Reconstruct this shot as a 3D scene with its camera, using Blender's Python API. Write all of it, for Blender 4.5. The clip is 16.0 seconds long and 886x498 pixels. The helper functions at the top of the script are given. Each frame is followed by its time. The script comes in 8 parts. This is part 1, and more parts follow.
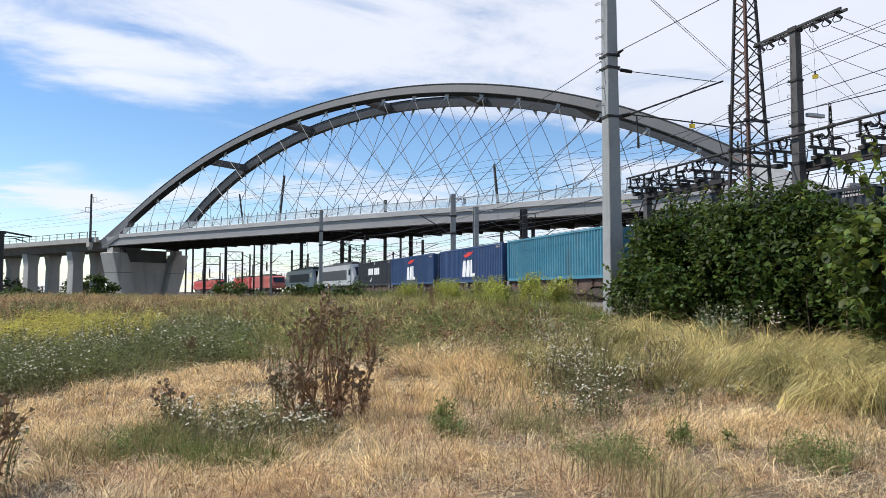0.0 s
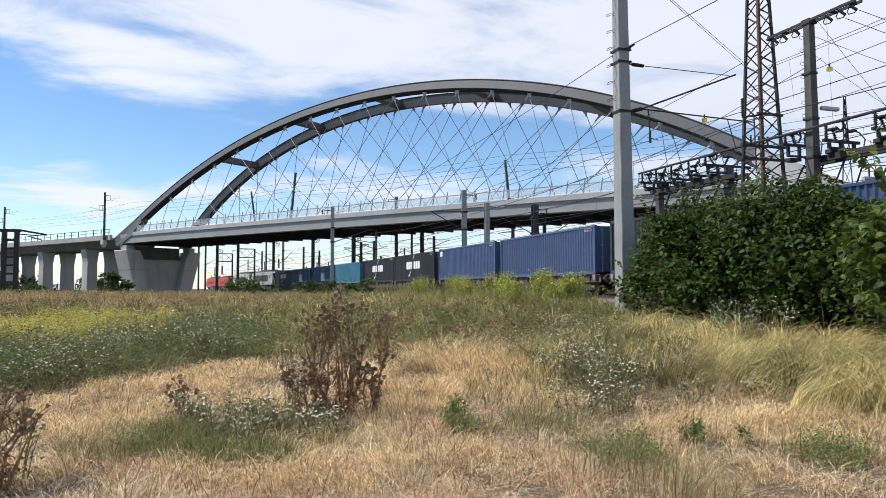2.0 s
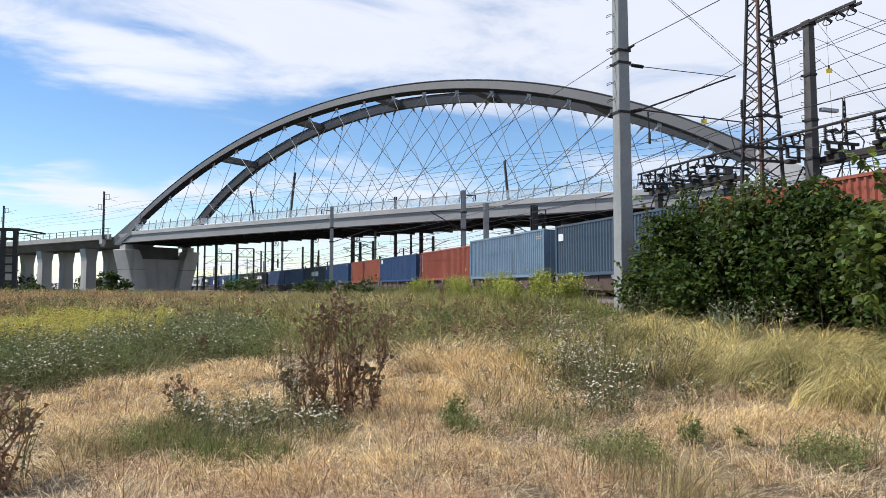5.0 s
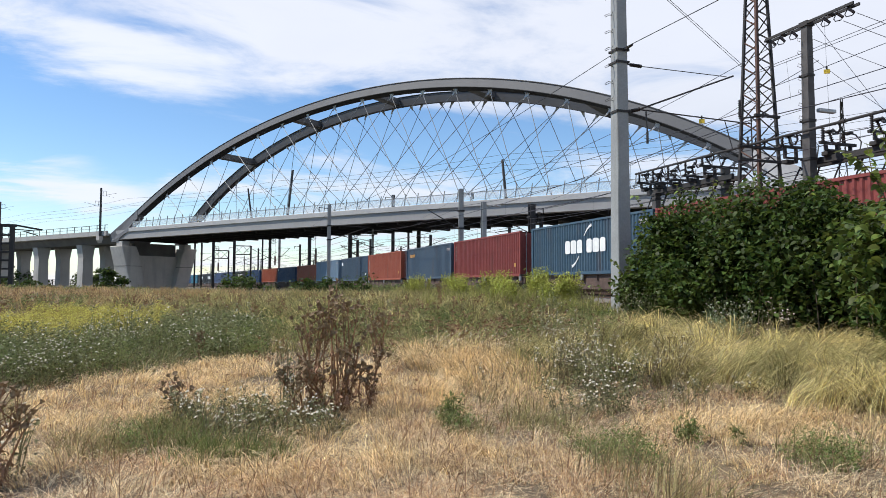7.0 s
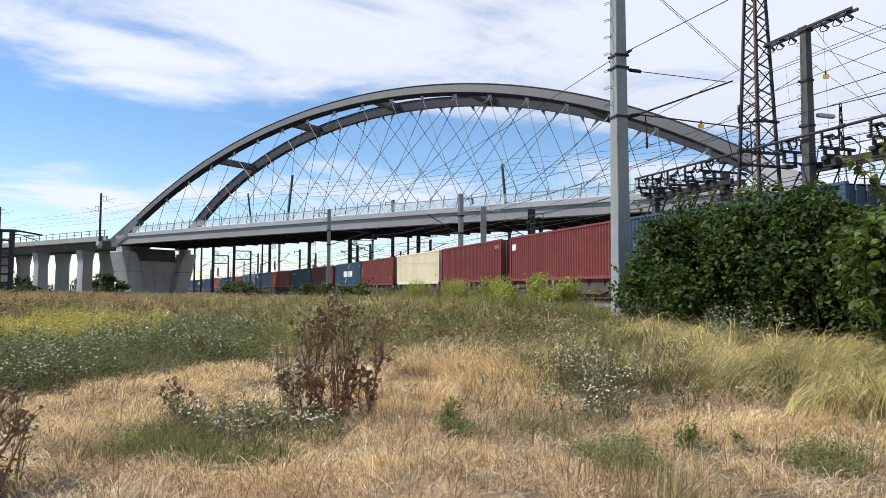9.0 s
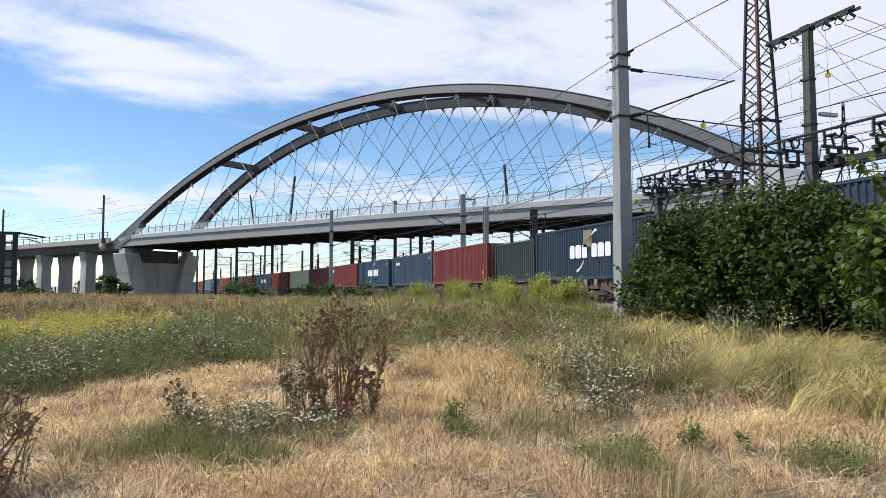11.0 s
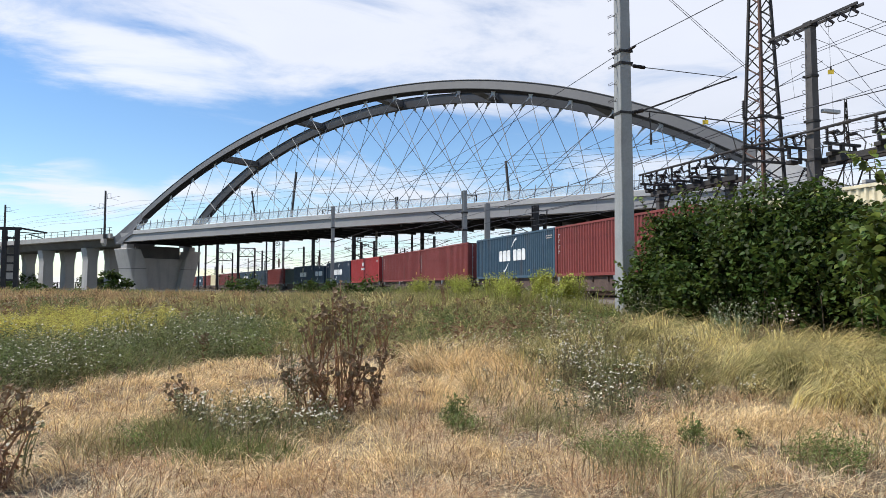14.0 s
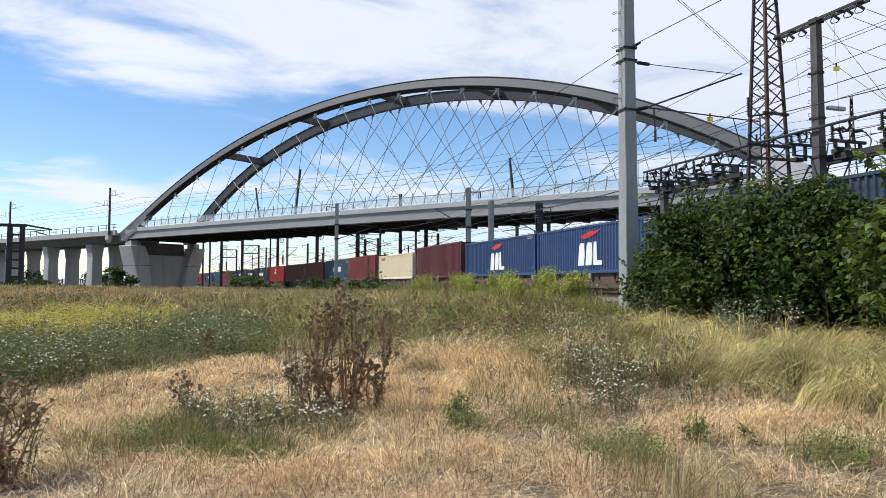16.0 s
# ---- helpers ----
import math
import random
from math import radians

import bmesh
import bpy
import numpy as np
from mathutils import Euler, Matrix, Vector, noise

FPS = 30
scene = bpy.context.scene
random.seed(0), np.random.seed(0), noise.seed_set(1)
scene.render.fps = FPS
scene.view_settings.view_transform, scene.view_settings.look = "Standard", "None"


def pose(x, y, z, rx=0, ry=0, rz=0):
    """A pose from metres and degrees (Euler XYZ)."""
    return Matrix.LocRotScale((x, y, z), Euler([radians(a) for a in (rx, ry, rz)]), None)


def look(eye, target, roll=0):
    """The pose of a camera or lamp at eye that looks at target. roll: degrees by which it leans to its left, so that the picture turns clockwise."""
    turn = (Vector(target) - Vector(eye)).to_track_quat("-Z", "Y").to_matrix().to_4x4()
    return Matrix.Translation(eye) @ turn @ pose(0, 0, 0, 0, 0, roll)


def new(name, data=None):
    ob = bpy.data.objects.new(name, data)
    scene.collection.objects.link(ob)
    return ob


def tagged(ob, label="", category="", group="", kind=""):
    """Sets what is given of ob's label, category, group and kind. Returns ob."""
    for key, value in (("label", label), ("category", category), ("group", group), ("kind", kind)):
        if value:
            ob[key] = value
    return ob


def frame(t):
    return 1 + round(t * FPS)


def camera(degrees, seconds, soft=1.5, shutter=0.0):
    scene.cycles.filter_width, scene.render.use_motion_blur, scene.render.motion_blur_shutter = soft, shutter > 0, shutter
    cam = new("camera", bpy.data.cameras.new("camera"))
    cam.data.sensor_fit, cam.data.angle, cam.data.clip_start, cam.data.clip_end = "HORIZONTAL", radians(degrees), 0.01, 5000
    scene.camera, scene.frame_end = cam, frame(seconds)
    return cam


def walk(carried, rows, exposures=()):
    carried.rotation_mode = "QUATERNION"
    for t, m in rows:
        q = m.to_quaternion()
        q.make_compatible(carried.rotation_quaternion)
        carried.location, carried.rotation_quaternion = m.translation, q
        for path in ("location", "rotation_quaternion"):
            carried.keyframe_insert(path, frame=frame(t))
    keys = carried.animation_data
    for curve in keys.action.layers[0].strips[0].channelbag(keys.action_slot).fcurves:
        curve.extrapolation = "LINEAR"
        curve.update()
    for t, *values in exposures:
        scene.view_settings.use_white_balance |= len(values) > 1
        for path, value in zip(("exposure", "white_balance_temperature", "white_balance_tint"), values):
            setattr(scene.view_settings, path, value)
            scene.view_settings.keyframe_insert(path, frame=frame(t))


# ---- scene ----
cam = camera(65, 16.0, soft=0.65)
EYE = (0.0, 0.0, 1.6)
def hold(heading, pitch, roll):
    h, p = radians(heading), radians(pitch)
    ahead = Vector((-math.sin(h) * math.cos(p), math.cos(h) * math.cos(p), math.sin(p)))
    return look(EYE, Vector(EYE) + ahead, roll)


# a hand-held camera that stands still and turns a little: heading left of +y, pitch up, roll, in degrees
walk(cam, [
    (0, hold(-20.102, 3.492, -0.068)),
    (0.5, hold(-19.867, 3.360, -0.007)),
    (1, hold(-19.653, 3.266, -0.042)),
    (1.5, hold(-19.412, 3.226, -0.151)),
    (2, hold(-19.178, 3.181, -0.268)),
    (2.5, hold(-19.014, 3.171, -0.303)),
    (3, hold(-18.986, 3.209, -0.323)),
    (3.5, hold(-19.051, 3.253, -0.282)),
    (4, hold(-19.144, 3.304, -0.285)),
    (6.5, hold(-19.406, 3.004, 0.209)),
    (7, hold(-19.460, 3.070, 0.200)),
    (7.5, hold(-19.455, 3.146, 0.180)),
    (8, hold(-19.426, 3.240, 0.145)),
    (8.5, hold(-19.439, 3.354, 0.159)),
    (9, hold(-19.474, 3.477, 0.162)),
    (11.5, hold(-19.238, 3.530, -0.110)),
    (12, hold(-19.235, 3.538, -0.134)),
    (12.5, hold(-19.228, 3.460, -0.088)),
    (13, hold(-19.227, 3.369, -0.003)),
    (13.5, hold(-19.182, 3.284, 0.069)),
    (14, hold(-19.160, 3.216, 0.066)),
    (14.5, hold(-19.107, 3.148, 0.091)),
    (15, hold(-18.992, 3.082, 0.127)),
    (15.5, hold(-18.899, 3.046, 0.129)),
    (16, hold(-18.850, 2.978, 0.135)),
], exposures=[(0.0, 0.04), (16.0, 0.04)])

# ---- sky and sun ----
SUN_TO = Vector((-0.95, 0.36, 1.25)).normalized()


def build_sky():
    w = bpy.data.worlds.new("sky")
    scene.world = w
    w.use_nodes = True
    nt = w.node_tree
    nt.nodes.clear()
    N, L = nt.nodes.new, nt.links.new
    out, bg = N("ShaderNodeOutputWorld"), N("ShaderNodeBackground")
    sky = N("ShaderNodeTexSky")
    sky.sky_type, sky.sun_disc = "NISHITA", False
    sky.sun_elevation = math.asin(SUN_TO.z)
    sky.sun_rotation = math.atan2(SUN_TO.x, SUN_TO.y)
    sky.air_density, sky.dust_density, sky.ozone_density = 1.0, 0.1, 2.5
    co = N("ShaderNodeTexCoord")
    sep = N("ShaderNodeSeparateXYZ")
    L(co.outputs["Generated"], sep.inputs[0])

    def m(op, a, b=None, clamp=False):
        n = N("ShaderNodeMath")
        n.operation, n.use_clamp = op, clamp
        for k, v in enumerate((a, b)):
            if v is None:
                continue
            if isinstance(v, (int, float)):
                n.inputs[k].default_value = v
            else:
                L(v, n.inputs[k])
        return n.outputs[0]

    x, y, z = sep.outputs
    # lay the clouds on a high flat sheet
    zz = m("ADD", m("MAXIMUM", z, 0.0), 0.16)
    comb = N("ShaderNodeCombineXYZ")
    L(m("DIVIDE", x, zz), comb.inputs[0])
    L(m("DIVIDE", y, zz), comb.inputs[1])

    def noise_at(scale, detail, rough, offset, dist=0.0, stretch=(1, 1, 1), turn=0.0):
        mp, n = N("ShaderNodeMapping"), N("ShaderNodeTexNoise")
        mp.inputs["Location"].default_value = offset
        mp.inputs["Scale"].default_value = stretch
        mp.inputs["Rotation"].default_value = (0, 0, turn)
        L(comb.outputs[0], mp.inputs[0])
        L(mp.outputs[0], n.inputs["Vector"])
        n.inputs["Scale"].default_value, n.inputs["Detail"].default_value = scale, detail
        n.inputs["Roughness"].default_value, n.inputs["Distortion"].default_value = rough, dist
        return n.outputs["Fac"]

    big = noise_at(0.55, 6, 0.55, (3.1, 0.4, 0), 0.3, (1.0, 1.0, 1), 0.4)
    wisp = noise_at(1.7, 10, 0.60, (0.7, 5.2, 2.0), 0.35, (0.8, 1.35, 1), 0.3)
    # a bank of cloud high up, a clear belt below it, thin streaks near the horizon
    high = m("MAXIMUM", m("MINIMUM", m("MULTIPLY", m("SUBTRACT", z, 0.268), 6.5), 0.42), -0.42)
    # the cloud bank thins to an assumed clear zenith, unseen, to dim fill light
    zenith = m("MULTIPLY", m("MAXIMUM", m("SUBTRACT", z, 0.50), 0.0), -2.6)
    high = m("ADD", high, zenith)
    east = m("MULTIPLY", m("SUBTRACT", x, 0.02), 1.1)
    low = m("MULTIPLY", m("MAXIMUM", m("SUBTRACT", 0.12, z), 0.0), 7.0)
    # a flat low cloud or two in the north
    mp3, n3 = N("ShaderNodeMapping"), N("ShaderNodeTexNoise")
    mp3.inputs["Scale"].default_value = (3.2, 3.2, 15.0)
    mp3.inputs["Location"].default_value = (0.35, 0.1, 0.0)
    L(co.outputs["Generated"], mp3.inputs[0])
    L(mp3.outputs[0], n3.inputs["Vector"])
    n3.inputs["Scale"].default_value, n3.inputs["Detail"].default_value, n3.inputs["Roughness"].default_value = 1.0, 7, 0.55
    belt = m("SUBTRACT", 1.0, m("MINIMUM", m("MULTIPLY", m("ABSOLUTE", m("SUBTRACT", z, 0.125)), 12.0), 1.0))
    flat = m("MULTIPLY", m("MULTIPLY", m("MAXIMUM", m("SUBTRACT", n3.outputs["Fac"], 0.49), 0.0), 10.0), belt)
    # cloud heads and blue gaps: bearing, elevation, half width, half height (degrees), amount
    bearing = m("MULTIPLY", m("ARCTAN2", x, y), 57.29578)
    rise = m("MULTIPLY", m("ARCSINE", z), 57.29578)
    bearing = m("ADD", bearing, m("MULTIPLY", m("SUBTRACT", wisp, 0.5), 14.0))
    rise = m("ADD", rise, m("MULTIPLY", m("SUBTRACT", n3.outputs["Fac"], 0.5), 5.0))
    shape = None
    for cb, ce, rb, re_, amount in CLOUD_HEADS:
        du, dv = m("DIVIDE", m("SUBTRACT", bearing, cb), rb), m("DIVIDE", m("SUBTRACT", rise, ce), re_)
        head = m("MULTIPLY", m("EXPONENT", m("MULTIPLY", m("ADD", m("MULTIPLY", du, du), m("MULTIPLY", dv, dv)), -1.0)), amount)
        shape = head if shape is None else m("ADD", shape, head)
    flat = m("ADD", m("MULTIPLY", flat, 0.25), shape)
    cover = m("ADD", m("ADD", m("MULTIPLY", big, 1.0), m("SUBTRACT", m("MULTIPLY", wisp, 3.8), 0.72)), m("ADD", high, m("ADD", m("ADD", east, flat), low)))
    ramp = N("ShaderNodeMapRange")
    ramp.interpolation_type = "SMOOTHSTEP"
    ramp.inputs["From Min"].default_value, ramp.inputs["From Max"].default_value = 1.38, 2.55
    ramp.inputs["To Min"].default_value, ramp.inputs["To Max"].default_value = 0.05, 0.90
    L(cover, ramp.inputs["Value"])
    shade = N("ShaderNodeMapRange")
    shade.inputs["From Min"].default_value, shade.inputs["From Max"].default_value = 0.35, 0.7
    shade.inputs["To Min"].default_value, shade.inputs["To Max"].default_value = 1.0, 0.86
    L(big, shade.inputs["Value"])
    white = N("ShaderNodeMix")
    white.data_type, white.blend_type = "RGBA", "MULTIPLY"
    white.inputs["Factor"].default_value = 1.0
    white.inputs["A"].default_value = (CLOUD[0], CLOUD[1], CLOUD[2], 1)
    L(shade.outputs[0], white.inputs["B"])
    mix = N("ShaderNodeMix")
    mix.data_type = "RGBA"
    L(ramp.outputs[0], mix.inputs["Factor"])
    rich = N("ShaderNodeHueSaturation")
    rich.inputs["Saturation"].default_value, rich.inputs["Value"].default_value = 1.22, 1.20
    rich.inputs["Hue"].default_value = 0.503
    L(sky.outputs[0], rich.inputs["Color"])
    L(rich.outputs[0], mix.inputs["A"])
    L(white.outputs["Result"], mix.inputs["B"])
    L(mix.outputs["Result"], bg.inputs["Color"])
    bg.inputs["Strength"].default_value = 0.13
    L(bg.outputs[0], out.inputs["Surface"])


CLOUD = (7.2, 7.45, 8.2)
CLOUD_HEADS = [(-7.3, 7.5, 3.6, 0.75, 1.35), (-9.3, 9.3, 3.4, 1.1, 0.85), (-12.5, 8.0, 3.0, 1.8, 0.75), (0.0, 7.6, 3.0, 0.9, 0.7), (10.5, 8.2, 6.0, 2.0, 0.5), (-4.0, 12.2, 14.0, 2.0, -0.6), (23.0, 11.5, 9.0, 2.2, -0.4),
               (36.5, 11.5, 4.0, 2.4, -0.4), (-4.3, 19.2, 3.6, 1.0, -0.4), (12.5, 22.3, 3.2, 1.0, -0.25), (13.0, 18.6, 13.0, 2.8, 0.25), (-9.0, 17.0, 9.0, 1.7, 0.75), (-1.0, 15.4, 7.0, 1.2, 0.25)]
build_sky()
sun = new("sun", bpy.data.lights.new("sun", "SUN"))
sun.data.energy, sun.data.angle, sun.data.color = 5.0, radians(0.53), (1.0, 0.955, 0.89)
sun.matrix_world = look((0, 0, 60), Vector((0, 0, 60)) - SUN_TO)


# ---- materials ----
def material(name, base, rough=0.7, metal=0.0, other=None, scale=2.0, amount=0.6, fine=0.0, fine_scale=60.0, bump=0.0, bump_scale=30.0,
             stretch=(1, 1, 1), per_object=0.0, per_island=0.0, spec=0.4, alpha=1.0, trans=0.0, coat=0.0, stains=None, space="Object", lets=1.0):
    """A surface with two colours blended by broad noise, fine grain, optional streaky stains, and bump."""
    mt = bpy.data.materials.new(name)
    mt.use_nodes = True
    nt = mt.node_tree
    N, L = nt.nodes.new, nt.links.new
    b = nt.nodes["Principled BSDF"]
    co = N("ShaderNodeTexCoord")
    mp = N("ShaderNodeMapping")
    L(co.outputs[space], mp.inputs[0])
    mp.inputs["Scale"].default_value = stretch

    def nz(sc, det=5, rgh=0.6):
        n = N("ShaderNodeTexNoise")
        n.inputs["Scale"].default_value, n.inputs["Detail"].default_value, n.inputs["Roughness"].default_value = sc, det, rgh
        L(mp.outputs[0], n.inputs["Vector"])
        return n.outputs["Fac"]

    def mixc(fac, a, c, kind="MIX"):
        n = N("ShaderNodeMix")
        n.data_type, n.blend_type = "RGBA", kind
        for key, v in (("Factor", fac), ("A", a), ("B", c)):
            if isinstance(v, tuple):
                n.inputs[key].default_value = (*v, 1) if len(v) == 3 else v
            elif isinstance(v, float):
                n.inputs[key].default_value = v
            else:
                L(v, n.inputs[key])
        return n.outputs["Result"]

    def rng(v, lo, hi, a=0.0, z=1.0):
        n = N("ShaderNodeMapRange")
        n.inputs["From Min"].default_value, n.inputs["From Max"].default_value = lo, hi
        n.inputs["To Min"].default_value, n.inputs["To Max"].default_value = a, z
        L(v, n.inputs["Value"])
        return n.outputs[0]

    col = base
    if other is not None:
        col = mixc(rng(nz(scale), 0.35, 0.68, 0.0, amount), base, other)
    if per_object or per_island:
        src = N("ShaderNodeObjectInfo").outputs["Random"] if per_object else N("ShaderNodeNewGeometry").outputs["Random Per Island"]
        k = per_object or per_island
        hsv = N("ShaderNodeHueSaturation")
        L(rng(src, 0, 1, 1 - k, 1 + k), hsv.inputs["Value"])
        L(rng(src, 0, 1, 0.5 - 0.02 * k, 0.5 + 0.03 * k), hsv.inputs["Hue"])
        if isinstance(col, tuple):
            hsv.inputs["Color"].default_value = (*col, 1)
        else:
            L(col, hsv.inputs["Color"])
        col = hsv.outputs[0]
    if stains is not None:
        mp2, n2 = N("ShaderNodeMapping"), N("ShaderNodeTexNoise")
        L(co.outputs["Object"], mp2.inputs[0])
        mp2.inputs["Scale"].default_value = stains[2]
        L(mp2.outputs[0], n2.inputs["Vector"])
        n2.inputs["Scale"].default_value, n2.inputs["Detail"].default_value = 1.0, 6
        col = mixc(rng(n2.outputs["Fac"], 0.52, 0.75, 0.0, stains[1]), col, stains[0])
    if fine:
        col = mixc(1.0, col, rng(nz(fine_scale, 3, 0.7), 0.3, 0.7, 1 - fine, 1 + fine), "MULTIPLY")
    if isinstance(col, tuple):
        b.inputs["Base Color"].default_value = (*col, 1)
    else:
        L(col, b.inputs["Base Color"])
    b.inputs["Roughness"].default_value, b.inputs["Metallic"].default_value = rough, metal
    b.inputs["Specular IOR Level"].default_value = spec
    b.inputs["Alpha"].default_value = alpha
    b.inputs["Coat Weight"].default_value = coat
    if bump:
        bp = N("ShaderNodeBump")
        bp.inputs["Strength"].default_value, bp.inputs["Distance"].default_value = bump, 0.02
        L(nz(bump_scale, 4), bp.inputs["Height"])
        L(bp.outputs[0], b.inputs["Normal"])
    if trans:
        tr, mx = N("ShaderNodeBsdfTranslucent"), N("ShaderNodeMixShader")
        # light that passes through a leaf is yellower and stronger than what it throws back
        pale = N("ShaderNodeHueSaturation")
        pale.inputs["Value"].default_value, pale.inputs["Hue"].default_value = lets, 0.5 - 0.02 * (lets > 1)
        if isinstance(col, tuple):
            pale.inputs["Color"].default_value = (*col, 1)
        else:
            L(col, pale.inputs["Color"])
        L(pale.outputs[0], tr.inputs["Color"])
        mx.inputs[0].default_value = trans
        L(b.outputs[0], mx.inputs[1])
        L(tr.outputs[0], mx.inputs[2])
        L(mx.outputs[0], nt.nodes["Material Output"].inputs["Surface"])
    return mt


CONCRETE = material("concrete", (0.50, 0.465, 0.42), 0.85, other=(0.39, 0.36, 0.33), scale=0.35, amount=0.8, fine=0.12, fine_scale=9, bump=0.3, bump_scale=12,
                    stains=((0.24, 0.225, 0.21), 0.5, (0.9, 0.9, 0.09)))
# girder and recess shade is put into this colour; also used for joints
DARK_CONCRETE = material("shade_and_joint_concrete", (0.15, 0.142, 0.135), 0.9, other=(0.10, 0.095, 0.09), scale=0.4, amount=0.8, fine=0.1, fine_scale=8)
CONCRETE_LIGHT = material("pale_concrete", (0.42, 0.40, 0.37), 0.85, other=(0.30, 0.29, 0.27), scale=0.3, amount=0.7, fine=0.1, fine_scale=8,
                          stains=((0.2, 0.19, 0.18), 0.5, (0.7, 0.7, 0.1)))
BRIDGE_PAINT = material("grey_bridge_paint", (0.106, 0.106, 0.108), 0.6, other=(0.088, 0.088, 0.090), scale=0.18, amount=0.8, fine=0.05, fine_scale=3, spec=0.5,
                        stains=((0.075, 0.075, 0.077), 0.5, (0.5, 0.5, 0.07)))
GIRDER_PAINT = material("grey_girder_paint", (0.33, 0.318, 0.306), 0.6, other=(0.27, 0.26, 0.25), scale=0.15, amount=0.8, fine=0.05, fine_scale=2, stains=((0.27, 0.255, 0.245), 0.45, (0.6, 0.6, 0.07)))
# the undersides' shade is put into this near-black colour
SOFFIT = material("shade_toned_soffit_steel", (0.022, 0.022, 0.023), 0.85, other=(0.034, 0.033, 0.032), scale=0.4)
GUSSET_PAINT = material("pale_grey_paint", (0.50, 0.50, 0.49), 0.5, other=(0.40, 0.40, 0.39), scale=1.2, amount=0.6)
CORNICE = material("grey_cornice_concrete", (0.45, 0.438, 0.422), 0.8, other=(0.36, 0.352, 0.34), scale=0.4, amount=0.7, fine=0.08, fine_scale=4)
STEEL = material("galvanised_steel", (0.33, 0.34, 0.35), 0.5, 0.5, other=(0.24, 0.25, 0.26), scale=3, amount=0.7, fine=0.1, fine_scale=30)
CABLE = material("dark_cable", (0.045, 0.045, 0.05), 0.5, 0.3)
HANGER = material("hanger_steel", (0.17, 0.172, 0.175), 0.5, 0.2)
MAST_PAINT = material("grey_mast_paint", (0.30, 0.305, 0.295), 0.6, other=(0.23, 0.235, 0.23), scale=1.1, amount=0.8, fine=0.1, fine_scale=14, bump=0.1,
                      stains=((0.16, 0.13, 0.10), 0.35, (3.0, 3.0, 0.25)))
DARK_STEEL = material("dark_weathered_steel", (0.027, 0.027, 0.028), 0.8, 0.0, other=(0.052, 0.044, 0.040), scale=2.5, amount=0.7, fine=0.15, fine_scale=25)
RUST_STEEL = material("rusty_brown_steel", (0.13, 0.065, 0.045), 0.8, 0.1, other=(0.06, 0.045, 0.04), scale=3.0, amount=0.8, fine=0.2, fine_scale=20)
T_MAST = material("grey_brown_mast_steel", (0.095, 0.088, 0.084), 0.7, 0.1, other=(0.06, 0.053, 0.05), scale=1.5, amount=0.8, fine=0.12, fine_scale=15)
INSULATOR = material("dark_brown_insulator", (0.03, 0.022, 0.02), 0.25)
RAIL_STEEL = material("rusted_rail", (0.12, 0.075, 0.055), 0.6, 0.4, other=(0.08, 0.06, 0.05), scale=4, amount=0.7)
BALLAST = material("track_ballast", (0.20, 0.175, 0.155), 0.95, other=(0.12, 0.10, 0.085), scale=0.8, amount=0.7, fine=0.4, fine_scale=22, bump=0.8, bump_scale=22)
SLEEPER = material("concrete_sleeper", (0.26, 0.25, 0.235), 0.9, other=(0.18, 0.165, 0.15), scale=3, amount=0.7)
SOIL = material("dry_field_soil", (0.15, 0.105, 0.064), 0.95, other=(0.075, 0.064, 0.036), scale=0.22, amount=0.85, fine=0.35, fine_scale=14, bump=0.6, bump_scale=18)


def spread_yard(mt):
    """Past the field: scrubby yard ground, darkened to cut bounced light under the bridge."""
    nt = mt.node_tree
    N, L = nt.nodes.new, nt.links.new
    b = nt.nodes["Principled BSDF"]
    was = b.inputs["Base Color"].links[0].from_socket
    co, ln, rg, nz, mx = N("ShaderNodeTexCoord"), N("ShaderNodeVectorMath"), N("ShaderNodeMapRange"), N("ShaderNodeTexNoise"), N("ShaderNodeMix")
    ln.operation = "LENGTH"
    L(co.outputs["Object"], ln.inputs[0])
    L(ln.outputs["Value"], rg.inputs["Value"])
    rg.inputs["From Min"].default_value, rg.inputs["From Max"].default_value = 48, 75
    L(co.outputs["Object"], nz.inputs["Vector"])
    nz.inputs["Scale"].default_value = 0.06
    ramp = N("ShaderNodeValToRGB")
    ramp.color_ramp.elements[0].color, ramp.color_ramp.elements[1].color = (0.055, 0.06, 0.03, 1), (0.10, 0.085, 0.06, 1)
    L(nz.outputs["Fac"], ramp.inputs[0])
    mx.data_type = "RGBA"
    L(rg.outputs[0], mx.inputs["Factor"])
    L(was, mx.inputs["A"])
    L(ramp.outputs[0], mx.inputs["B"])
    L(mx.outputs["Result"], b.inputs["Base Color"])


spread_yard(SOIL)
PANEL_GLASS = material("translucent_screen", (0.62, 0.66, 0.68), 0.3, alpha=0.3)
WAGON_PAINT = material("brown_wagon_frame", (0.125, 0.08, 0.062), 0.8, other=(0.06, 0.04, 0.032), scale=1.2, amount=0.85, fine=0.2, fine_scale=12)
BOGIE_STEEL = material("dirty_bogie_steel", (0.06, 0.05, 0.044), 0.8, 0.2, other=(0.12, 0.09, 0.07), scale=4, amount=0.6)
WHITE_PAINT = material("white_lettering", (0.78, 0.78, 0.76), 0.6, other=(0.6, 0.6, 0.58), scale=3, amount=0.6)
FADED_PAINT = material("faded_lettering", (0.50, 0.44, 0.41), 0.7, other=(0.32, 0.26, 0.24), scale=4, amount=0.8)
RED_MARK = material("red_marking", (0.55, 0.035, 0.03), 0.6)
YELLOW_MARK = material("yellow_marking", (0.55, 0.30, 0.07), 0.7, other=(0.35, 0.16, 0.06), scale=6)
RUBBER = material("black_gasket", (0.02, 0.02, 0.021), 0.6)


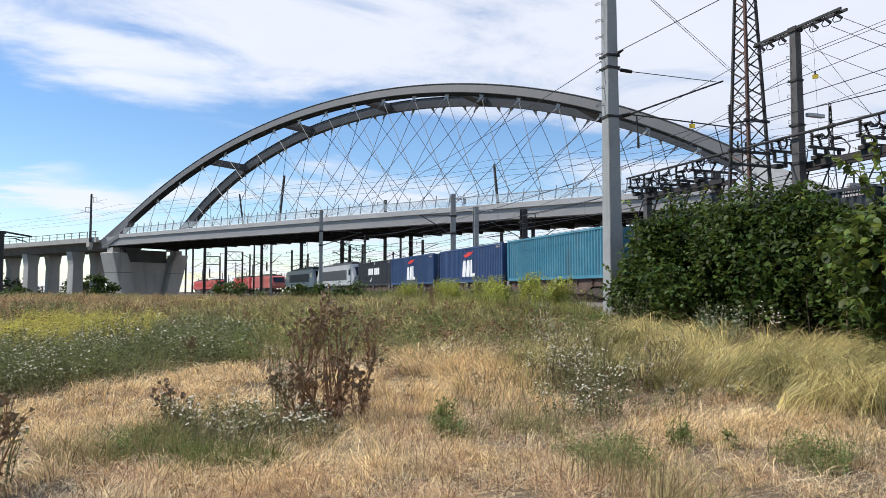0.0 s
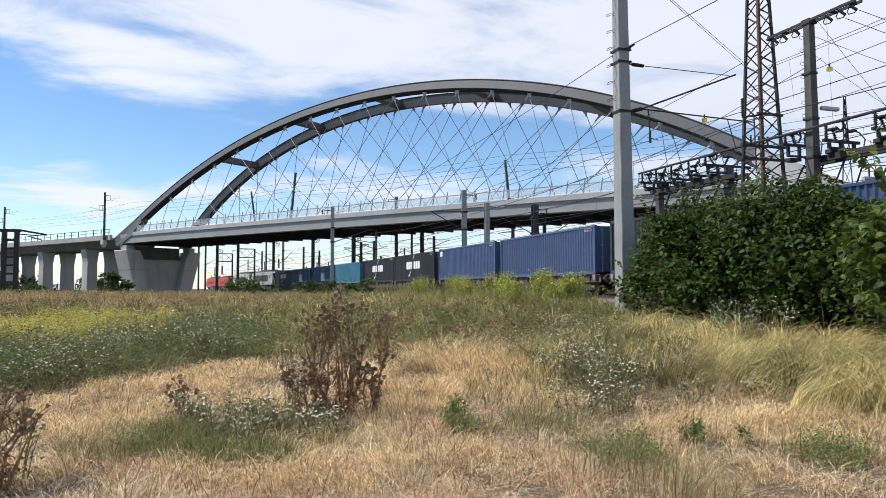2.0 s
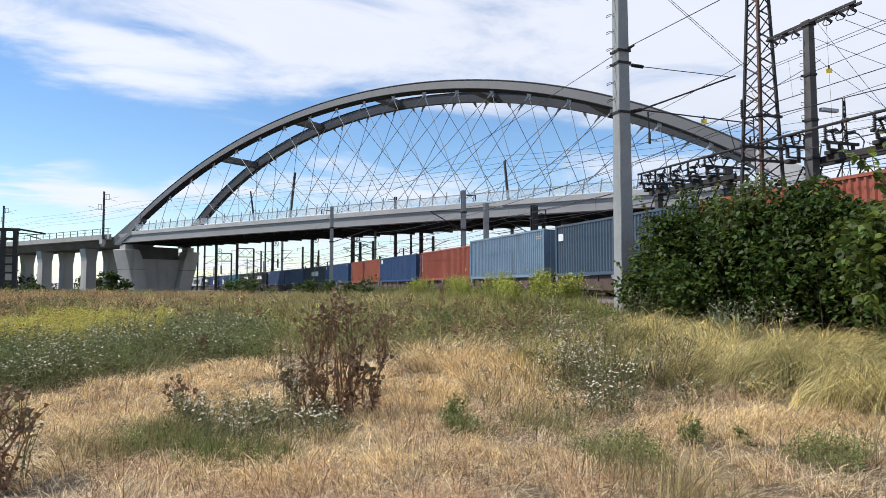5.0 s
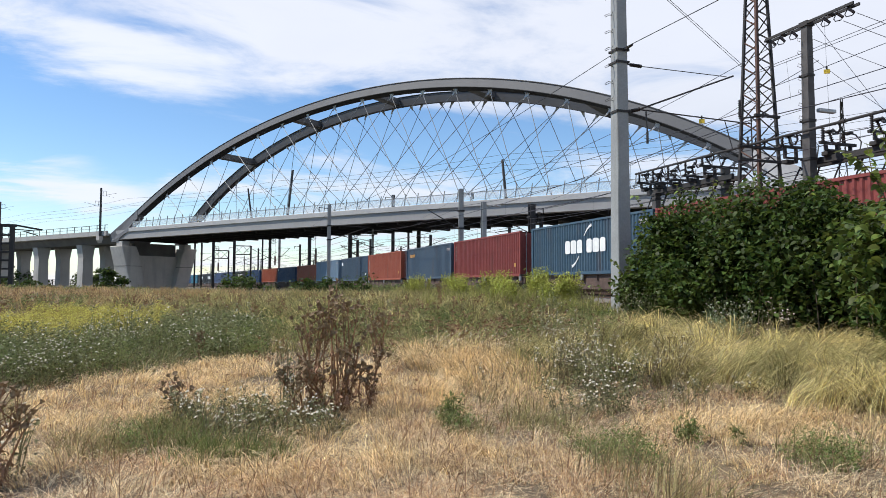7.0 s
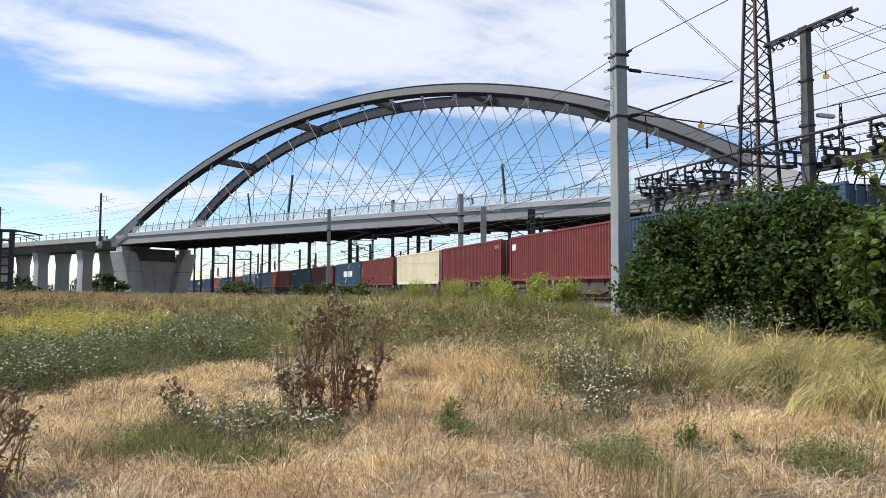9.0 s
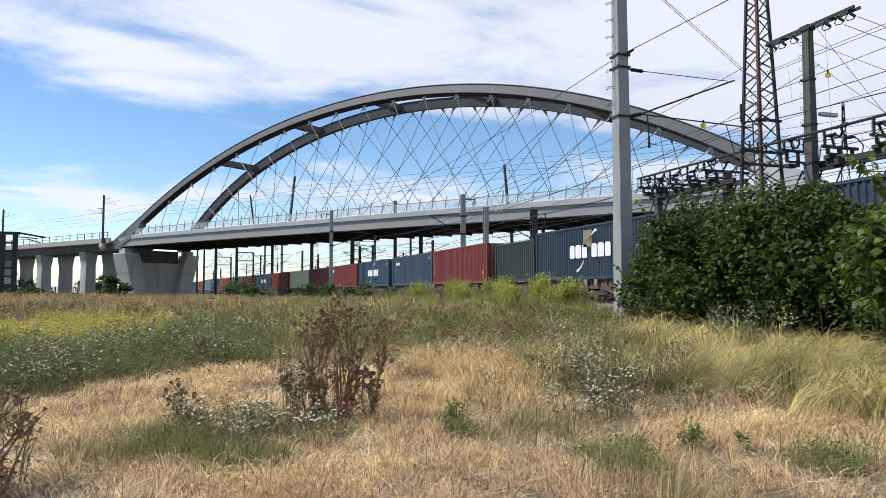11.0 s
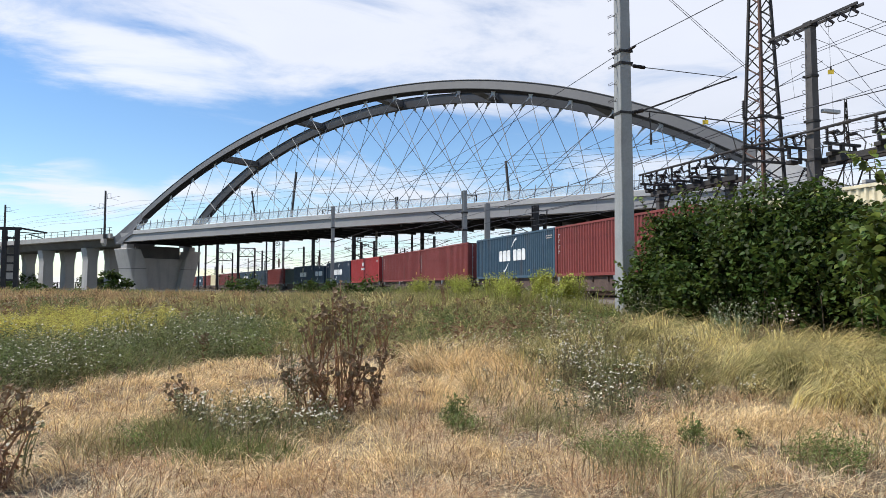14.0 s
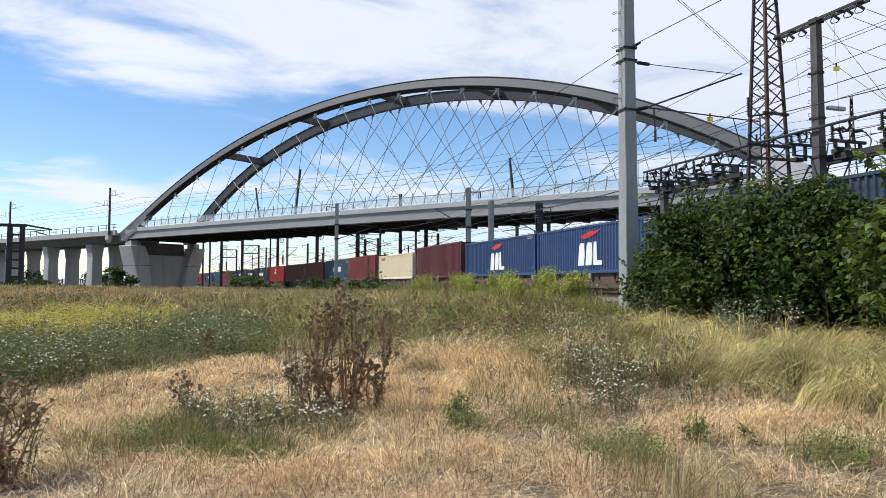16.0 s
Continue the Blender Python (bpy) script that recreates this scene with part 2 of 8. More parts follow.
# ---- mesh helpers ----
def mesh_object(name, verts, faces, mt, parent=None, label="", smooth=False):
    me = bpy.data.meshes.new(name)
    me.from_pydata([tuple(v) for v in verts], [], [tuple(f) for f in faces])
    me.materials.append(mt)
    if smooth:
        me.polygons.foreach_set("use_smooth", [True] * len(me.polygons))
    me.update()
    ob = new(name, me)
    ob.parent = parent
    if label:
        tagged(ob, label)
    return ob


def part(name, bm, mt, parent=None, label="", smooth=False):
    me = bpy.data.meshes.new(name)
    bm.normal_update()
    bm.to_mesh(me)
    bm.free()
    me.materials.append(mt)
    if smooth:
        me.polygons.foreach_set("use_smooth", [True] * len(me.polygons))
    ob = new(name, me)
    ob.parent = parent
    if label:
        tagged(ob, label)
    return ob


def share(ob, parent, m=None, mt=None):
    """One more object on the same mesh."""
    o = ob.copy()
    scene.collection.objects.link(o)
    o.parent = parent
    if m is not None:
        o.matrix_basis = m
    return o


def box(bm, x0, x1, y0, y1, z0, z1, bevel=0.0):
    vs = [bm.verts.new(p) for p in ((x0, y0, z0), (x1, y0, z0), (x1, y1, z0), (x0, y1, z0), (x0, y0, z1), (x1, y0, z1), (x1, y1, z1), (x0, y1, z1))]
    fs = [bm.faces.new([vs[i] for i in f]) for f in ((0, 3, 2, 1), (4, 5, 6, 7), (0, 1, 5, 4), (1, 2, 6, 5), (2, 3, 7, 6), (3, 0, 4, 7))]
    if bevel:
        es = {e for f in fs for e in f.edges}
        bmesh.ops.bevel(bm, geom=list(es), offset=bevel, segments=1, affect="EDGES")
    return bm


def bar(bm, a, b, r, n=6, r2=None, square=False):
    """A straight bar from a to b."""
    a, b = Vector(a), Vector(b)
    d = (b - a).normalized()
    u = d.cross(Vector((0, 0, 1)) if abs(d.z) < 0.95 else Vector((0, 1, 0))).normalized()
    v = d.cross(u)
    r2 = r if r2 is None else r2
    if square:
        n = 4
    off = math.pi / 4 if square else 0.0
    rings = []
    for p, rr in ((a, r), (b, r2)):
        k = rr * (1.41421 if square else 1)
        rings.append([bm.verts.new(p + u * (k * math.cos(off + 2 * math.pi * i / n)) + v * (k * math.sin(off + 2 * math.pi * i / n))) for i in range(n)])
    for i in range(n):
        bm.faces.new((rings[0][i], rings[0][(i + 1) % n], rings[1][(i + 1) % n], rings[1][i]))
    bm.faces.new(list(reversed(rings[0])))
    bm.faces.new(rings[1])
    return bm


def tube(bm, pts, r, n=5):
    """A bent rod through the points."""
    pts = [Vector(p) for p in pts]
    rings = []
    for i, p in enumerate(pts):
        d = (pts[min(i + 1, len(pts) - 1)] - pts[max(i - 1, 0)]).normalized()
        u = d.cross(Vector((0, 0, 1)) if abs(d.z) < 0.95 else Vector((0, 1, 0))).normalized()
        v = d.cross(u)
        rr = r[i] if isinstance(r, (list, tuple)) else r
        rings.append([bm.verts.new(p + u * (rr * math.cos(2 * math.pi * k / n)) + v * (rr * math.sin(2 * math.pi * k / n))) for k in range(n)])
    for a, b in zip(rings, rings[1:]):
        for k in range(n):
            bm.faces.new((a[k], a[(k + 1) % n], b[(k + 1) % n], b[k]))
    bm.faces.new(list(reversed(rings[0])))
    bm.faces.new(rings[-1])
    return bm


def prism(bm, outline, axis, lo, hi):
    """An outline in a plane, pushed from lo to hi along the remaining axis. axis 0: outline is (y, z); 1: (x, z); 2: (x, y)."""
    def at(p, k):
        return {0: (k, p[0], p[1]), 1: (p[0], k, p[1]), 2: (p[0], p[1], k)}[axis]
    a, b = [bm.verts.new(at(p, lo)) for p in outline], [bm.verts.new(at(p, hi)) for p in outline]
    n = len(outline)
    for i in range(n):
        bm.faces.new((a[i], a[(i + 1) % n], b[(i + 1) % n], b[i]))
    bm.faces.new(list(reversed(a)))
    bm.faces.new(b)
    bmesh.ops.recalc_face_normals(bm, faces=bm.faces)
    return bm


def empty(name, m, label, category, group=""):
    ob = new(name)
    ob.empty_display_size = 0.3
    ob.matrix_basis = m
    return tagged(ob, label, category, group)


# ---- ground ----
def ground_z(x, y):
    r = math.hypot(x, y)
    q = min(max((r - 6) / 32, 0), 1)
    z = 0.9 * q * q * (3 - 2 * q)
    near = max(0.0, 1 - abs(r - 18) / 30)
    z += 0.36 * math.exp(-(((x + 10) / 22) ** 2 + ((y - 46) / 17) ** 2))
    return z + near * 0.16 * (noise.noise(Vector((x * 0.22, y * 0.22, 0.3)))) + near * 0.05 * noise.noise(Vector((x * 0.55, y * 0.55, 2.3))) + (0.0 if r > 60 else 0.035 * noise.noise(Vector((x * 0.9, y * 0.9, 4.0))))


def build_ground():
    ax = sorted({round(v, 3) for v in [s * a for s in (-1, 1) for a in (0, *np.geomspace(0.5, 3000, 64))]} | {round(v, 2) for v in np.arange(-12, 30, 0.5)})
    ay = sorted({round(v, 3) for v in [s * a for s in (-1, 1) for a in (0, *np.geomspace(0.5, 3000, 64))]} | {round(v, 2) for v in np.arange(-4, 45, 0.5)})
    verts = [(x, y, ground_z(x, y)) for y in ay for x in ax]
    n = len(ax)
    faces = [(j * n + i, j * n + i + 1, (j + 1) * n + i + 1, (j + 1) * n + i) for j in range(len(ay) - 1) for i in range(n - 1)]
    ob = mesh_object("ground", verts, faces, SOIL, smooth=True)
    tagged(ob, "dry brown field soil under rough meadow, running out to the yard", "ground", kind="structure")


build_ground()

# ---- the railway line ----
RAIL_Z, DECK_Z = 1.15, 2.27
LINE_X, CURVE_Y, STRAIGHT_Y, RADIUS = 20.72, 50.0, 140.0, 600.0


def line_at(s, off=0.0):
    """Place and heading (degrees left of +y) of the freight track, s metres up the line; off: metres to its right."""
    if s < CURVE_Y:
        x, slope = LINE_X, 0.0
    elif s < STRAIGHT_Y:
        x, slope = LINE_X - (s - CURVE_Y) ** 2 / (2 * RADIUS), -(s - CURVE_Y) / RADIUS
    else:
        d = STRAIGHT_Y - CURVE_Y
        x, slope = LINE_X - d * d / (2 * RADIUS) - (s - STRAIGHT_Y) * d / RADIUS, -d / RADIUS
    k = math.hypot(1, slope)
    return x + off / k, s - off * slope / k, math.degrees(math.atan(-slope))


def sweep(name, section, ss, mt, off=0.0, label="", category=""):
    """A section (across, up) carried along the line."""
    verts, faces, n = [], [], len(section)
    for s in ss:
        for a, z in section:
            x, y, _ = line_at(s, off + a)
            verts.append((x, y, z))
    for j in range(len(ss) - 1):
        for i in range(n):
            faces.append((j * n + i, j * n + (i + 1) % n, (j + 1) * n + (i + 1) % n, (j + 1) * n + i))
    ob = mesh_object(name, verts, faces, mt)
    return tagged(ob, label, category, kind="structure")


STATIONS = [-520, -200, -60, 0, 30] + list(range(50, 141, 6)) + [170, 220, 300, 520, 800]


def build_track(off):
    sweep("track_bed", [(-2.3, 0.86), (-1.5, 1.0), (1.5, 1.0), (2.3, 0.86), (2.2, 0.6), (-2.2, 0.6)], STATIONS, BALLAST, off, "grey-brown stone ballast track bed", "track bed")
    for a in (-0.755, 0.755):
        sweep("rail", [(a - 0.07, 1.0), (a + 0.07, 1.0), (a + 0.02, 1.03), (a + 0.02, 1.10), (a + 0.036, 1.115), (a + 0.036, 1.15), (a - 0.036, 1.15), (a - 0.036, 1.115), (a - 0.02, 1.10), (a - 0.02, 1.03)],
              STATIONS, RAIL_STEEL, off, "rusty steel running rail on the ballast", "rail")


for off in (0.0, 4.6, 9.2, 13.8, 20.0, 24.6):
    build_track(off)


def build_sleepers():
    verts, faces = [], []
    for s in np.arange(-20, 130, 0.6):
        c = len(verts)
        for a in (-1.3, 1.3):
            for d in (-0.13, 0.13):
                for z in (0.9, 1.02):
                    x, y, _ = line_at(s + d, a)
                    verts.append((x, y, z))
        faces += [tuple(c + i for i in f) for f in ((0, 1, 3, 2), (4, 6, 7, 5), (0, 4, 5, 1), (2, 3, 7, 6), (1, 5, 7, 3), (0, 2, 6, 4))]
    ob = mesh_object("sleepers", verts, faces, SLEEPER)
    tagged(ob, "grey concrete sleepers set in the ballast", "sleepers", kind="stuff")


build_sleepers()


# ---- the arch bridge ----
BRIDGE_AT = pose(-9.378, 132.129, 0, 0, 0, -53.37)   # along the span, across it (away from the field), up
MID, SPAN_W, LEAN = 49.0, 13.25, 0.19


def arch_z(s):
    d = s - MID
    return 29.40 - 0.005003 * d * d - 2.64e-7 * d ** 4


def arch_point(s, rear, drop=0.0):
    z = arch_z(s) - drop
    w = LEAN * max(z - 11, -1.5)
    return Vector((s, SPAN_W - w if rear else w, z))


def build_arch_bridge():
    br = empty("arch_bridge", BRIDGE_AT, "grey steel network arch railway bridge with two leaning arches", "bridge")
    ss = np.linspace(-3.0, 101.0, 65)
    low = [s for s in ss if arch_z(s) > 14.0]
    for rear in (False, True):
        bm = bmesh.new()
        rings = []
        for i, s in enumerate(ss):
            p = arch_point(s, rear)
            sl = (arch_z(s + 0.1) - arch_z(s - 0.1)) / 0.2
            t = Vector((1, 0, sl)).normalized()
            nrm = Vector((-t.z, 0, t.x))
            nrm = (nrm + Vector((0, (-1 if rear else 1) * LEAN * nrm.z, 0))).normalized()
            side = t.cross(nrm) * -1
            dep = 1.22
            wid = 0.56
            rings.append([bm.verts.new(p + side * a + nrm * c) for a, c in ((-wid, 0), (wid, 0), (wid, -dep), (-wid, -dep), )])
        for a, b in zip(rings, rings[1:]):
            for k in range(4):
                bm.faces.new((a[k], a[(k + 1) % 4], b[(k + 1) % 4], b[k]))
        bm.faces.new(rings[0])
        bm.faces.new(list(reversed(rings[-1])))
        bmesh.ops.recalc_face_normals(bm, faces=bm.faces)
        arch = part("arch", bm, BRIDGE_PAINT, br)
        # the bottom plate of the box; shade is put into its dark colour
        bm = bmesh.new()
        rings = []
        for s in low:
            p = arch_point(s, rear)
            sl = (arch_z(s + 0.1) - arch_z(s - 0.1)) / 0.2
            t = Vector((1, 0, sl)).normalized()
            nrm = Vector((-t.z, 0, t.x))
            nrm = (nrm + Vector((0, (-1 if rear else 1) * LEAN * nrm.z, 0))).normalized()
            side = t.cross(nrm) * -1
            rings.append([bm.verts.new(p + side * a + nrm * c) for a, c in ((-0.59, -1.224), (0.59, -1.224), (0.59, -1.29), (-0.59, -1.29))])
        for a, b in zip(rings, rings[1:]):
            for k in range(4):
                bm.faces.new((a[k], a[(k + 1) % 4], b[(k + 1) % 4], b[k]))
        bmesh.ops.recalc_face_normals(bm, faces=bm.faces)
        part("bottom_plate", bm, SOFFIT, br, "underside plate, shade put in its dark colour")
        # top plate: its shadow line is put into the dark colour
        bm = bmesh.new()
        rings = []
        for s in ss:
            p = arch_point(s, rear) + Vector((0, 0, 0.03))
            sl = (arch_z(s + 0.1) - arch_z(s - 0.1)) / 0.2
            t = Vector((1, 0, sl)).normalized()
            nrm = Vector((-t.z, 0, t.x))
            side = Vector((0, 1, 0))
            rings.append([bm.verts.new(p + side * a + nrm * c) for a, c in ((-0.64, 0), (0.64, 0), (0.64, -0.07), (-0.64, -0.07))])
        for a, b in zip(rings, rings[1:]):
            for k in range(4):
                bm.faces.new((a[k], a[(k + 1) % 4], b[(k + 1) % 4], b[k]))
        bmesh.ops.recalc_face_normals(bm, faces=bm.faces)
        part("arch_top_plate", bm, SOFFIT, br, "projecting top plate, shadow line put in its colour")
        for e in (1, -1):
            bm = bmesh.new()
            w = SPAN_W if rear else 0.0
            prism(bm, [(MID + e * (a - MID), z) for a, z in ((-8.3, 9.42), (-6.2, 9.40), (-5.6, 9.93), (-4.8, 10.42), (-3.9, 10.80), (-2.75, 11.10), (-1.5, 11.30), (0.2, 11.42), (0.2, 11.52), (-3.0, 11.76), (-2.75, 12.1), (-1.0, 13.42), (-1.6, 14.9), (-8.95, 10.72))], 1, w - 0.62, w + 0.62)
            for v in bm.verts:
                v.co.y += (-LEAN if rear else LEAN) * max(v.co.z - 11, 0)
            part("arch_foot", bm, BRIDGE_PAINT if e == 1 else CORNICE, br)
    # braces between the arches
    for s in (16.5, 33.0, 49.0, 65.0, 81.5):
        a, b = arch_point(s, False, 0.62), arch_point(s, True, 0.62)
        bm = bmesh.new()
        box(bm, -0.65, 0.65, a.y, b.y, a.z - 0.45, a.z + 0.45)
        for v in bm.verts:
            v.co.x += s
        ob = part("brace", bm, BRIDGE_PAINT, br)
    # edge girders, cornices, deck

    def camber(s):
        return 0.16 * (1 - ((s - 49) / 57) ** 2)

    def long_beam(name, sec, mt, label="", inset=0.0):
        bm = bmesh.new()
        rings = [[bm.verts.new((s, w, z + camber(s))) for w, z in sec] for s in np.linspace(-8.0 + inset, 106.0 - inset, 39)]
        n = len(sec)
        for a, b in zip(rings, rings[1:]):
            for k in range(n):
                bm.faces.new((a[k], a[(k + 1) % n], b[(k + 1) % n], b[k]))
        bm.faces.new(rings[0])
        bm.faces.new(list(reversed(rings[-1])))
        bmesh.ops.recalc_face_normals(bm, faces=bm.faces)
        return part(name, bm, mt, br, label)

    for rear in (False, True):
        def f(w):
            return SPAN_W - w if rear else w
        long_beam("edge_girder", [(f(-0.45), 9.85), (f(0.5), 9.85), (f(0.5), 11.40), (f(-0.45), 11.40)], GIRDER_PAINT)
        long_beam("girder_flange", [(f(-0.58), 9.77), (f(0.6), 9.77), (f(0.6), 9.845), (f(-0.58), 9.845)], GIRDER_PAINT)
        long_beam("cornice", [(f(-0.66), 11.04), (f(-0.46), 11.04), (f(-0.46), 11.41), (f(0.9), 11.41), (f(0.9), 11.70), (f(-0.56), 11.70), (f(-0.66), 11.64)], CORNICE, inset=5.2)
    # deck slab and cross beams carry the underside's shade in their colour
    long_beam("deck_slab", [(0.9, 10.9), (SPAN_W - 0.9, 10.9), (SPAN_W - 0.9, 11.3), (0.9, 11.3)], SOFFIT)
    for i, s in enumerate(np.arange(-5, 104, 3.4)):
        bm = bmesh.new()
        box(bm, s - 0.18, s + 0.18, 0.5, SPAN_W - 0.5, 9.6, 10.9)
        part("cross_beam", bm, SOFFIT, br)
    # a network of inclined hangers, two from each node of the arch, each on a pointed gusset plate;
    # they lean the more, the farther their feet lie from the near end of the span
    def slant(q):
        return 0.14 + 0.0062 * q + 0.00009 * q * q

    for rear in (False, True):
        for i in range(18):
            for dirn in (-1, 1):
                s = (5.1 if not rear else 5.35 if dirn < 0 else 3.5) + 5.31 * i - 0.2 * dirn
                top = arch_point(s, rear, 1.22)
                h = top.z - 11.6
                lean = -slant(s) if dirn < 0 else slant(98 - s)
                foot_s = s + lean * h
                if not 0.5 < foot_s < 97.5 or h < 1.5:
                    continue
                w = top.y
                base_w = SPAN_W if rear else 0.0
                tip = Vector((s + lean * 0.8, w + (base_w - w) * 0.8 / h, top.z - 0.8))
                bm = bmesh.new()
                prism(bm, [(s - 0.42, top.z + 0.25), (s + 0.42, top.z + 0.25), (s + 0.2 + lean * 0.32, top.z - 0.3), (tip.x + 0.07, tip.z), (tip.x - 0.07, tip.z), (s - 0.2 + lean * 0.32, top.z - 0.3)], 1, w - 0.03, w + 0.03)
                part("gusset", bm, GUSSET_PAINT, br)
                bm = bmesh.new()
                bar(bm, tip + Vector((-lean * 0.2, 0, 0.2)), (foot_s, base_w, 11.6), 0.043, 5)
                part("hanger", bm, HANGER, br)
    # railing with light screens
    for rear in (False, True):
        w = SPAN_W + 0.5 if rear else -0.5
        post = None
        for s in np.arange(-2.0, 100.1, 2.0):
            z0 = 11.7 + camber(s)
            m = Matrix.Translation((s, w, z0))
            if post is None:
                bm = bmesh.new()
                box(bm, -0.04, 0.04, -0.05, 0.05, 0, 1.5)
                for v in bm.verts:
                    v.co.x += 0.16 * v.co.z
                post = part("railing_post", bm, STEEL, br)
                post.matrix_basis = m
                bm = bmesh.new()
                box(bm, 0.06, 1.94, -0.012, 0.012, 0.12, 1.08)
                pane = part("screen_panel", bm, PANEL_GLASS, br)
                pane.matrix_basis = m
            else:
                share(post, br, m)
                if s < 99:
                    share(pane, br, m)
        long = [(w - 0.03, 12.98 - 0.02), (w + 0.03, 12.98 - 0.02), (w + 0.03, 13.03), (w - 0.03, 13.03)]
        long_beam("handrail", [(a, b - 0.28) for a, b in long], STEEL, inset=6.0)
    return br


build_arch_bridge()


def build_pier(s, name="concrete_pier"):
    pr = empty(name, BRIDGE_AT @ pose(s, 0, 0), "large pale concrete bridge pier with two flared legs", "pier")
    bm = bmesh.new()
    W = SPAN_W
    prism(bm, [(3.0, 0.2), (1.9, 7.0), (W - 1.9, 7.0), (W - 3.0, 0.2)], 0, -0.9, 0.9)
    part("wall", bm, CONCRETE, pr)
    for f in (lambda w: w, lambda w: W - w):
        bm = bmesh.new()
        prism(bm, [(f(-1.2), 8.6), (f(1.6), 8.6), (f(2.3), 7.0), (f(3.8), 0.2), (f(1.0), 0.2)], 0, -2.0, 2.0)
        bmesh.ops.bevel(bm, geom=list(bm.edges), offset=0.12, segments=1, affect="EDGES")
        part("leg", bm, CONCRETE, pr)
        # the joint between two lifts of concrete
        bm = bmesh.new()
        prism(bm, [(f(-0.28), 5.0), (f(2.75), 5.0), (f(2.73), 5.08), (f(-0.30), 5.08)], 0, -2.015, 2.015)
        part("pour_joint", bm, DARK_CONCRETE, pr)
    for w in (0.2, W - 0.2):
        bm = bmesh.new()
        box(bm, -0.9, 0.9, w - 0.7, w + 0.7, 8.6, 9.46)
        part("bearing_block", bm, CONCRETE_LIGHT, pr)
    bm = bmesh.new()
    box(bm, -1.2, 0.2, 2.4, W - 2.4, 7.004, 9.3)
    part("back_wall", bm, DARK_CONCRETE, pr)


build_pier(-5.8)
build_pier(103.5)


def build_viaduct(s0, s1, slope, bays, rail_every=2.6, at=None):
    """A plate-girder approach from s0 away to s1 (metres along the bridge line)."""
    at = at or BRIDGE_AT
    v = empty("approach_viaduct", at, "concrete approach viaduct with steel railing and open columns", "viaduct")
    zt = lambda s: 11.33 + slope * (s - s0)
    lo, hi = min(s0, s1), max(s0, s1)

    def beam(name, sec, mt):
        bm = bmesh.new()
        rings = [[bm.verts.new((s, w, z + zt(s))) for w, z in sec] for s in (lo, hi)]
        n = len(sec)
        for k in range(n):
            bm.faces.new((rings[0][k], rings[0][(k + 1) % n], rings[1][(k + 1) % n], rings[1][k]))
        bm.faces.new(rings[0])
        bm.faces.new(list(reversed(rings[1])))
        bmesh.ops.recalc_face_normals(bm, faces=bm.faces)
        return part(name, bm, mt, v)

    beam("parapet", [(-1.2, -0.75), (-0.75, -0.75), (-0.75, 0.12), (-1.2, 0.12)], CONCRETE_LIGHT)
    beam("parapet", [(9.4, -0.75), (9.85, -0.75), (9.85, 0.12), (9.4, 0.12)], CONCRETE_LIGHT)
    beam("deck_slab", [(-0.75, -0.8), (9.4, -0.8), (9.4, -0.35), (-0.75, -0.35)], CONCRETE)
    # the girder's shadow under the deck is put into its dark tone
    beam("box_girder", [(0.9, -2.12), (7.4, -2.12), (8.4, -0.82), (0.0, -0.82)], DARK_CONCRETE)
    post = None
    for s in np.arange(lo + 0.6, hi, rail_every):
        m = Matrix.Translation((s, -0.95, zt(s) + 0.12))
        if post is None:
            bm = bmesh.new()
            box(bm, -0.05, 0.05, -0.05, 0.05, 0, 1.1)
            post = part("railing_post", bm, DARK_STEEL, v)
            post.matrix_basis = m
        else:
            share(post, v, m)
    beam("handrail", [(-0.99, 1.16), (-0.91, 1.16), (-0.91, 1.24), (-0.99, 1.24)], DARK_STEEL)
    beam("handrail", [(-0.985, 0.62), (-0.915, 0.62), (-0.915, 0.67), (-0.985, 0.67)], DARK_STEEL)
    for s in bays:
        for w in (1.2, 5.6):
            c = empty("viaduct_column", at @ pose(s, w, 0), "tapered concrete viaduct column", "column", "viaduct columns")
            top = zt(s) - 2.14
            bm = bmesh.new()
            prism(bm, [(-1.05, 0.3), (1.05, 0.3), (0.95, top - 2.4), (1.35, top), (-1.35, top), (-0.95, top - 2.4)], 0, -0.95, 0.95)
            part("shaft", bm, CONCRETE_LIGHT, c)


build_viaduct(-9.0, -130.0, 0.0, [-19.9, -36.6, -53.3, -70.0, -86.7, -103.4])
build_viaduct(1.0, 90.0, -0.02, [17.0, 34.0, 51.0, 68.0, 85.0], at=BRIDGE_AT @ pose(106.6, 2.0, 0, 0, 0, 38))

# ---- the freight train ----
SPEED = 27.954
MOVERS = []     # (thing, place along the line at the start)


def paint(name, base, fade, dirt=0.45):
    return material(name, base, 0.55, other=fade, scale=0.7, amount=0.6, fine=0.10, fine_scale=5, spec=0.35, stains=((0.10, 0.06, 0.045), dirt, (1.6, 1.6, 0.22)), per_object=0.06)


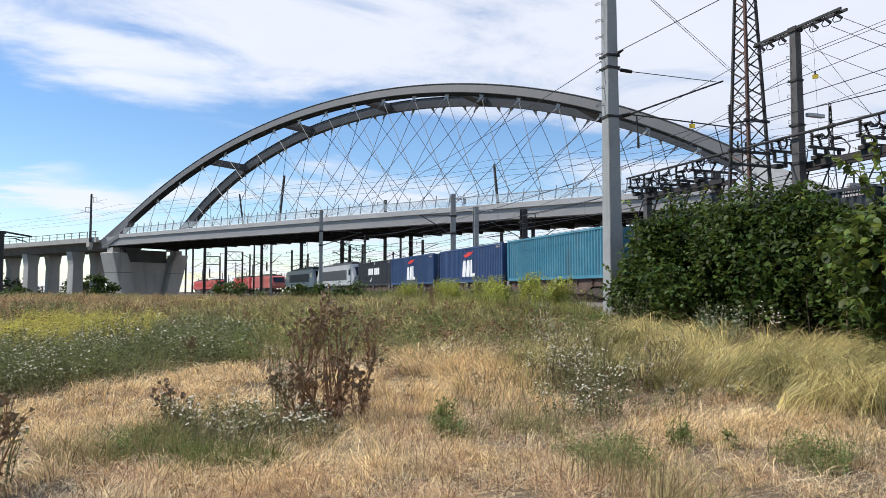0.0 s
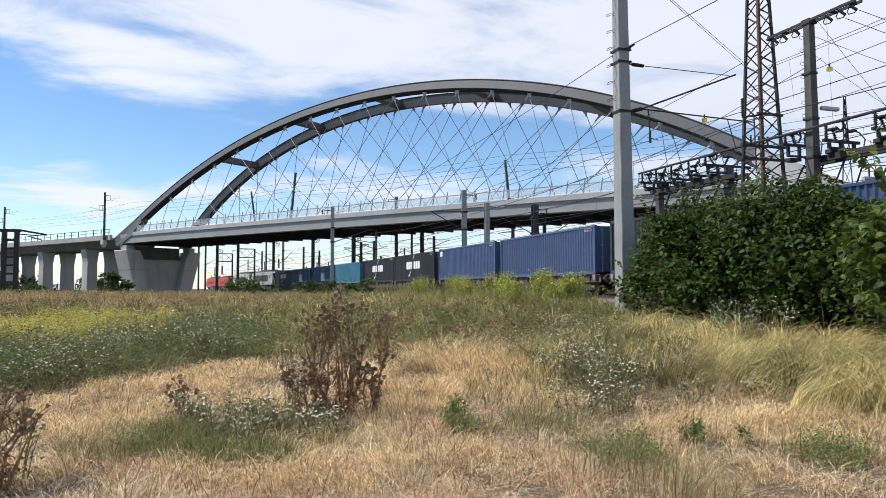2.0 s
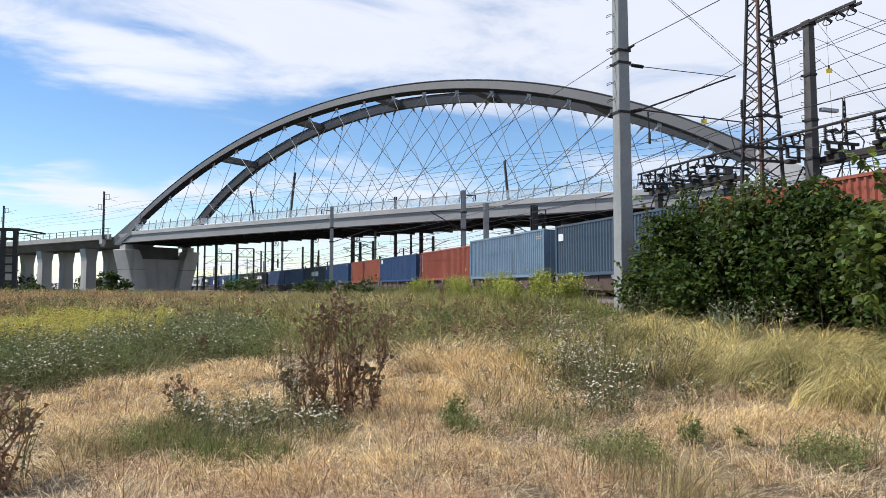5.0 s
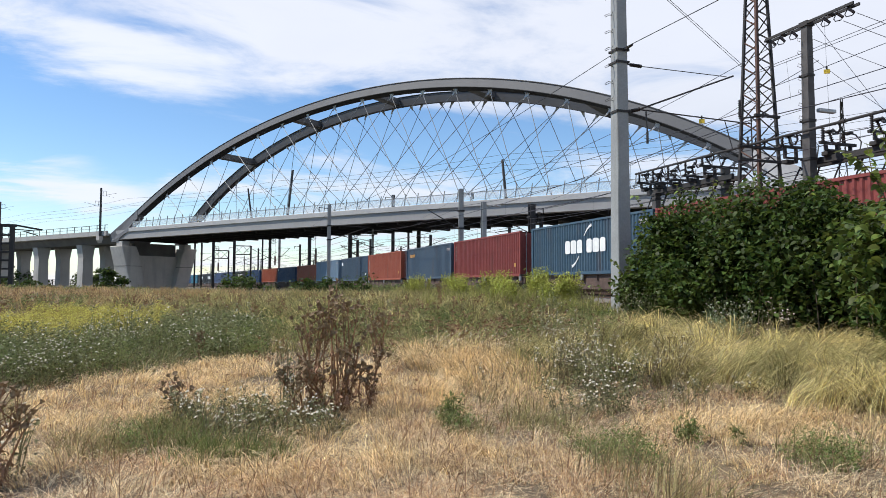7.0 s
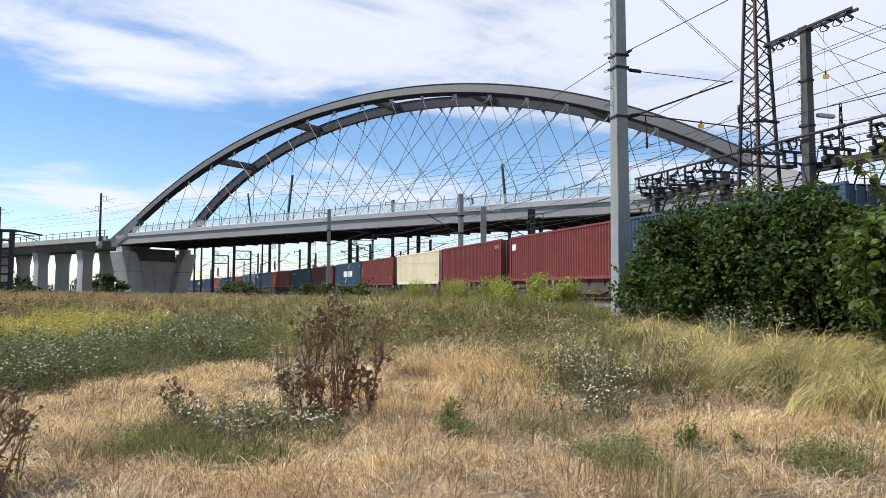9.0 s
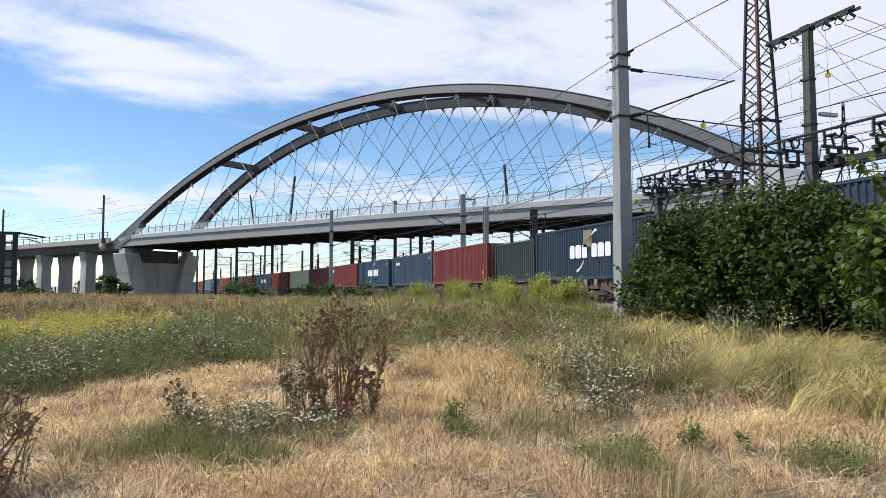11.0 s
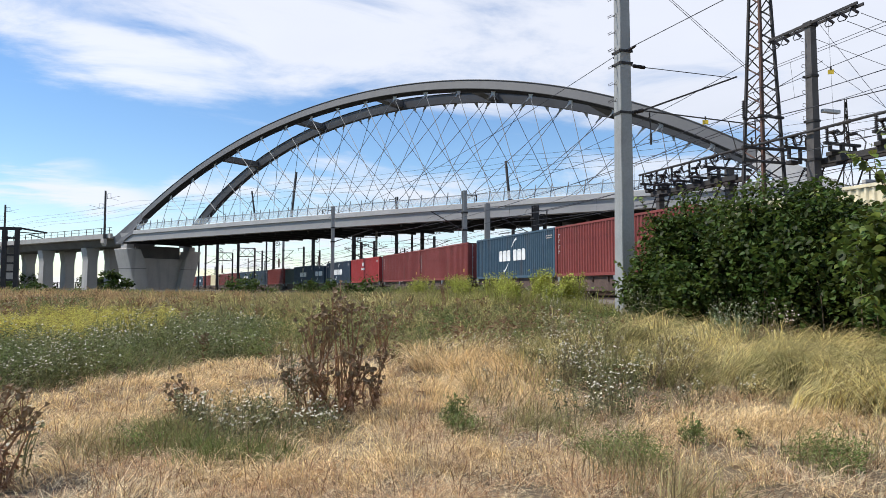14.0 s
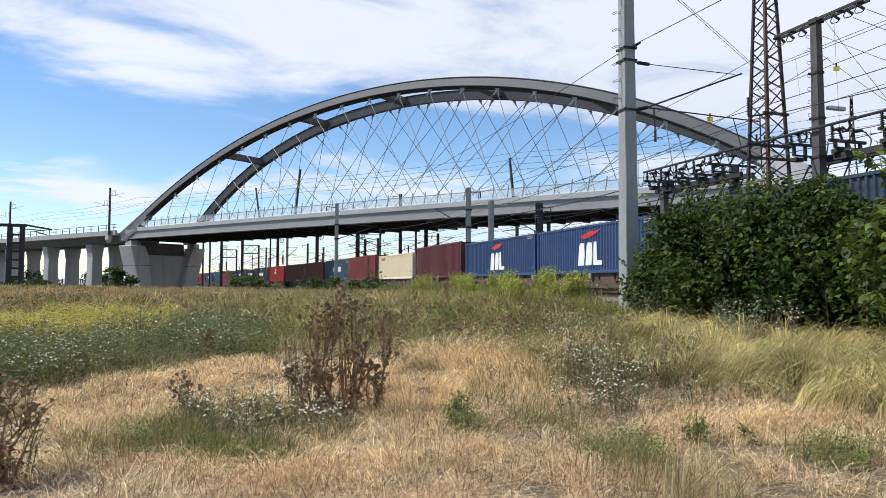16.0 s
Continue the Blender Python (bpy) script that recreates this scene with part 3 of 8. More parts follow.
PAINTS = {
    "black": paint("charcoal_container_paint", (0.030, 0.034, 0.040), (0.045, 0.05, 0.055)),
    "blue": paint("blue_container_paint", (0.030, 0.066, 0.155), (0.05, 0.09, 0.185)),
    "navy": paint("navy_container_paint", (0.025, 0.042, 0.064), (0.038, 0.056, 0.08)),
    "teal": paint("teal_container_paint", (0.045, 0.185, 0.26), (0.10, 0.26, 0.33)),
    "slate": paint("slate_blue_container_paint", (0.055, 0.085, 0.12), (0.075, 0.105, 0.14)),
    "violet": paint("faded_blue_container_paint", (0.06, 0.095, 0.19), (0.085, 0.12, 0.21)),
    "pale": paint("pale_blue_container_paint", (0.16, 0.23, 0.30), (0.20, 0.27, 0.34)),
    "steel": paint("steel_blue_container_paint", (0.042, 0.083, 0.12), (0.062, 0.105, 0.145)),
    "green": paint("dark_green_container_paint", (0.035, 0.050, 0.042), (0.05, 0.062, 0.055)),
    "orange": paint("orange_red_container_paint", (0.30, 0.075, 0.042), (0.36, 0.11, 0.065)),
    "red": paint("brick_red_container_paint", (0.20, 0.040, 0.034), (0.25, 0.06, 0.05)),
    "maroon": paint("maroon_container_paint", (0.115, 0.030, 0.030), (0.15, 0.042, 0.04)),
    "bright": paint("bright_red_container_paint", (0.36, 0.035, 0.035), (0.40, 0.06, 0.055)),
    "cream": paint("cream_container_paint", (0.82, 0.71, 0.47), (0.76, 0.66, 0.44), 0.15),
}
SHAPES = {}


def container_shapes(length, height):
    """The meshes of one size of container, made once. Along x, nose at +x; near side at +y."""
    key = (length, height)
    if key in SHAPES:
        return SHAPES[key]
    hl, hw = length / 2, 1.219

    def me(name, bm):
        bmesh.ops.recalc_face_normals(bm, faces=bm.faces)
        m = bpy.data.meshes.new(name)
        bm.to_mesh(m)
        bm.free()
        m.materials.append(None)
        return m

    out = {}
    # corrugated side: trapezoid waves between the rails
    bm = bmesh.new()
    n = max(10, int(length / 0.278))
    x0, x1 = -hl + 0.16, hl - 0.16
    p = (x1 - x0) / n
    prof = []
    for i in range(n):
        a = x0 + i * p
        prof += [(a, 0.0), (a + 0.30 * p, 0.0), (a + 0.5 * p, -0.062), (a + 0.80 * p, -0.062)]
    prof.append((x1, 0.0))
    lo = [bm.verts.new((x, hw - 0.03 + y, 0.16)) for x, y in prof]
    hi = [bm.verts.new((x, hw - 0.03 + y, height - 0.11)) for x, y in prof]
    for i in range(len(prof) - 1):
        bm.faces.new((lo[i + 1], lo[i], hi[i], hi[i + 1]))
    m = bpy.data.meshes.new("side_wall")
    bm.to_mesh(m)
    bm.free()
    m.materials.append(None)
    out["side_wall"] = m
    bm = bmesh.new()
    prof = []
    n = int(length / 0.42)
    p = (2 * hl - 0.3) / n
    for i in range(n):
        a = -hl + 0.15 + i * p
        prof += [(a, -0.02), (a + 0.6 * p, -0.02), (a + 0.7 * p, 0.0), (a + 0.9 * p, 0.0)]
    prof.append((hl - 0.15, -0.02))
    a_ = [bm.verts.new((x, -hw + 0.05, height - 0.02 + z)) for x, z in prof]
    b_ = [bm.verts.new((x, hw - 0.05, height - 0.02 + z)) for x, z in prof]
    for i in range(len(prof) - 1):
        bm.faces.new((a_[i], a_[i + 1], b_[i + 1], b_[i]))
    bmesh.ops.recalc_face_normals(bm, faces=bm.faces)
    m = bpy.data.meshes.new("roof")
    bm.to_mesh(m)
    bm.free()
    m.materials.append(None)
    out["roof"] = m
    bm = bmesh.new()
    box(bm, -hl + 0.16, hl - 0.16, hw - 0.06, hw, 0.0, 0.16)
    out["bottom_rail"] = me("bottom_rail", bm)
    bm = bmesh.new()
    box(bm, -hl + 0.16, hl - 0.16, hw - 0.07, hw - 0.01, height - 0.11, height)
    out["top_rail"] = me("top_rail", bm)
    bm = bmesh.new()
    box(bm, -0.085, 0.085, -0.08, 0.08, 0.118, height - 0.118)
    out["corner_post"] = me("corner_post", bm)
    bm = bmesh.new()
    box(bm, -0.09, 0.09, -0.085, 0.085, 0, 0.118, 0.012)
    out["corner_casting"] = me("corner_casting", bm)
    bm = bmesh.new()
    box(bm, hl - 0.10, hl - 0.04, -hw + 0.16, hw - 0.16, 0.12, height - 0.12)
    for k in range(7):
        y = -hw + 0.3 + k * 0.3
        box(bm, hl - 0.05, hl - 0.02, y - 0.07, y + 0.07, 0.2, height - 0.2)
    out["front_wall"] = me("front_wall", bm)
    bm = bmesh.new()
    box(bm, -hl + 0.03, -hl + 0.09, 0.01, hw - 0.16, 0.12, height - 0.12)
    for k in range(3):
        z = 0.32 + k * (height - 0.5) / 3
        box(bm, -hl + 0.015, -hl + 0.04, 0.1, hw - 0.26, z, z + (height - 0.5) / 3 - 0.2)
    out["door"] = me("door", bm)
    bm = bmesh.new()
    bar(bm, (0, 0, 0.06), (0, 0, height - 0.06), 0.02, 6)
    for z in (0.2, height * 0.33, height * 0.6, height - 0.25):
        box(bm, -0.025, 0.025, -0.05, 0.05, z - 0.03, z + 0.03)
    out["lock_rod"] = me("lock_rod", bm)
    bm = bmesh.new()
    box(bm, -hl + 0.1, hl - 0.1, -hw + 0.1, hw - 0.1, 0.10, 0.16)
    out["floor"] = me("floor", bm)
    SHAPES[key] = out
    return out


MARKS = {}


def mark_mesh(kind):
    """Plain painted shapes on the near side (y up to the wall's face), in the place of emblems and writing."""
    if kind in MARKS:
        return MARKS[kind]
    bms = []
    y0, y1 = 1.190, 1.197
    rnd = random.Random(7)

    def plate(pts):
        if not bms or kind not in ("codes", "column", "shortcolumn"):
            bms.append(bmesh.new())
        prism(bms[-1], pts, 1, y0, y1)

    if kind == "blocks":      # two groups of three heavy shapes
        x = 1.95
        for k in range(6):
            w = 0.52 if k % 3 != 1 else 0.60
            # solid blocks with clipped corners
            plate([(x - 0.06, 1.15), (x - w + 0.05, 1.15), (x - w, 1.22), (x - w, 1.80), (x - w * 0.75, 1.88), (x - w * 0.2, 1.88), (x, 1.78), (x, 1.24)])
            x -= w + (0.09 if k != 2 else 0.45)
    elif kind == "swoosh":
        for dx, dz, f in ((0.2, 2.05, 1), (-0.6, 1.0, -1)):
            pts_a = [(dx + f * (0.75 * u - 0.1), dz + f * (0.55 * u * (1.6 - u * 0.75))) for u in np.linspace(0, 1, 7)]
            pts_b = [(a - f * 0.04, b + f * 0.13 * (0.2 + u)) for (a, b), u in zip(pts_a, np.linspace(0, 1, 7))]
            plate([(-a, b) for a, b in pts_a] + [(-a, b) for a, b in reversed(pts_b)])
    elif kind == "tall":      # three tall slanted white shapes
        for k, (x, w) in enumerate(((1.15, 0.72), (0.36, 0.72), (-0.44, 0.85))):
            if k < 2:
                plate([(x, 0.42), (x - w + 0.1, 0.42), (x - w, 1.0), (x - w + 0.05, 1.62), (x - 0.3, 1.66), (x - 0.14, 1.5)])
            else:
                plate([(x, 0.42), (x - w, 0.42), (x - w, 0.66), (x - 0.38, 0.66), (x - 0.34, 1.66), (x - 0.06, 1.66)])
    elif kind == "bird":      # a red wing-like splash
        plate([(0.95, 2.02), (0.5, 1.86), (0.1, 1.9), (-0.5, 2.0), (-1.15, 2.28), (-0.6, 2.22), (-0.05, 2.26), (0.35, 2.12)])
    elif kind == "column":    # a column of small bars near the nose
        for k in range(8):
            h = 0.13 + 0.07 * rnd.random()
            w = 0.13 + 0.07 * rnd.random()
            z = 2.36 - k * 0.2
            plate([(5.70, z), (5.70 - w, z), (5.70 - w, z - 0.045), (5.70, z - 0.045)])
            plate([(5.70, z - 0.05), (5.655, z - 0.05), (5.655, z - h), (5.70, z - h)])
            plate([(5.65, z - h + 0.045), (5.70 - w, z - h + 0.045), (5.70 - w, z - h), (5.65, z - h)])
    elif kind == "shortcolumn":
        for k in range(4):
            z = 2.46 - k * 0.32
            plate([(5.72, z), (5.54, z), (5.54, z - 0.06), (5.72, z - 0.06)])
            plate([(5.72, z - 0.065), (5.66, z - 0.065), (5.66, z - 0.2), (5.72, z - 0.2)])
    elif kind == "codes":     # rows of small bars by the doors
        for r in range(2):
            x = -5.0
            while x > -5.7:
                w = 0.05 + 0.04 * rnd.random()
                plate([(x, 2.50 - r * 0.13), (x - w, 2.50 - r * 0.13), (x - w, 2.43 - r * 0.13), (x, 2.43 - r * 0.13)])
                x -= w + 0.035
    elif kind == "tag":
        plate([(-5.15, 0.62), (-5.40, 0.62), (-5.40, 0.86), (-5.15, 0.86)])
    elif kind == "patch":
        plate([(5.75, 2.0), (5.2, 2.0), (5.2, 2.4), (5.75, 2.4)])
    elif kind == "star":      # a rounded emblem with a row of bars under it
        plate([(0.55 + 0.30 * math.cos(a), 2.2 + 0.27 * math.sin(a)) for a in np.linspace(0, 2 * math.pi, 15)[:-1]])
        for k in range(6):
            x = 1.25 - k * 0.25
            plate([(x, 1.50), (x - 0.18, 1.50), (x - 0.18, 1.78), (x, 1.78)])
    elif kind == "cover":     # a plate over part of the emblem
        plate([(0.5, 1.72), (-0.35, 1.72), (-0.35, 2.62), (0.5, 2.62)])
    elif kind == "word":
        for k in range(4):
            x = 4.9 - k * 0.34
            plate([(x, 2.05), (x - 0.26, 2.05), (x - 0.26, 2.32), (x, 2.32)])
    out = []
    for bm in bms:
        me = bpy.data.meshes.new("marking")
        bmesh.ops.recalc_face_normals(bm, faces=bm.faces)
        bm.to_mesh(me)
        bm.free()
        me.materials.append(None)
        out.append(me)
    MARKS[kind] = out
    return out


def child(name, me, mt, parent, m=None, label=""):
    ob = new(name, me)
    ob.parent = parent
    ob.material_slots[0].link = "OBJECT"
    ob.material_slots[0].material = mt
    if m is not None:
        ob.matrix_basis = m
    if label:
        tagged(ob, label)
    return ob


GREY_CAST = material("grimy_casting_steel", (0.10, 0.085, 0.075), 0.7, 0.2, other=(0.05, 0.045, 0.04), scale=6)
WORDS = {"black": "charcoal", "blue": "bright blue", "navy": "dark navy blue", "teal": "weathered teal", "slate": "slate blue-grey", "violet": "faded violet-blue", "pale": "pale blue",
         "steel": "steel blue", "green": "dark green", "orange": "orange-red", "red": "brick red", "maroon": "maroon", "bright": "bright red", "cream": "cream"}


def shipping_container(colour, head, tail, marks=(), height=2.896, other=None):
    length = head - tail
    length = 12.19 if length > 9 else 6.06
    mid = (head + tail) / 2
    tone = PAINTS[colour]
    words = {"blocks": "white block emblem", "tall": "white and red emblem", "star": "white round emblem", "column": "white upright bars", "shortcolumn": "white upright bars"}
    extra = next((words[k] for k, *_ in marks if k in words), "small door markings")
    root = empty("shipping_container", pose(0, 0, 0), f"{WORDS[colour]} steel container with {extra}, on a wagon", "container", "containers of the freight train")
    sh = container_shapes(length, height)
    hl = length / 2
    for turn in (0, 180):
        r = pose(0, 0, 0, 0, 0, turn)
        if turn == 0:
            child("side_wall", sh["side_wall"], tone, root)
            child("bottom_rail", sh["bottom_rail"], tone, root)
            child("top_rail", sh["top_rail"], tone, root)
        else:
            mir = Matrix.Rotation(math.pi, 4, "Z")
            child("side_wall", sh["side_wall"], tone, root, mir)
            child("bottom_rail", sh["bottom_rail"], tone, root, mir)
            child("top_rail", sh["top_rail"], tone, root, mir)
    child("roof", sh["roof"], tone, root)
    child("floor", sh["floor"], GREY_CAST, root)
    child("front_wall", sh["front_wall"], tone, root)
    for sgn in (1, -1):
        d = child("door", sh["door"], tone, root, None if sgn == 1 else Matrix.Diagonal((1, -1, 1, 1)))
        for y in (0.28, 0.78):
            child("lock_rod", sh["lock_rod"], STEEL, d, pose(-hl - 0.005, y, 0))
    for x in (-hl + 0.085, hl - 0.085):
        for y in (-1.139, 1.139):
            child("corner_post", sh["corner_post"], tone, root, pose(x, y, 0))
            for z in (0.0, height - 0.117):
                child("corner_casting", sh["corner_casting"], GREY_CAST if z == 0 else tone, root, pose(x * (1.0005), y * 0.998, z))
    for mk in marks:
        kind, mt = mk[0], mk[1]
        if kind in ("codes", "column", "shortcolumn"):
            mt = FADED_PAINT
        m = mk[2] if len(mk) > 2 else None
        for me in mark_mesh(kind):
            ob = child("marking", me, mt, root, m, {WHITE_PAINT: "white painted marking", FADED_PAINT: "faded white lettering", RED_MARK: "red painted marking", YELLOW_MARK: "yellow painted marking"}.get(mt, "painted patch"))
            if kind in ("codes", "column", "shortcolumn"):
                tagged(ob, kind="stuff")
    MOVERS.append((root, mid, DECK_Z))
    return root


EMBLEM = (("blocks", WHITE_PAINT), ("swoosh", WHITE_PAINT), ("codes", WHITE_PAINT))
TALL = (("tall", WHITE_PAINT), ("bird", RED_MARK), ("codes", WHITE_PAINT))
CODES = (("codes", WHITE_PAINT),)
COLUMN = (("column", WHITE_PAINT), ("tag", YELLOW_MARK))
COVER_PAINT = material("olive_patch_paint", (0.20, 0.19, 0.12), 0.6)
# colour, front and rear end along the line at the start, markings, height
LOADS = [
    ("black", 80.34, 68.15, EMBLEM, 2.591), ("blue", 67.91, 55.72, TALL, 2.591),
    ("blue", 54.05, 41.86, TALL, 2.591), ("teal", 41.07, 28.88, (), 2.591),
    ("black", 27.40, 15.21, EMBLEM, 2.591), ("black", 14.85, 2.66, EMBLEM, 2.591),
    ("violet", 1.25, -10.94, (("patch", WHITE_PAINT), ("codes", WHITE_PAINT)), 2.591), ("violet", -11.92, -24.11, CODES, 2.591),
    ("black", -25.55, -37.74, EMBLEM, 2.591), ("blue", -37.83, -50.02, (("patch", WHITE_PAINT), ("codes", WHITE_PAINT)), 2.591),
    ("orange", -51.69, -63.88, COLUMN, 2.591), ("blue", -64.12, -76.31, (("patch", WHITE_PAINT),), 2.591),
    ("orange", -77.80, -89.99, COLUMN, 2.591), ("pale", -90.15, -102.34, CODES),
    ("slate", -103.76, -115.95, (("patch", WHITE_PAINT), ("tag", WHITE_PAINT))), ("orange", -116.20, -128.39, COLUMN),
    ("slate", -130.21, -142.40, (("word", YELLOW_MARK), ("codes", WHITE_PAINT))), ("red", -143.15, -155.34, (("shortcolumn", WHITE_PAINT, pose(0, 0, 0.0)), ("tag", YELLOW_MARK))),
    ("steel", -156.94, -169.13, EMBLEM), ("red", -169.31, -181.50, COLUMN),
    ("cream", -183.13, -195.32, (("tag", YELLOW_MARK),)), ("red", -196.07, -208.26, CODES),
    ("red", -209.69, -221.88, (("patch", WHITE_PAINT),)), ("steel", -222.86, -235.05, EMBLEM),
    ("slate", -236.54, -248.73, (("word", WHITE_PAINT), ("codes", WHITE_PAINT))), ("red", -249.12, -261.31, COLUMN),
    ("green", -262.75, -268.81, (), 2.591), ("navy", -269.02, -281.21, (*EMBLEM, ("cover", COVER_PAINT), ("tag", YELLOW_MARK))), ("navy", -281.95, -288.01, EMBLEM, 2.591),
    ("navy", -289.70, -301.89, EMBLEM), ("bright", -302.49, -314.68, (("star", WHITE_PAINT), ("codes", WHITE_PAINT), ("tag", YELLOW_MARK))),
    ("red", -316.41, -328.60, (("shortcolumn", WHITE_PAINT), ("tag", YELLOW_MARK))), ("red", -328.74, -340.93, COLUMN),
    ("steel", -342.93, -355.12, EMBLEM), ("red", -355.19, -367.38, (("shortcolumn", WHITE_PAINT),)),
    ("cream", -369.10, -381.29, (("word", RED_MARK), ("tag", YELLOW_MARK)), 2.591), ("maroon", -382.28, -394.47, (("column", WHITE_PAINT),)),
    ("blue", -395.76, -407.95, TALL, 2.591), ("blue", -408.29, -420.48, TALL, 2.591),
    ("navy", -422.1, -434.29, EMBLEM), ("maroon", -434.6, -446.79, COLUMN),
]
for row in LOADS:
    shipping_container(row[0], row[1], row[2], row[3], *(row[4:]))


def wagon_shapes(length):
    key = ("wagon", length)
    if key in SHAPES:
        return SHAPES[key]
    out = {}
    hl = length / 2

    def me(name, bm):
        bmesh.ops.recalc_face_normals(bm, faces=bm.faces)
        m = bpy.data.meshes.new(name)
        bm.to_mesh(m)
        bm.free()
        m.materials.append(None)
        return m

    bm = bmesh.new()   # outer sill with a fish belly and a flange
    prism(bm, [(-hl, -0.05), (hl, -0.05), (hl, -0.42), (hl - 2.6, -0.42), (hl - 3.4, -0.80), (1.9, -0.80), (1.2, -0.62), (-1.2, -0.62), (-1.9, -0.80), (-hl + 3.4, -0.80), (-hl + 2.6, -0.42), (-hl, -0.42)], 1, 1.02, 1.06)
    box(bm, -hl, hl, 0.96, 1.14, -0.05, -0.01)
    for x in np.arange(-hl + 1.0, hl - 0.5, 1.5):
        box(bm, x - 0.02, x + 0.02, 1.061, 1.14, -0.34, -0.055)
    out["sill"] = me("sill", bm)
    bm = bmesh.new()
    box(bm, -hl, hl, -0.25, 0.25, -0.45, -0.06)
    # plain box added between the bogies to block the view through; then cross members
    box(bm, -hl + 3.4, hl - 3.4, -0.7, 0.7, -0.95, -0.455)
    for x in np.arange(-hl + 0.4, hl, 2.4):
        box(bm, x - 0.12, x + 0.12, -1.0, 1.0, -0.3, -0.08)
    out["centre_beam"] = me("centre_beam", bm)
    bm = bmesh.new()   # twist-lock bracket
    prism(bm, [(-0.16, -0.02), (0.16, -0.02), (0.08, -0.3), (-0.08, -0.3)], 1, 1.141, 1.24)
    box(bm, -0.05, 0.05, 1.10, 1.2, -0.01, 0.035)
    out["lock_bracket"] = me("lock_bracket", bm)
    bm = bmesh.new()   # bogie side frame
    prism(bm, [(-1.25, -0.10), (-1.05, 0.1), (-0.5, 0.14), (0.5, 0.14), (1.05, 0.1), (1.25, -0.10), (1.1, -0.2), (0.7, -0.12), (0.35, -0.28), (-0.35, -0.28), (-0.7, -0.12), (-1.1, -0.2)], 1, 0.93, 1.06)
    for x in (-0.9, 0.9):
        box(bm, x - 0.17, x + 0.17, 0.9, 1.10, -0.18, 0.12)
    out["bogie_frame"] = me("bogie_frame", bm)
    bm = bmesh.new()
    for sgn in (-1, 1):
        y = 0.75 * sgn
        bar(bm, (0, y - 0.065, 0), (0, y + 0.065, 0), 0.46, 20)
        bar(bm, (0, y + sgn * 0.01 - 0.085, 0), (0, y + sgn * 0.01 + 0.085, 0), 0.14, 10)
    bar(bm, (0, -0.95, 0), (0, 0.95, 0), 0.08, 8)
    out["wheelset"] = me("wheelset", bm)
    bm = bmesh.new()
    box(bm, -0.2, 0.2, -0.95, 0.95, -0.1, 0.2)
    out["bolster"] = me("bolster", bm)
    bm = bmesh.new()
    bar(bm, (0, 0, 0), (0.5, 0, 0), 0.09, 8)
    bar(bm, (0.5, 0, 0), (0.56, 0, 0), 0.23, 12)
    out["buffer"] = me("buffer", bm)
    bm = bmesh.new()
    bar(bm, (0, 0, 0.0), (0.62, 0, -0.02), 0.05, 6)
    out["coupling"] = me("coupling", bm)
    SHAPES[key] = out
    return out


def container_wagon(head, tail):
    length = round(head - tail + 0.5, 1)
    mid = (head + tail) / 2
    w = empty("container_wagon", pose(0, 0, 0), "long brown rusty articulated container flat wagon", "wagon", "wagons of the freight train")
    sh = wagon_shapes(length)
    hl = length / 2
    for m in (Matrix(), Matrix.Rotation(math.pi, 4, "Z")):
        child("sill", sh["sill"], WAGON_PAINT, w, m)
        for y in (-0.87, 0.87):
            child("buffer", sh["buffer"], BOGIE_STEEL, w, m @ pose(hl, y, -0.22))
        child("coupling", sh["coupling"], BOGIE_STEEL, w, m @ pose(hl, 0, -0.22))
    child("centre_beam", sh["centre_beam"], WAGON_PAINT, w)
    for x in (-hl + 0.4, -hl + 6.2, -0.5, 0.5, hl - 6.2, hl - 0.4):
        child("lock_bracket", sh["lock_bracket"], STEEL, w, pose(x, 0, 0))
    for x in (-hl + 1.9, 0, hl - 1.9):
        b = child("bogie", sh["bolster"], BOGIE_STEEL, w, pose(x, 0, 0.46 - (DECK_Z - RAIL_Z)))
        for m in (Matrix(), Matrix.Rotation(math.pi, 4, "Z")):
            child("bogie_frame", sh["bogie_frame"], BOGIE_STEEL, b, m)
        for dx in (-0.9, 0.9):
            child("wheelset", sh["wheelset"], BOGIE_STEEL, b, pose(dx, 0, 0))
    MOVERS.append((w, mid, DECK_Z))


for i, j in ((0, 1), (2, 3), (4, 5), (6, 7), (8, 9), (10, 11), (12, 13), (14, 15), (16, 17), (18, 19), (20, 21), (22, 23), (24, 25), (26, 28), (29, 30), (31, 32), (33, 34), (35, 36), (37, 38), (39, 40)):
    container_wagon(LOADS[i][1], LOADS[j][2])


# ---- locomotives at the head ----
SILVER = material("silver_grey_loco_paint", (0.42, 0.43, 0.44), 0.4, other=(0.33, 0.34, 0.35), scale=1.0, amount=0.5, stains=((0.2, 0.19, 0.17), 0.4, (1.5, 1.5, 0.4)))
LOCO_RED = material("traffic_red_loco_paint", (0.50, 0.03, 0.028), 0.45, other=(0.42, 0.05, 0.045), scale=1.0, amount=0.5, stains=((0.2, 0.06, 0.05), 0.4, (1.5, 1.5, 0.4)))
LOCO_PINK = material("faded_red_loco_paint", (0.50, 0.12, 0.10), 0.6, other=(0.42, 0.15, 0.13), scale=0.8, amount=0.7)
LOCO_DARK = material("dark_grey_loco_panel", (0.06, 0.062, 0.066), 0.5, other=(0.09, 0.09, 0.092), scale=2)
CAB_GLASS = material("dark_cab_glass", (0.015, 0.018, 0.022), 0.08, spec=0.6)
LAMP_GLASS = material("headlamp_glass", (0.7, 0.7, 0.66), 0.15)


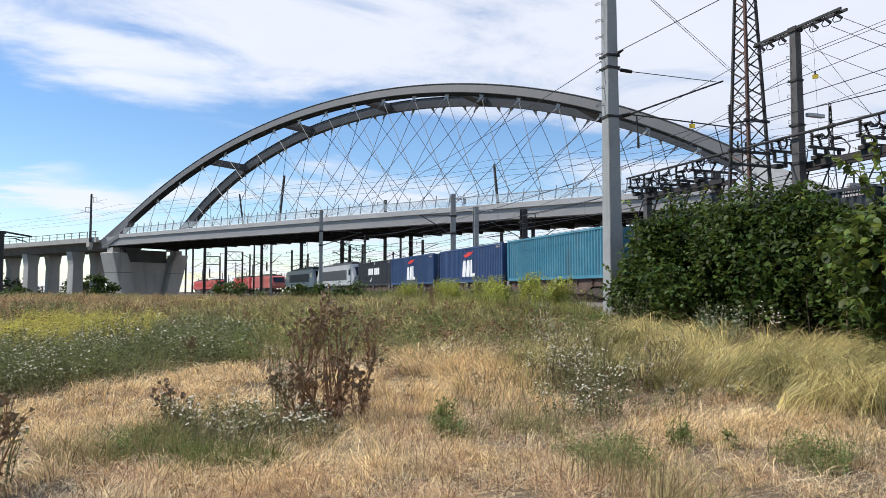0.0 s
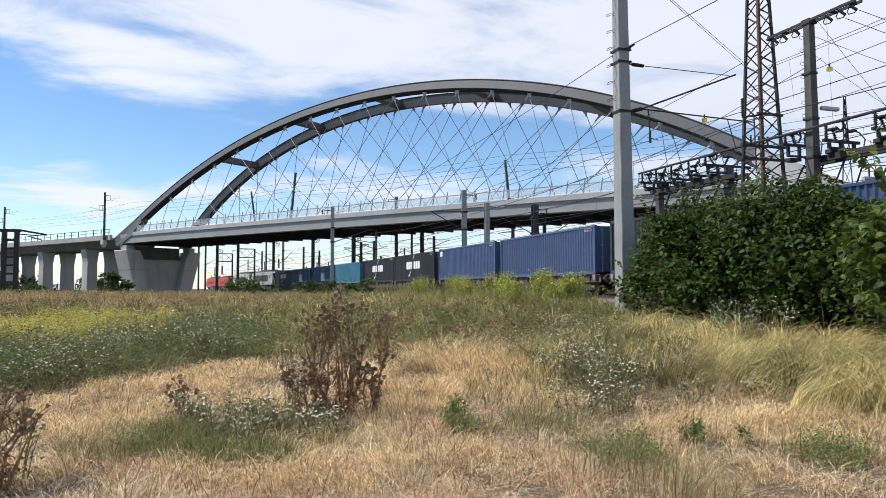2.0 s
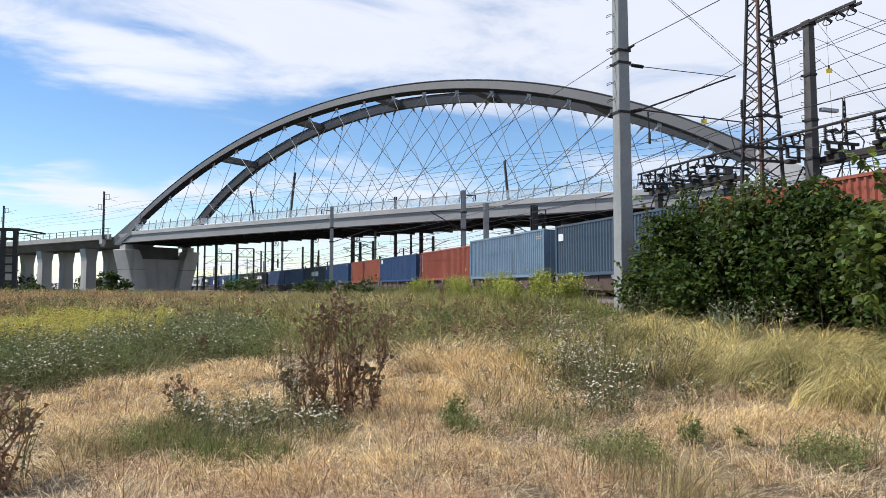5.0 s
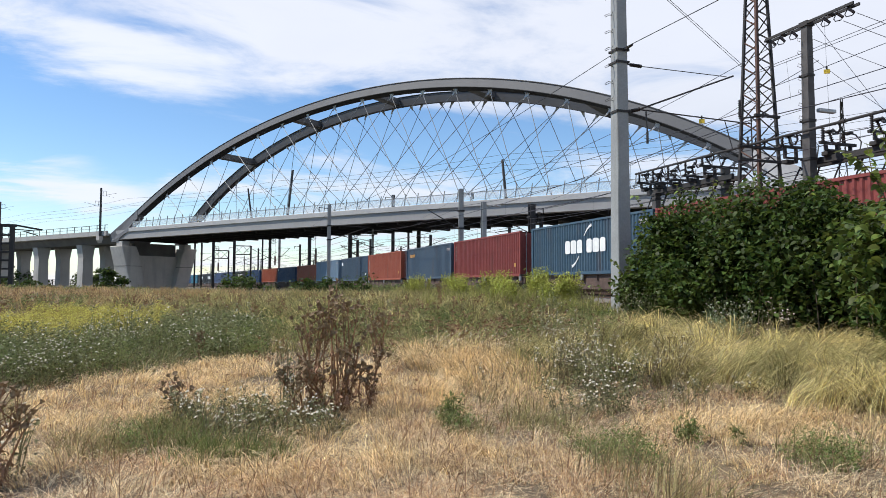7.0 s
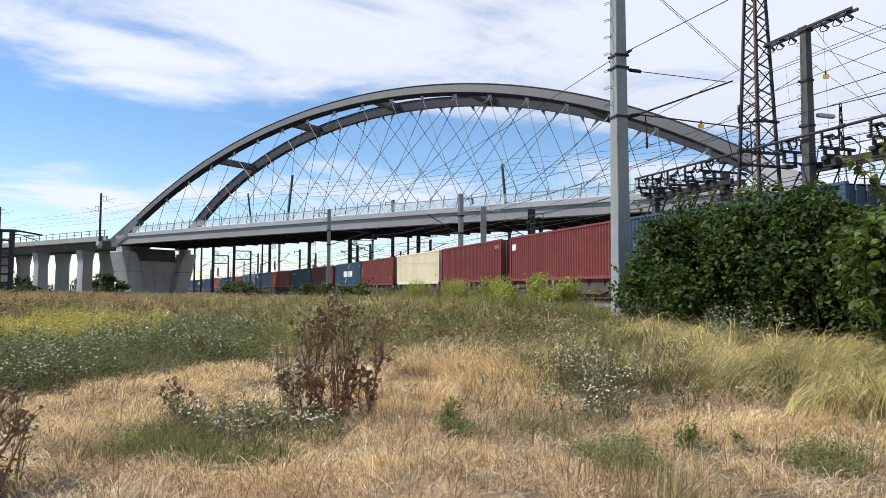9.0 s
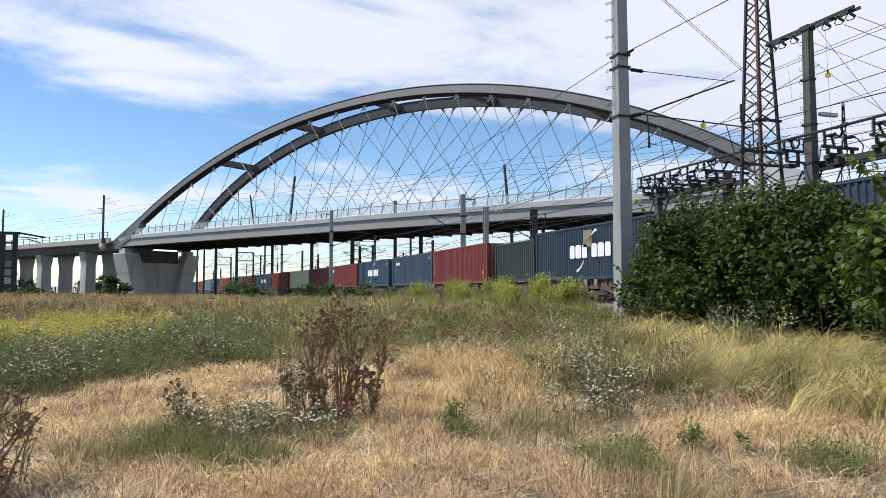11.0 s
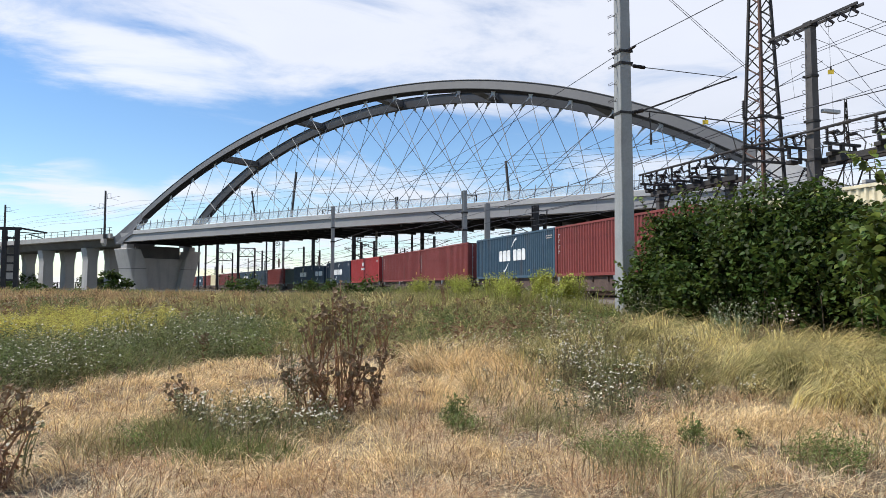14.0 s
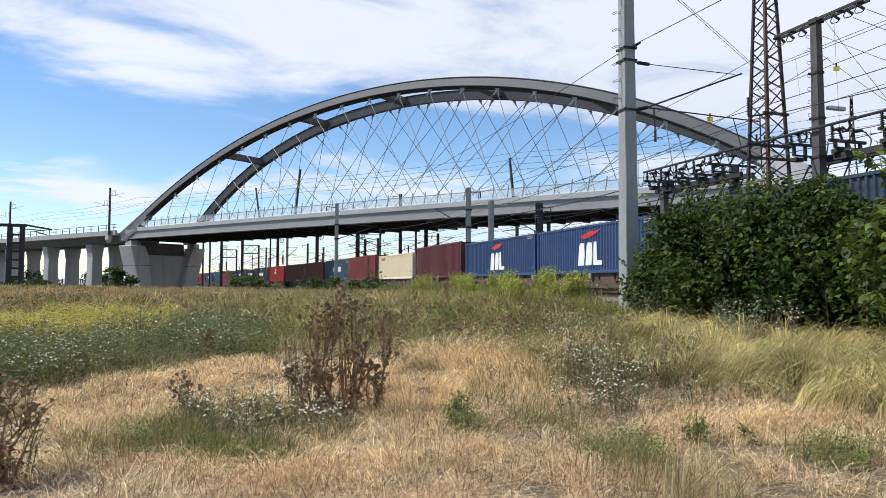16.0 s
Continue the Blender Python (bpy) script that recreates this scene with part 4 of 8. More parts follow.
def locomotive(tone, words, mid, panel, off=None):
    """off: None for one that hauls the train; else it stands still on the track that many metres to the right."""
    lo = empty("locomotive", pose(0, 0, 0), words, "locomotive", "locomotives hauling the train" if off is None else "locomotives standing in the yard")
    hl = 9.2
    base = -(DECK_Z - RAIL_Z)
    bm = bmesh.new()
    prism(bm, [(-hl + 0.5, 0.05), (hl - 0.5, 0.05), (hl, 0.4), (hl, 1.1), (hl - 0.85, 2.35), (hl - 1.5, 2.62), (-hl + 1.5, 2.62), (-hl + 0.85, 2.35), (-hl, 1.1), (-hl, 0.4)], 1, -1.48, 1.48)
    bmesh.ops.bevel(bm, geom=[e for e in bm.edges], offset=0.08, segments=2, affect="EDGES")
    part("body", bm, tone, lo)
    for sgn in (1, -1):
        bm = bmesh.new()
        box(bm, -hl + 3.2, hl - 3.2, sgn * 1.485 - 0.02, sgn * 1.485 + 0.02, 0.75, 2.0)
        for x in np.arange(-hl + 3.4, hl - 3.3, 0.45):
            box(bm, x - 0.02, x + 0.02, sgn * 1.51 - 0.012, sgn * 1.51 + 0.012, 0.8, 1.95)
        part("side_grille", bm, panel, lo)
        for e in (1, -1):
            bm = bmesh.new()
            box(bm, e * (hl - 1.95) - 0.35, e * (hl - 1.95) + 0.35, sgn * 1.485 - 0.01, sgn * 1.485 + 0.01, 1.35, 2.0)
            part("cab_window", bm, CAB_GLASS, lo)
    for e in (1, -1):
        bm = bmesh.new()
        prism(bm, [(e * (hl - 0.07), 1.24), (e * (hl - 0.78), 2.27), (e * (hl - 0.74), 2.30), (e * (hl - 0.03), 1.27)], 1, -1.15, 1.15)
        part("windscreen", bm, CAB_GLASS, lo)
        for y in (-1.05, 1.05):
            bm = bmesh.new()
            bar(bm, (e * (hl - 0.02), y, 0.75), (e * (hl + 0.03), y, 0.75), 0.13, 12)
            part("headlight", bm, LAMP_GLASS, lo)
        bm = bmesh.new()
        for y in (-0.87, 0.87):
            bar(bm, (e * (hl - 0.3), y, -0.1), (e * (hl + 0.55), y, -0.1), 0.22, 10)
        part("buffers", bm, BOGIE_STEEL, lo)
        bm = bmesh.new()
        box(bm, e * 5.2 - 1.9, e * 5.2 + 1.9, -1.2, 1.2, base + 0.35, base + 0.95)
        bogie = part("bogie", bm, BOGIE_STEEL, lo)
        for dx in (-1.3, 1.3):
            bm = bmesh.new()
            for y in (-0.75, 0.75):
                bar(bm, (e * 5.2 + dx, y - 0.07, base + 0.6), (e * 5.2 + dx, y + 0.07, base + 0.6), 0.6, 18)
            part("wheelset", bm, BOGIE_STEEL, bogie)
    bm = bmesh.new()
    box(bm, -hl + 2.2, hl - 2.2, -1.1, 1.1, 2.625, 2.9)
    for x in (-3.0, -0.5, 2.2):
        box(bm, x - 0.8, x + 0.8, -0.8, 0.8, 2.9, 3.1)
    part("roof_equipment", bm, LOCO_DARK, lo)
    for e in (1, -1):
        bm = bmesh.new()
        x = e * 5.4
        for y in (-0.45, 0.45):
            bar(bm, (x - 0.5, y, 2.95), (x + 0.6, y * 1.1, 3.3), 0.03, 5)
            bar(bm, (x + 0.6, y * 1.1, 3.3), (x - 0.4, y * 1.4, 3.55), 0.025, 5)
        bar(bm, (x - 0.4, -0.8, 3.56), (x - 0.4, 0.8, 3.56), 0.03, 5)
        part("pantograph", bm, DARK_STEEL, lo)
    bm = bmesh.new()
    box(bm, -2.6, 2.6, -1.2, 1.2, base + 0.35, 0.04)
    part("underframe_box", bm, LOCO_DARK, lo)
    if off is None:
        MOVERS.append((lo, mid, DECK_Z))
    else:
        x, y, h = line_at(mid, off)
        lo.matrix_basis = pose(x, y, DECK_Z, 0, 0, 90 + h)


locomotive(SILVER, "silver-grey electric locomotive with dark side grilles", 90.6, LOCO_DARK)
locomotive(SILVER, "silver-grey electric locomotive with dark side grilles", 110.2, LOCO_DARK)
locomotive(LOCO_PINK, "faded red locomotive with a dark cab front, parked", 155.0, LOCO_PINK, 4.6)
locomotive(LOCO_RED, "bright red electric locomotive parked in the yard", 174.2, LOCO_RED, 4.6)
locomotive(LOCO_RED, "bright red electric locomotive parked in the yard", 214.0, LOCO_RED, 4.6)
locomotive(LOCO_RED, "bright red electric locomotive parked in the yard", 234.0, LOCO_RED, 4.6)

# ---- masts and overhead lines ----
def insulator(bm, a, b, r=0.055, sheds=7):
    """A ribbed insulator from a to b, turned in one piece."""
    a, b = Vector(a), Vector(b)
    pts, rad = [a], [r * 0.45]
    for k in range(sheds):
        for u, w in ((0.15, 0.5), (0.4, 1.0), (0.6, 0.95), (0.8, 0.5)):
            pts.append(a.lerp(b, (k + u) / sheds))
            rad.append(r * w)
    pts.append(b)
    rad.append(r * 0.45)
    tube(bm, pts, rad, 8)


def near_mast():
    m = empty("catenary_mast", pose(15.08, 22.5, 0), "tall grey square steel catenary mast with climbing pegs", "mast")
    bm = bmesh.new()
    bar(bm, (0, 0, 0.5), (0, 0, 14.6), 0.285, 4, 0.205, square=True)
    bmesh.ops.bevel(bm, geom=[e for e in bm.edges if abs((e.verts[0].co - e.verts[1].co).z) > 3], offset=0.018, segments=2, affect="EDGES")
    part("shaft", bm, MAST_PAINT, m)
    bm = bmesh.new()
    box(bm, -0.42, 0.42, -0.42, 0.42, 0.3, 0.78, 0.03)
    part("footing", bm, CONCRETE, m)
    bm = bmesh.new()
    box(bm, -0.34, 0.34, -0.34, 0.34, 0.782, 0.82)
    part("base_plate", bm, STEEL, m)
    for z in (8.25, 10.15, 10.62):
        bm = bmesh.new()
        k = 0.285 - 0.08 * z / 14.6 + 0.022
        for x0, x1, y0, y1 in ((-k - 0.05, k + 0.05, -k - 0.012, -k + 0.004), (-k - 0.05, k + 0.05, k - 0.004, k + 0.012), (-k - 0.012, -k + 0.004, -k - 0.05, k + 0.05), (k - 0.004, k + 0.012, -k - 0.05, k + 0.05)):
            box(bm, x0, x1, y0, y1, z - 0.045, z + 0.045)
        part("clamp_band", bm, DARK_STEEL, m)
    k = 0
    for z in np.arange(8.7, 14.4, 0.66):
        bm = bmesh.new()
        r = 0.285 - 0.08 * z / 14.6
        tube(bm, [(-r, 0.05, z), (-r - 0.14, 0.06, z + 0.02), (-r - 0.33, 0.07, z - 0.08), (-r - 0.36, 0.06, z - 0.03), (-r - 0.2, 0.05, z + 0.06), (-r - 0.06, 0.04, z + 0.05), (-r - 0.03, 0.0, z + 0.14)], 0.011, 4)
        part("climbing_peg", bm, DARK_STEEL, m)
    # cantilever reaching over the track
    bm = bmesh.new()
    insulator(bm, (0.42, -0.1, 10.12), (1.0, -0.02, 10.14), 0.075, 8)
    part("stay_insulator", bm, INSULATOR, m)
    bm = bmesh.new()
    bar(bm, (0.2, -0.1, 10.12), (0.42, -0.1, 10.12), 0.03, 5)
    bar(bm, (1.0, -0.02, 10.14), (5.55, 0.5, 10.36), 0.017, 5)
    part("stay_rod", bm, DARK_STEEL, m)
    bm = bmesh.new()
    insulator(bm, (0.28, 0.0, 8.28), (0.95, 0.05, 8.48), 0.085, 8)
    part("strut_insulator", bm, INSULATOR, m)
    bm = bmesh.new()
    bar(bm, (0.9, 0.05, 8.46), (5.95, 0.55, 10.45), 0.036, 7)
    part("cantilever_tube", bm, DARK_STEEL, m)
    bm = bmesh.new()
    bar(bm, (0.95, 0.05, 8.46), (6.6, 0.3, 8.42), 0.027, 6)
    bar(bm, (5.2, 0.25, 8.42), (5.6, 0.25, 7.2), 0.02, 5)
    part("registration_tube", bm, DARK_STEEL, m)
    bm = bmesh.new()
    tube(bm, [(1.2, 0.0, 8.4), (1.22, 0.0, 8.0), (1.25, 0, 7.6)], 0.03, 5)
    bar(bm, (1.25, 0, 7.6), (1.25, 0, 7.15), 0.05, 6)
    bar(bm, (1.12, 0, 7.35), (1.6, 0, 7.3), 0.015, 5)
    part("hanging_fitting", bm, DARK_STEEL, m)
    for sgn in (1, -1):
        bm = bmesh.new()
        insulator(bm, (0.1, sgn * 0.3, 10.62), (0.1, sgn * 0.75, 10.66), 0.05, 6)
        part("feeder_insulator", bm, INSULATOR, m)


near_mast()


def line_mast(x, y, top, r, mt, words, arm=0, lamp=False, lean=(0.0, 0.0), base=0.5, name="catenary_mast", foot=True):
    """A slimmer mast; arm: reach of its cantilever over the track to the right (negative: left)."""
    m = empty(name, pose(x, y, 0), words, "mast", "masts of the railway yard")
    bm = bmesh.new()
    # an H section, as rolled
    h = r
    prism(bm, [(-h, -h), (h, -h), (h, -h * 0.7), (h * 0.2, -h * 0.7), (h * 0.2, h * 0.7), (h, h * 0.7), (h, h), (-h, h), (-h, h * 0.7), (-h * 0.2, h * 0.7), (-h * 0.2, -h * 0.7), (-h, -h * 0.7)], 2, base, top)
    for v in bm.verts:
        k = (v.co.z - base) / (top - base)
        v.co.x += lean[0] * k
        v.co.y += lean[1] * k
    part("shaft", bm, mt, m)
    if foot:
        bm = bmesh.new()
        box(bm, -0.4, 0.4, -0.4, 0.4, 0.4, base + 0.5, 0.02)
        part("footing", bm, CONCRETE, m)
    if arm:
        s = 1 if arm > 0 else -1
        zt = min(top - 1.0, 8.9)
        bm = bmesh.new()
        bar(bm, (s * h, 0, zt - 1.7), (arm, 0.05, zt), 0.05, 5)
        bar(bm, (s * h, 0, zt + 0.05), (arm * 0.97, 0.05, zt - 0.02), 0.03, 5)
        bar(bm, (arm * 0.35, 0.02, zt - 1.25), (arm * 1.05, 0.02, zt - 1.75), 0.04, 5)
        bar(bm, (arm * 1.05, 0.02, zt - 1.75), (arm * 0.75, 0.02, zt - 2.1), 0.018, 5)
        part("cantilever", bm, DARK_STEEL, m)
        bm = bmesh.new()
        insulator(bm, (s * (h + 0.1), 0, zt - 1.66), (s * (h + 0.6), 0, zt - 1.47), 0.07, 6)
        part("insulator", bm, INSULATOR, m)
    if arm:
        # clamps of the cantilever, and a short stub arm on the other side
        for z in (zt, zt - 1.7):
            bm = bmesh.new()
            box(bm, -h * 1.35, h * 1.35, -h * 1.35, h * 1.35, z - 0.08, z + 0.08)
            part("clamp_band", bm, DARK_STEEL, m)
        bm = bmesh.new()
        bar(bm, (-s * h, 0, top - 0.5), (-s * (h + 1.1), 0, top - 0.42), 0.045, 5)
        part("stub_arm", bm, DARK_STEEL, m)
        bm = bmesh.new()
        insulator(bm, (-s * (h + 1.05), 0, top - 0.42), (-s * (h + 1.05), 0, top - 0.95), 0.09, 5)
        part("insulator", bm, INSULATOR, m)
    if r >= 0.25 and foot:
        # tensioning wheel and its weights
        bm = bmesh.new()
        tube(bm, [(h + 0.35 + 0.5 * math.cos(a), -h - 0.12, top - 1.4 + 0.5 * math.sin(a)) for a in np.linspace(0, 2 * math.pi, 17)], 0.05, 5)
        for a in (0.3, 1.35, 2.4):
            bar(bm, (h + 0.35 + 0.5 * math.cos(a), -h - 0.12, top - 1.4 + 0.5 * math.sin(a)), (h + 0.35 - 0.5 * math.cos(a), -h - 0.12, top - 1.4 - 0.5 * math.sin(a)), 0.03, 4)
        part("tension_wheel", bm, DARK_STEEL, m)
        bm = bmesh.new()
        bar(bm, (h + 0.75, -h - 0.12, top - 1.4), (h + 0.75, -h - 0.12, top - 4.5), 0.025, 4)
        bar(bm, (h + 0.75, -h - 0.12, top - 4.5), (h + 0.75, -h - 0.12, top - 6.3), 0.16, 8)
        part("tension_weight", bm, RUST_STEEL, m)
    if lamp:
        bm = bmesh.new()
        bar(bm, (0, 0, top - 0.4), (0.9, -0.3, top - 0.35), 0.025, 5)
        box(bm, 0.8, 1.5, -0.45, -0.2, top - 0.42, top - 0.3, 0.02)
        part("yard_lamp", bm, GUSSET_PAINT, m)
    return m


GREY_WORDS, DARK_WORDS = "slender grey steel catenary mast by the tracks", "dark weathered steel mast in the railway yard"
line_mast(15.0, 83.98, 11.5, 0.19, MAST_PAINT, GREY_WORDS, arm=5.0)
line_mast(15.0, 137.85, 11.3, 0.20, MAST_PAINT, GREY_WORDS, arm=2.0)
line_mast(24.0, 62.71, 11.05, 0.20, MAST_PAINT, GREY_WORDS, arm=-3.4)
line_mast(24.0, 57.06, 9.15, 0.20, MAST_PAINT, "grey steel mast with a small yard lamp", lamp=True)
line_mast(24.0, 98.6, 10.5, 0.13, MAST_PAINT, GREY_WORDS, arm=-4.5)
for x, y, top, r, arm in ((33.0, 65.46, 10.25, 0.30, -4.0), (30.0, 109.43, 16.5, 0.22, 4.0), (-0.6, 175.0, 12.0, 0.2, 0), (0.9, 169.1, 13.5, 0.2, 3.0), (3.23, 157.7, 11.0, 0.28, 0), (13.2, 154.1, 12.5, 0.16, 3.0),
                          (13.72, 143.34, 12.0, 0.25, -3.5), (19.69, 130.6, 12.0, 0.28, 0), (24.78, 118.2, 11.5, 0.3, 6.0), (26.44, 119.8, 9.7, 0.2, -3.0), (31.97, 107.2, 12.0, 0.14, 0), (31.4, 99.9, 11.8, 0.24, 4.5),
                          (37.19, 71.4, 9.9, 0.16, 3.0), (46.46, 99.9, 12.0, 0.2, -4.0), (40.0, 120.0, 11.0, 0.2, 4.0), (22.0, 160.0, 11.0, 0.2, 4.0), (9.0, 190.0, 12.0, 0.2, 4.0), (36.0, 150.0, 12.0, 0.2, -4.0), (28.0, 175.0, 11.0, 0.2, 4.0), (16.0, 200.0, 12.0, 0.2, -4.0)):
    line_mast(x, y, top, r, DARK_STEEL, DARK_WORDS, arm=arm)


def far_masts():
    rnd = random.Random(11)
    for k in range(34):
        y = rnd.uniform(190, 420)
        x = -0.05 * y + rnd.uniform(-6, 75)
        line_mast(round(x, 1), round(y, 1), rnd.uniform(9, 13), 0.16, DARK_STEEL, DARK_WORDS, arm=rnd.choice((-4.0, 4.0, 3.0)), foot=False)


far_masts()


def yard_portal(x0, x1, y, top):
    p = empty("signal_portal", pose(0, 0, 0), "dark steel portal frame with braced beam over yard tracks", "portal")
    for x in (x0, x1):
        bm = bmesh.new()
        bar(bm, (x, y, 0.6), (x, y, top + (2.0 if x == x0 else 0)), 0.26 if x == x0 else 0.16, 4, square=True)
        part("post", bm, DARK_STEEL, p)
    for z in (top, top - 1.7):
        bm = bmesh.new()
        bar(bm, (x0, y, z), (x1, y, z), 0.09, 4, square=True)
        part("chord", bm, DARK_STEEL, p)
    n = 2
    for k in range(n):
        xa, xb = x0 + (x1 - x0) * k / n, x0 + (x1 - x0) * (k + 1) / n
        for za, zb in ((top, top - 1.7), (top - 1.7, top)):
            bm = bmesh.new()
            bar(bm, (xa, y, za), (xb, y, zb), 0.04, 4)
            part("diagonal", bm, DARK_STEEL, p)


yard_portal(6.97, 10.2, 145.75, 9.6)
yard_portal(3.2, 6.4, 158.5, 9.2)


def batten_portal():
    p = empty("gantry_column", pose(-18.2, 80.4, 0), "dark green-grey battened steel gantry with a side arm", "gantry")
    for x in (-0.55, 0.55):
        bm = bmesh.new()
        box(bm, x - 0.2, x + 0.2, -0.25, 0.25, 0.6, 7.4)
        part("post", bm, DARK_STEEL, p)
    for z in np.arange(1.5, 7.4, 0.85):
        bm = bmesh.new()
        box(bm, -0.349, 0.349, -0.2, 0.2, z - 0.09, z + 0.09)
        part("batten", bm, DARK_STEEL, p)
    bm = bmesh.new()
    box(bm, -6.5, 0.9, -0.2, 0.2, 7.41, 7.7)
    part("beam", bm, DARK_STEEL, p)
    bm = bmesh.new()
    bar(bm, (0.9, 0, 7.6), (3.3, -0.6, 7.15), 0.09, 4, square=True)
    bar(bm, (0.75, 0, 7.2), (2.6, -0.5, 7.05), 0.05, 4)
    bar(bm, (1.6, -0.2, 7.0), (2.9, -0.5, 6.6), 0.05, 4)
    part("side_arm", bm, DARK_STEEL, p)


batten_portal()


def viaduct_mast(s, w, z0, top, lean, r=0.13, bracket=True):
    """A mast on the bridge or viaduct deck, with box brackets for the wires."""
    q = BRIDGE_AT @ Vector((s, w, 0))
    m = empty("deck_mast", pose(q.x, q.y, 0), "slim grey catenary mast standing on the bridge deck", "mast", "masts on the bridge deck")
    bm = bmesh.new()
    bar(bm, (0, 0, z0), (lean[0], lean[1], top), r, 4, r * 0.8, square=True)
    part("shaft", bm, T_MAST, m)
    if bracket:
        for sgn, z in ((1, top - 1.0), (-1, top - 2.9)):
            bm = bmesh.new()
            for dz in (-0.45, 0.45):
                bar(bm, (sgn * 0.1, 0, z + dz), (sgn * 0.95, -0.2, z + dz), 0.035, 4)
            for dx in (0.35, 0.9):
                bar(bm, (sgn * dx, -0.1, z - 0.45), (sgn * dx, -0.1, z + 0.45), 0.03, 4)
            bar(bm, (sgn * 0.9, -0.2, z - 0.3), (sgn * 2.6, -0.4, z + 0.1), 0.025, 4)
            bar(bm, (sgn * 0.9, -0.2, z - 0.4), (sgn * 2.2, -0.4, z - 0.75), 0.02, 4)
            part("bracket", bm, T_MAST, m)
    return m


viaduct_mast(-10.5, -1.45, 10.5, 19.3, (0, 0), 0.19)
viaduct_mast(-49.2, -1.45, 10.5, 19.3, (0, 0), 0.19)
viaduct_mast(29.8, 6.0, 11.3, 19.9, (0.75, -0.9), 0.17, False)
viaduct_mast(21.8, 6.0, 11.3, 17.7, (-0.75, 0.9), 0.15, False)
viaduct_mast(69.4, 6.0, 11.3, 17.8, (-0.4, 0.5), 0.15, False)
for s in (-10.5, -49.2):
    pl = empty("mast_plinth", BRIDGE_AT @ pose(s, -1.45, 0), "small concrete mast bracket on the viaduct parapet", "plinth")
    bm = bmesh.new()
    prism(bm, [(-0.42, 10.5), (0.24, 10.5), (0.24, 9.75), (0.0, 9.2), (-0.42, 9.75)], 0, -0.5, 0.5)
    part("block", bm, CONCRETE, pl)



def lattice_tower():
    t = empty("lattice_tower", pose(24.5, 25.3, 0), "tall rusty brown steel lattice anchor tower", "tower")
    top, w0, w1 = 20.0, 0.80, 0.16

    def w(z):
        return w0 + (w1 - w0) * (z - 0.8) / (top - 0.8)

    corners = [(-1, -1), (1, -1), (1, 1), (-1, 1)]
    for k, (a, b) in enumerate(corners):
        bm = bmesh.new()
        bar(bm, (a * w0, b * w0, 0.8), (a * w1, b * w1, top), 0.065, 4, 0.05, square=True)
        part("leg", bm, RUST_STEEL if k == 0 else DARK_STEEL, t)
    zs = [0.8]
    while zs[-1] < top - 0.4:
        zs.append(zs[-1] + 0.28 + w(zs[-1]) * 0.75)
    for i, (za, zb) in enumerate(zip(zs, zs[1:])):
        zb = min(zb, top)
        for (a, b), (c, d) in zip(corners, corners[1:] + corners[:1]):
            (p, q), (r, s) = ((a, b), (c, d)) if i % 2 else ((c, d), (a, b))
            bm = bmesh.new()
            bar(bm, (p * w(za), q * w(za), za), (r * w(zb), s * w(zb), zb), 0.036, 4)
            part("diagonal", bm, RUST_STEEL if (a, b) == (-1, 1) else DARK_STEEL, t)
    for z in (7.3, 7.9, 9.4):
        bm = bmesh.new()
        box(bm, -w(z) - (1.3 if z < 9 else 0.35), w(z) + 0.05, -w(z) - 0.22, -w(z) - 0.1, z - 0.055, z + 0.055)
        part("bracket", bm, DARK_STEEL, t)
    for x in (-1.75, -1.35, -0.9, -0.4):
        bm = bmesh.new()
        insulator(bm, (x, -w(7.9) - 0.18, 7.95), (x, -w(7.9) - 0.18, 8.35), 0.06, 6)
        part("insulator", bm, INSULATOR, t)
    # outrigger with a standing insulator and a loop of wire
    bm = bmesh.new()
    bar(bm, (-0.5, -0.5, 9.4), (-1.75, -0.7, 9.15), 0.045, 5)
    bar(bm, (-1.0, -0.6, 9.3), (-0.95, -0.6, 6.8), 0.03, 5)
    part("outrigger", bm, DARK_STEEL, t)
    bm = bmesh.new()
    insulator(bm, (-1.72, -0.7, 9.2), (-1.72, -0.7, 10.0), 0.09, 8)
    part("standing_insulator", bm, INSULATOR, t)
    bm = bmesh.new()
    tube(bm, [(-0.35 - 0.9 * math.sin(a) ** 2 * 1.0, -0.6 + 0.2 * math.sin(a), 10.25 + 0.4 * math.cos(a) + 0.15 * a / 6) for a in np.linspace(0.3, 9.5, 30)], 0.012, 4)
    part("wire_loop", bm, CABLE, t)


lattice_tower()


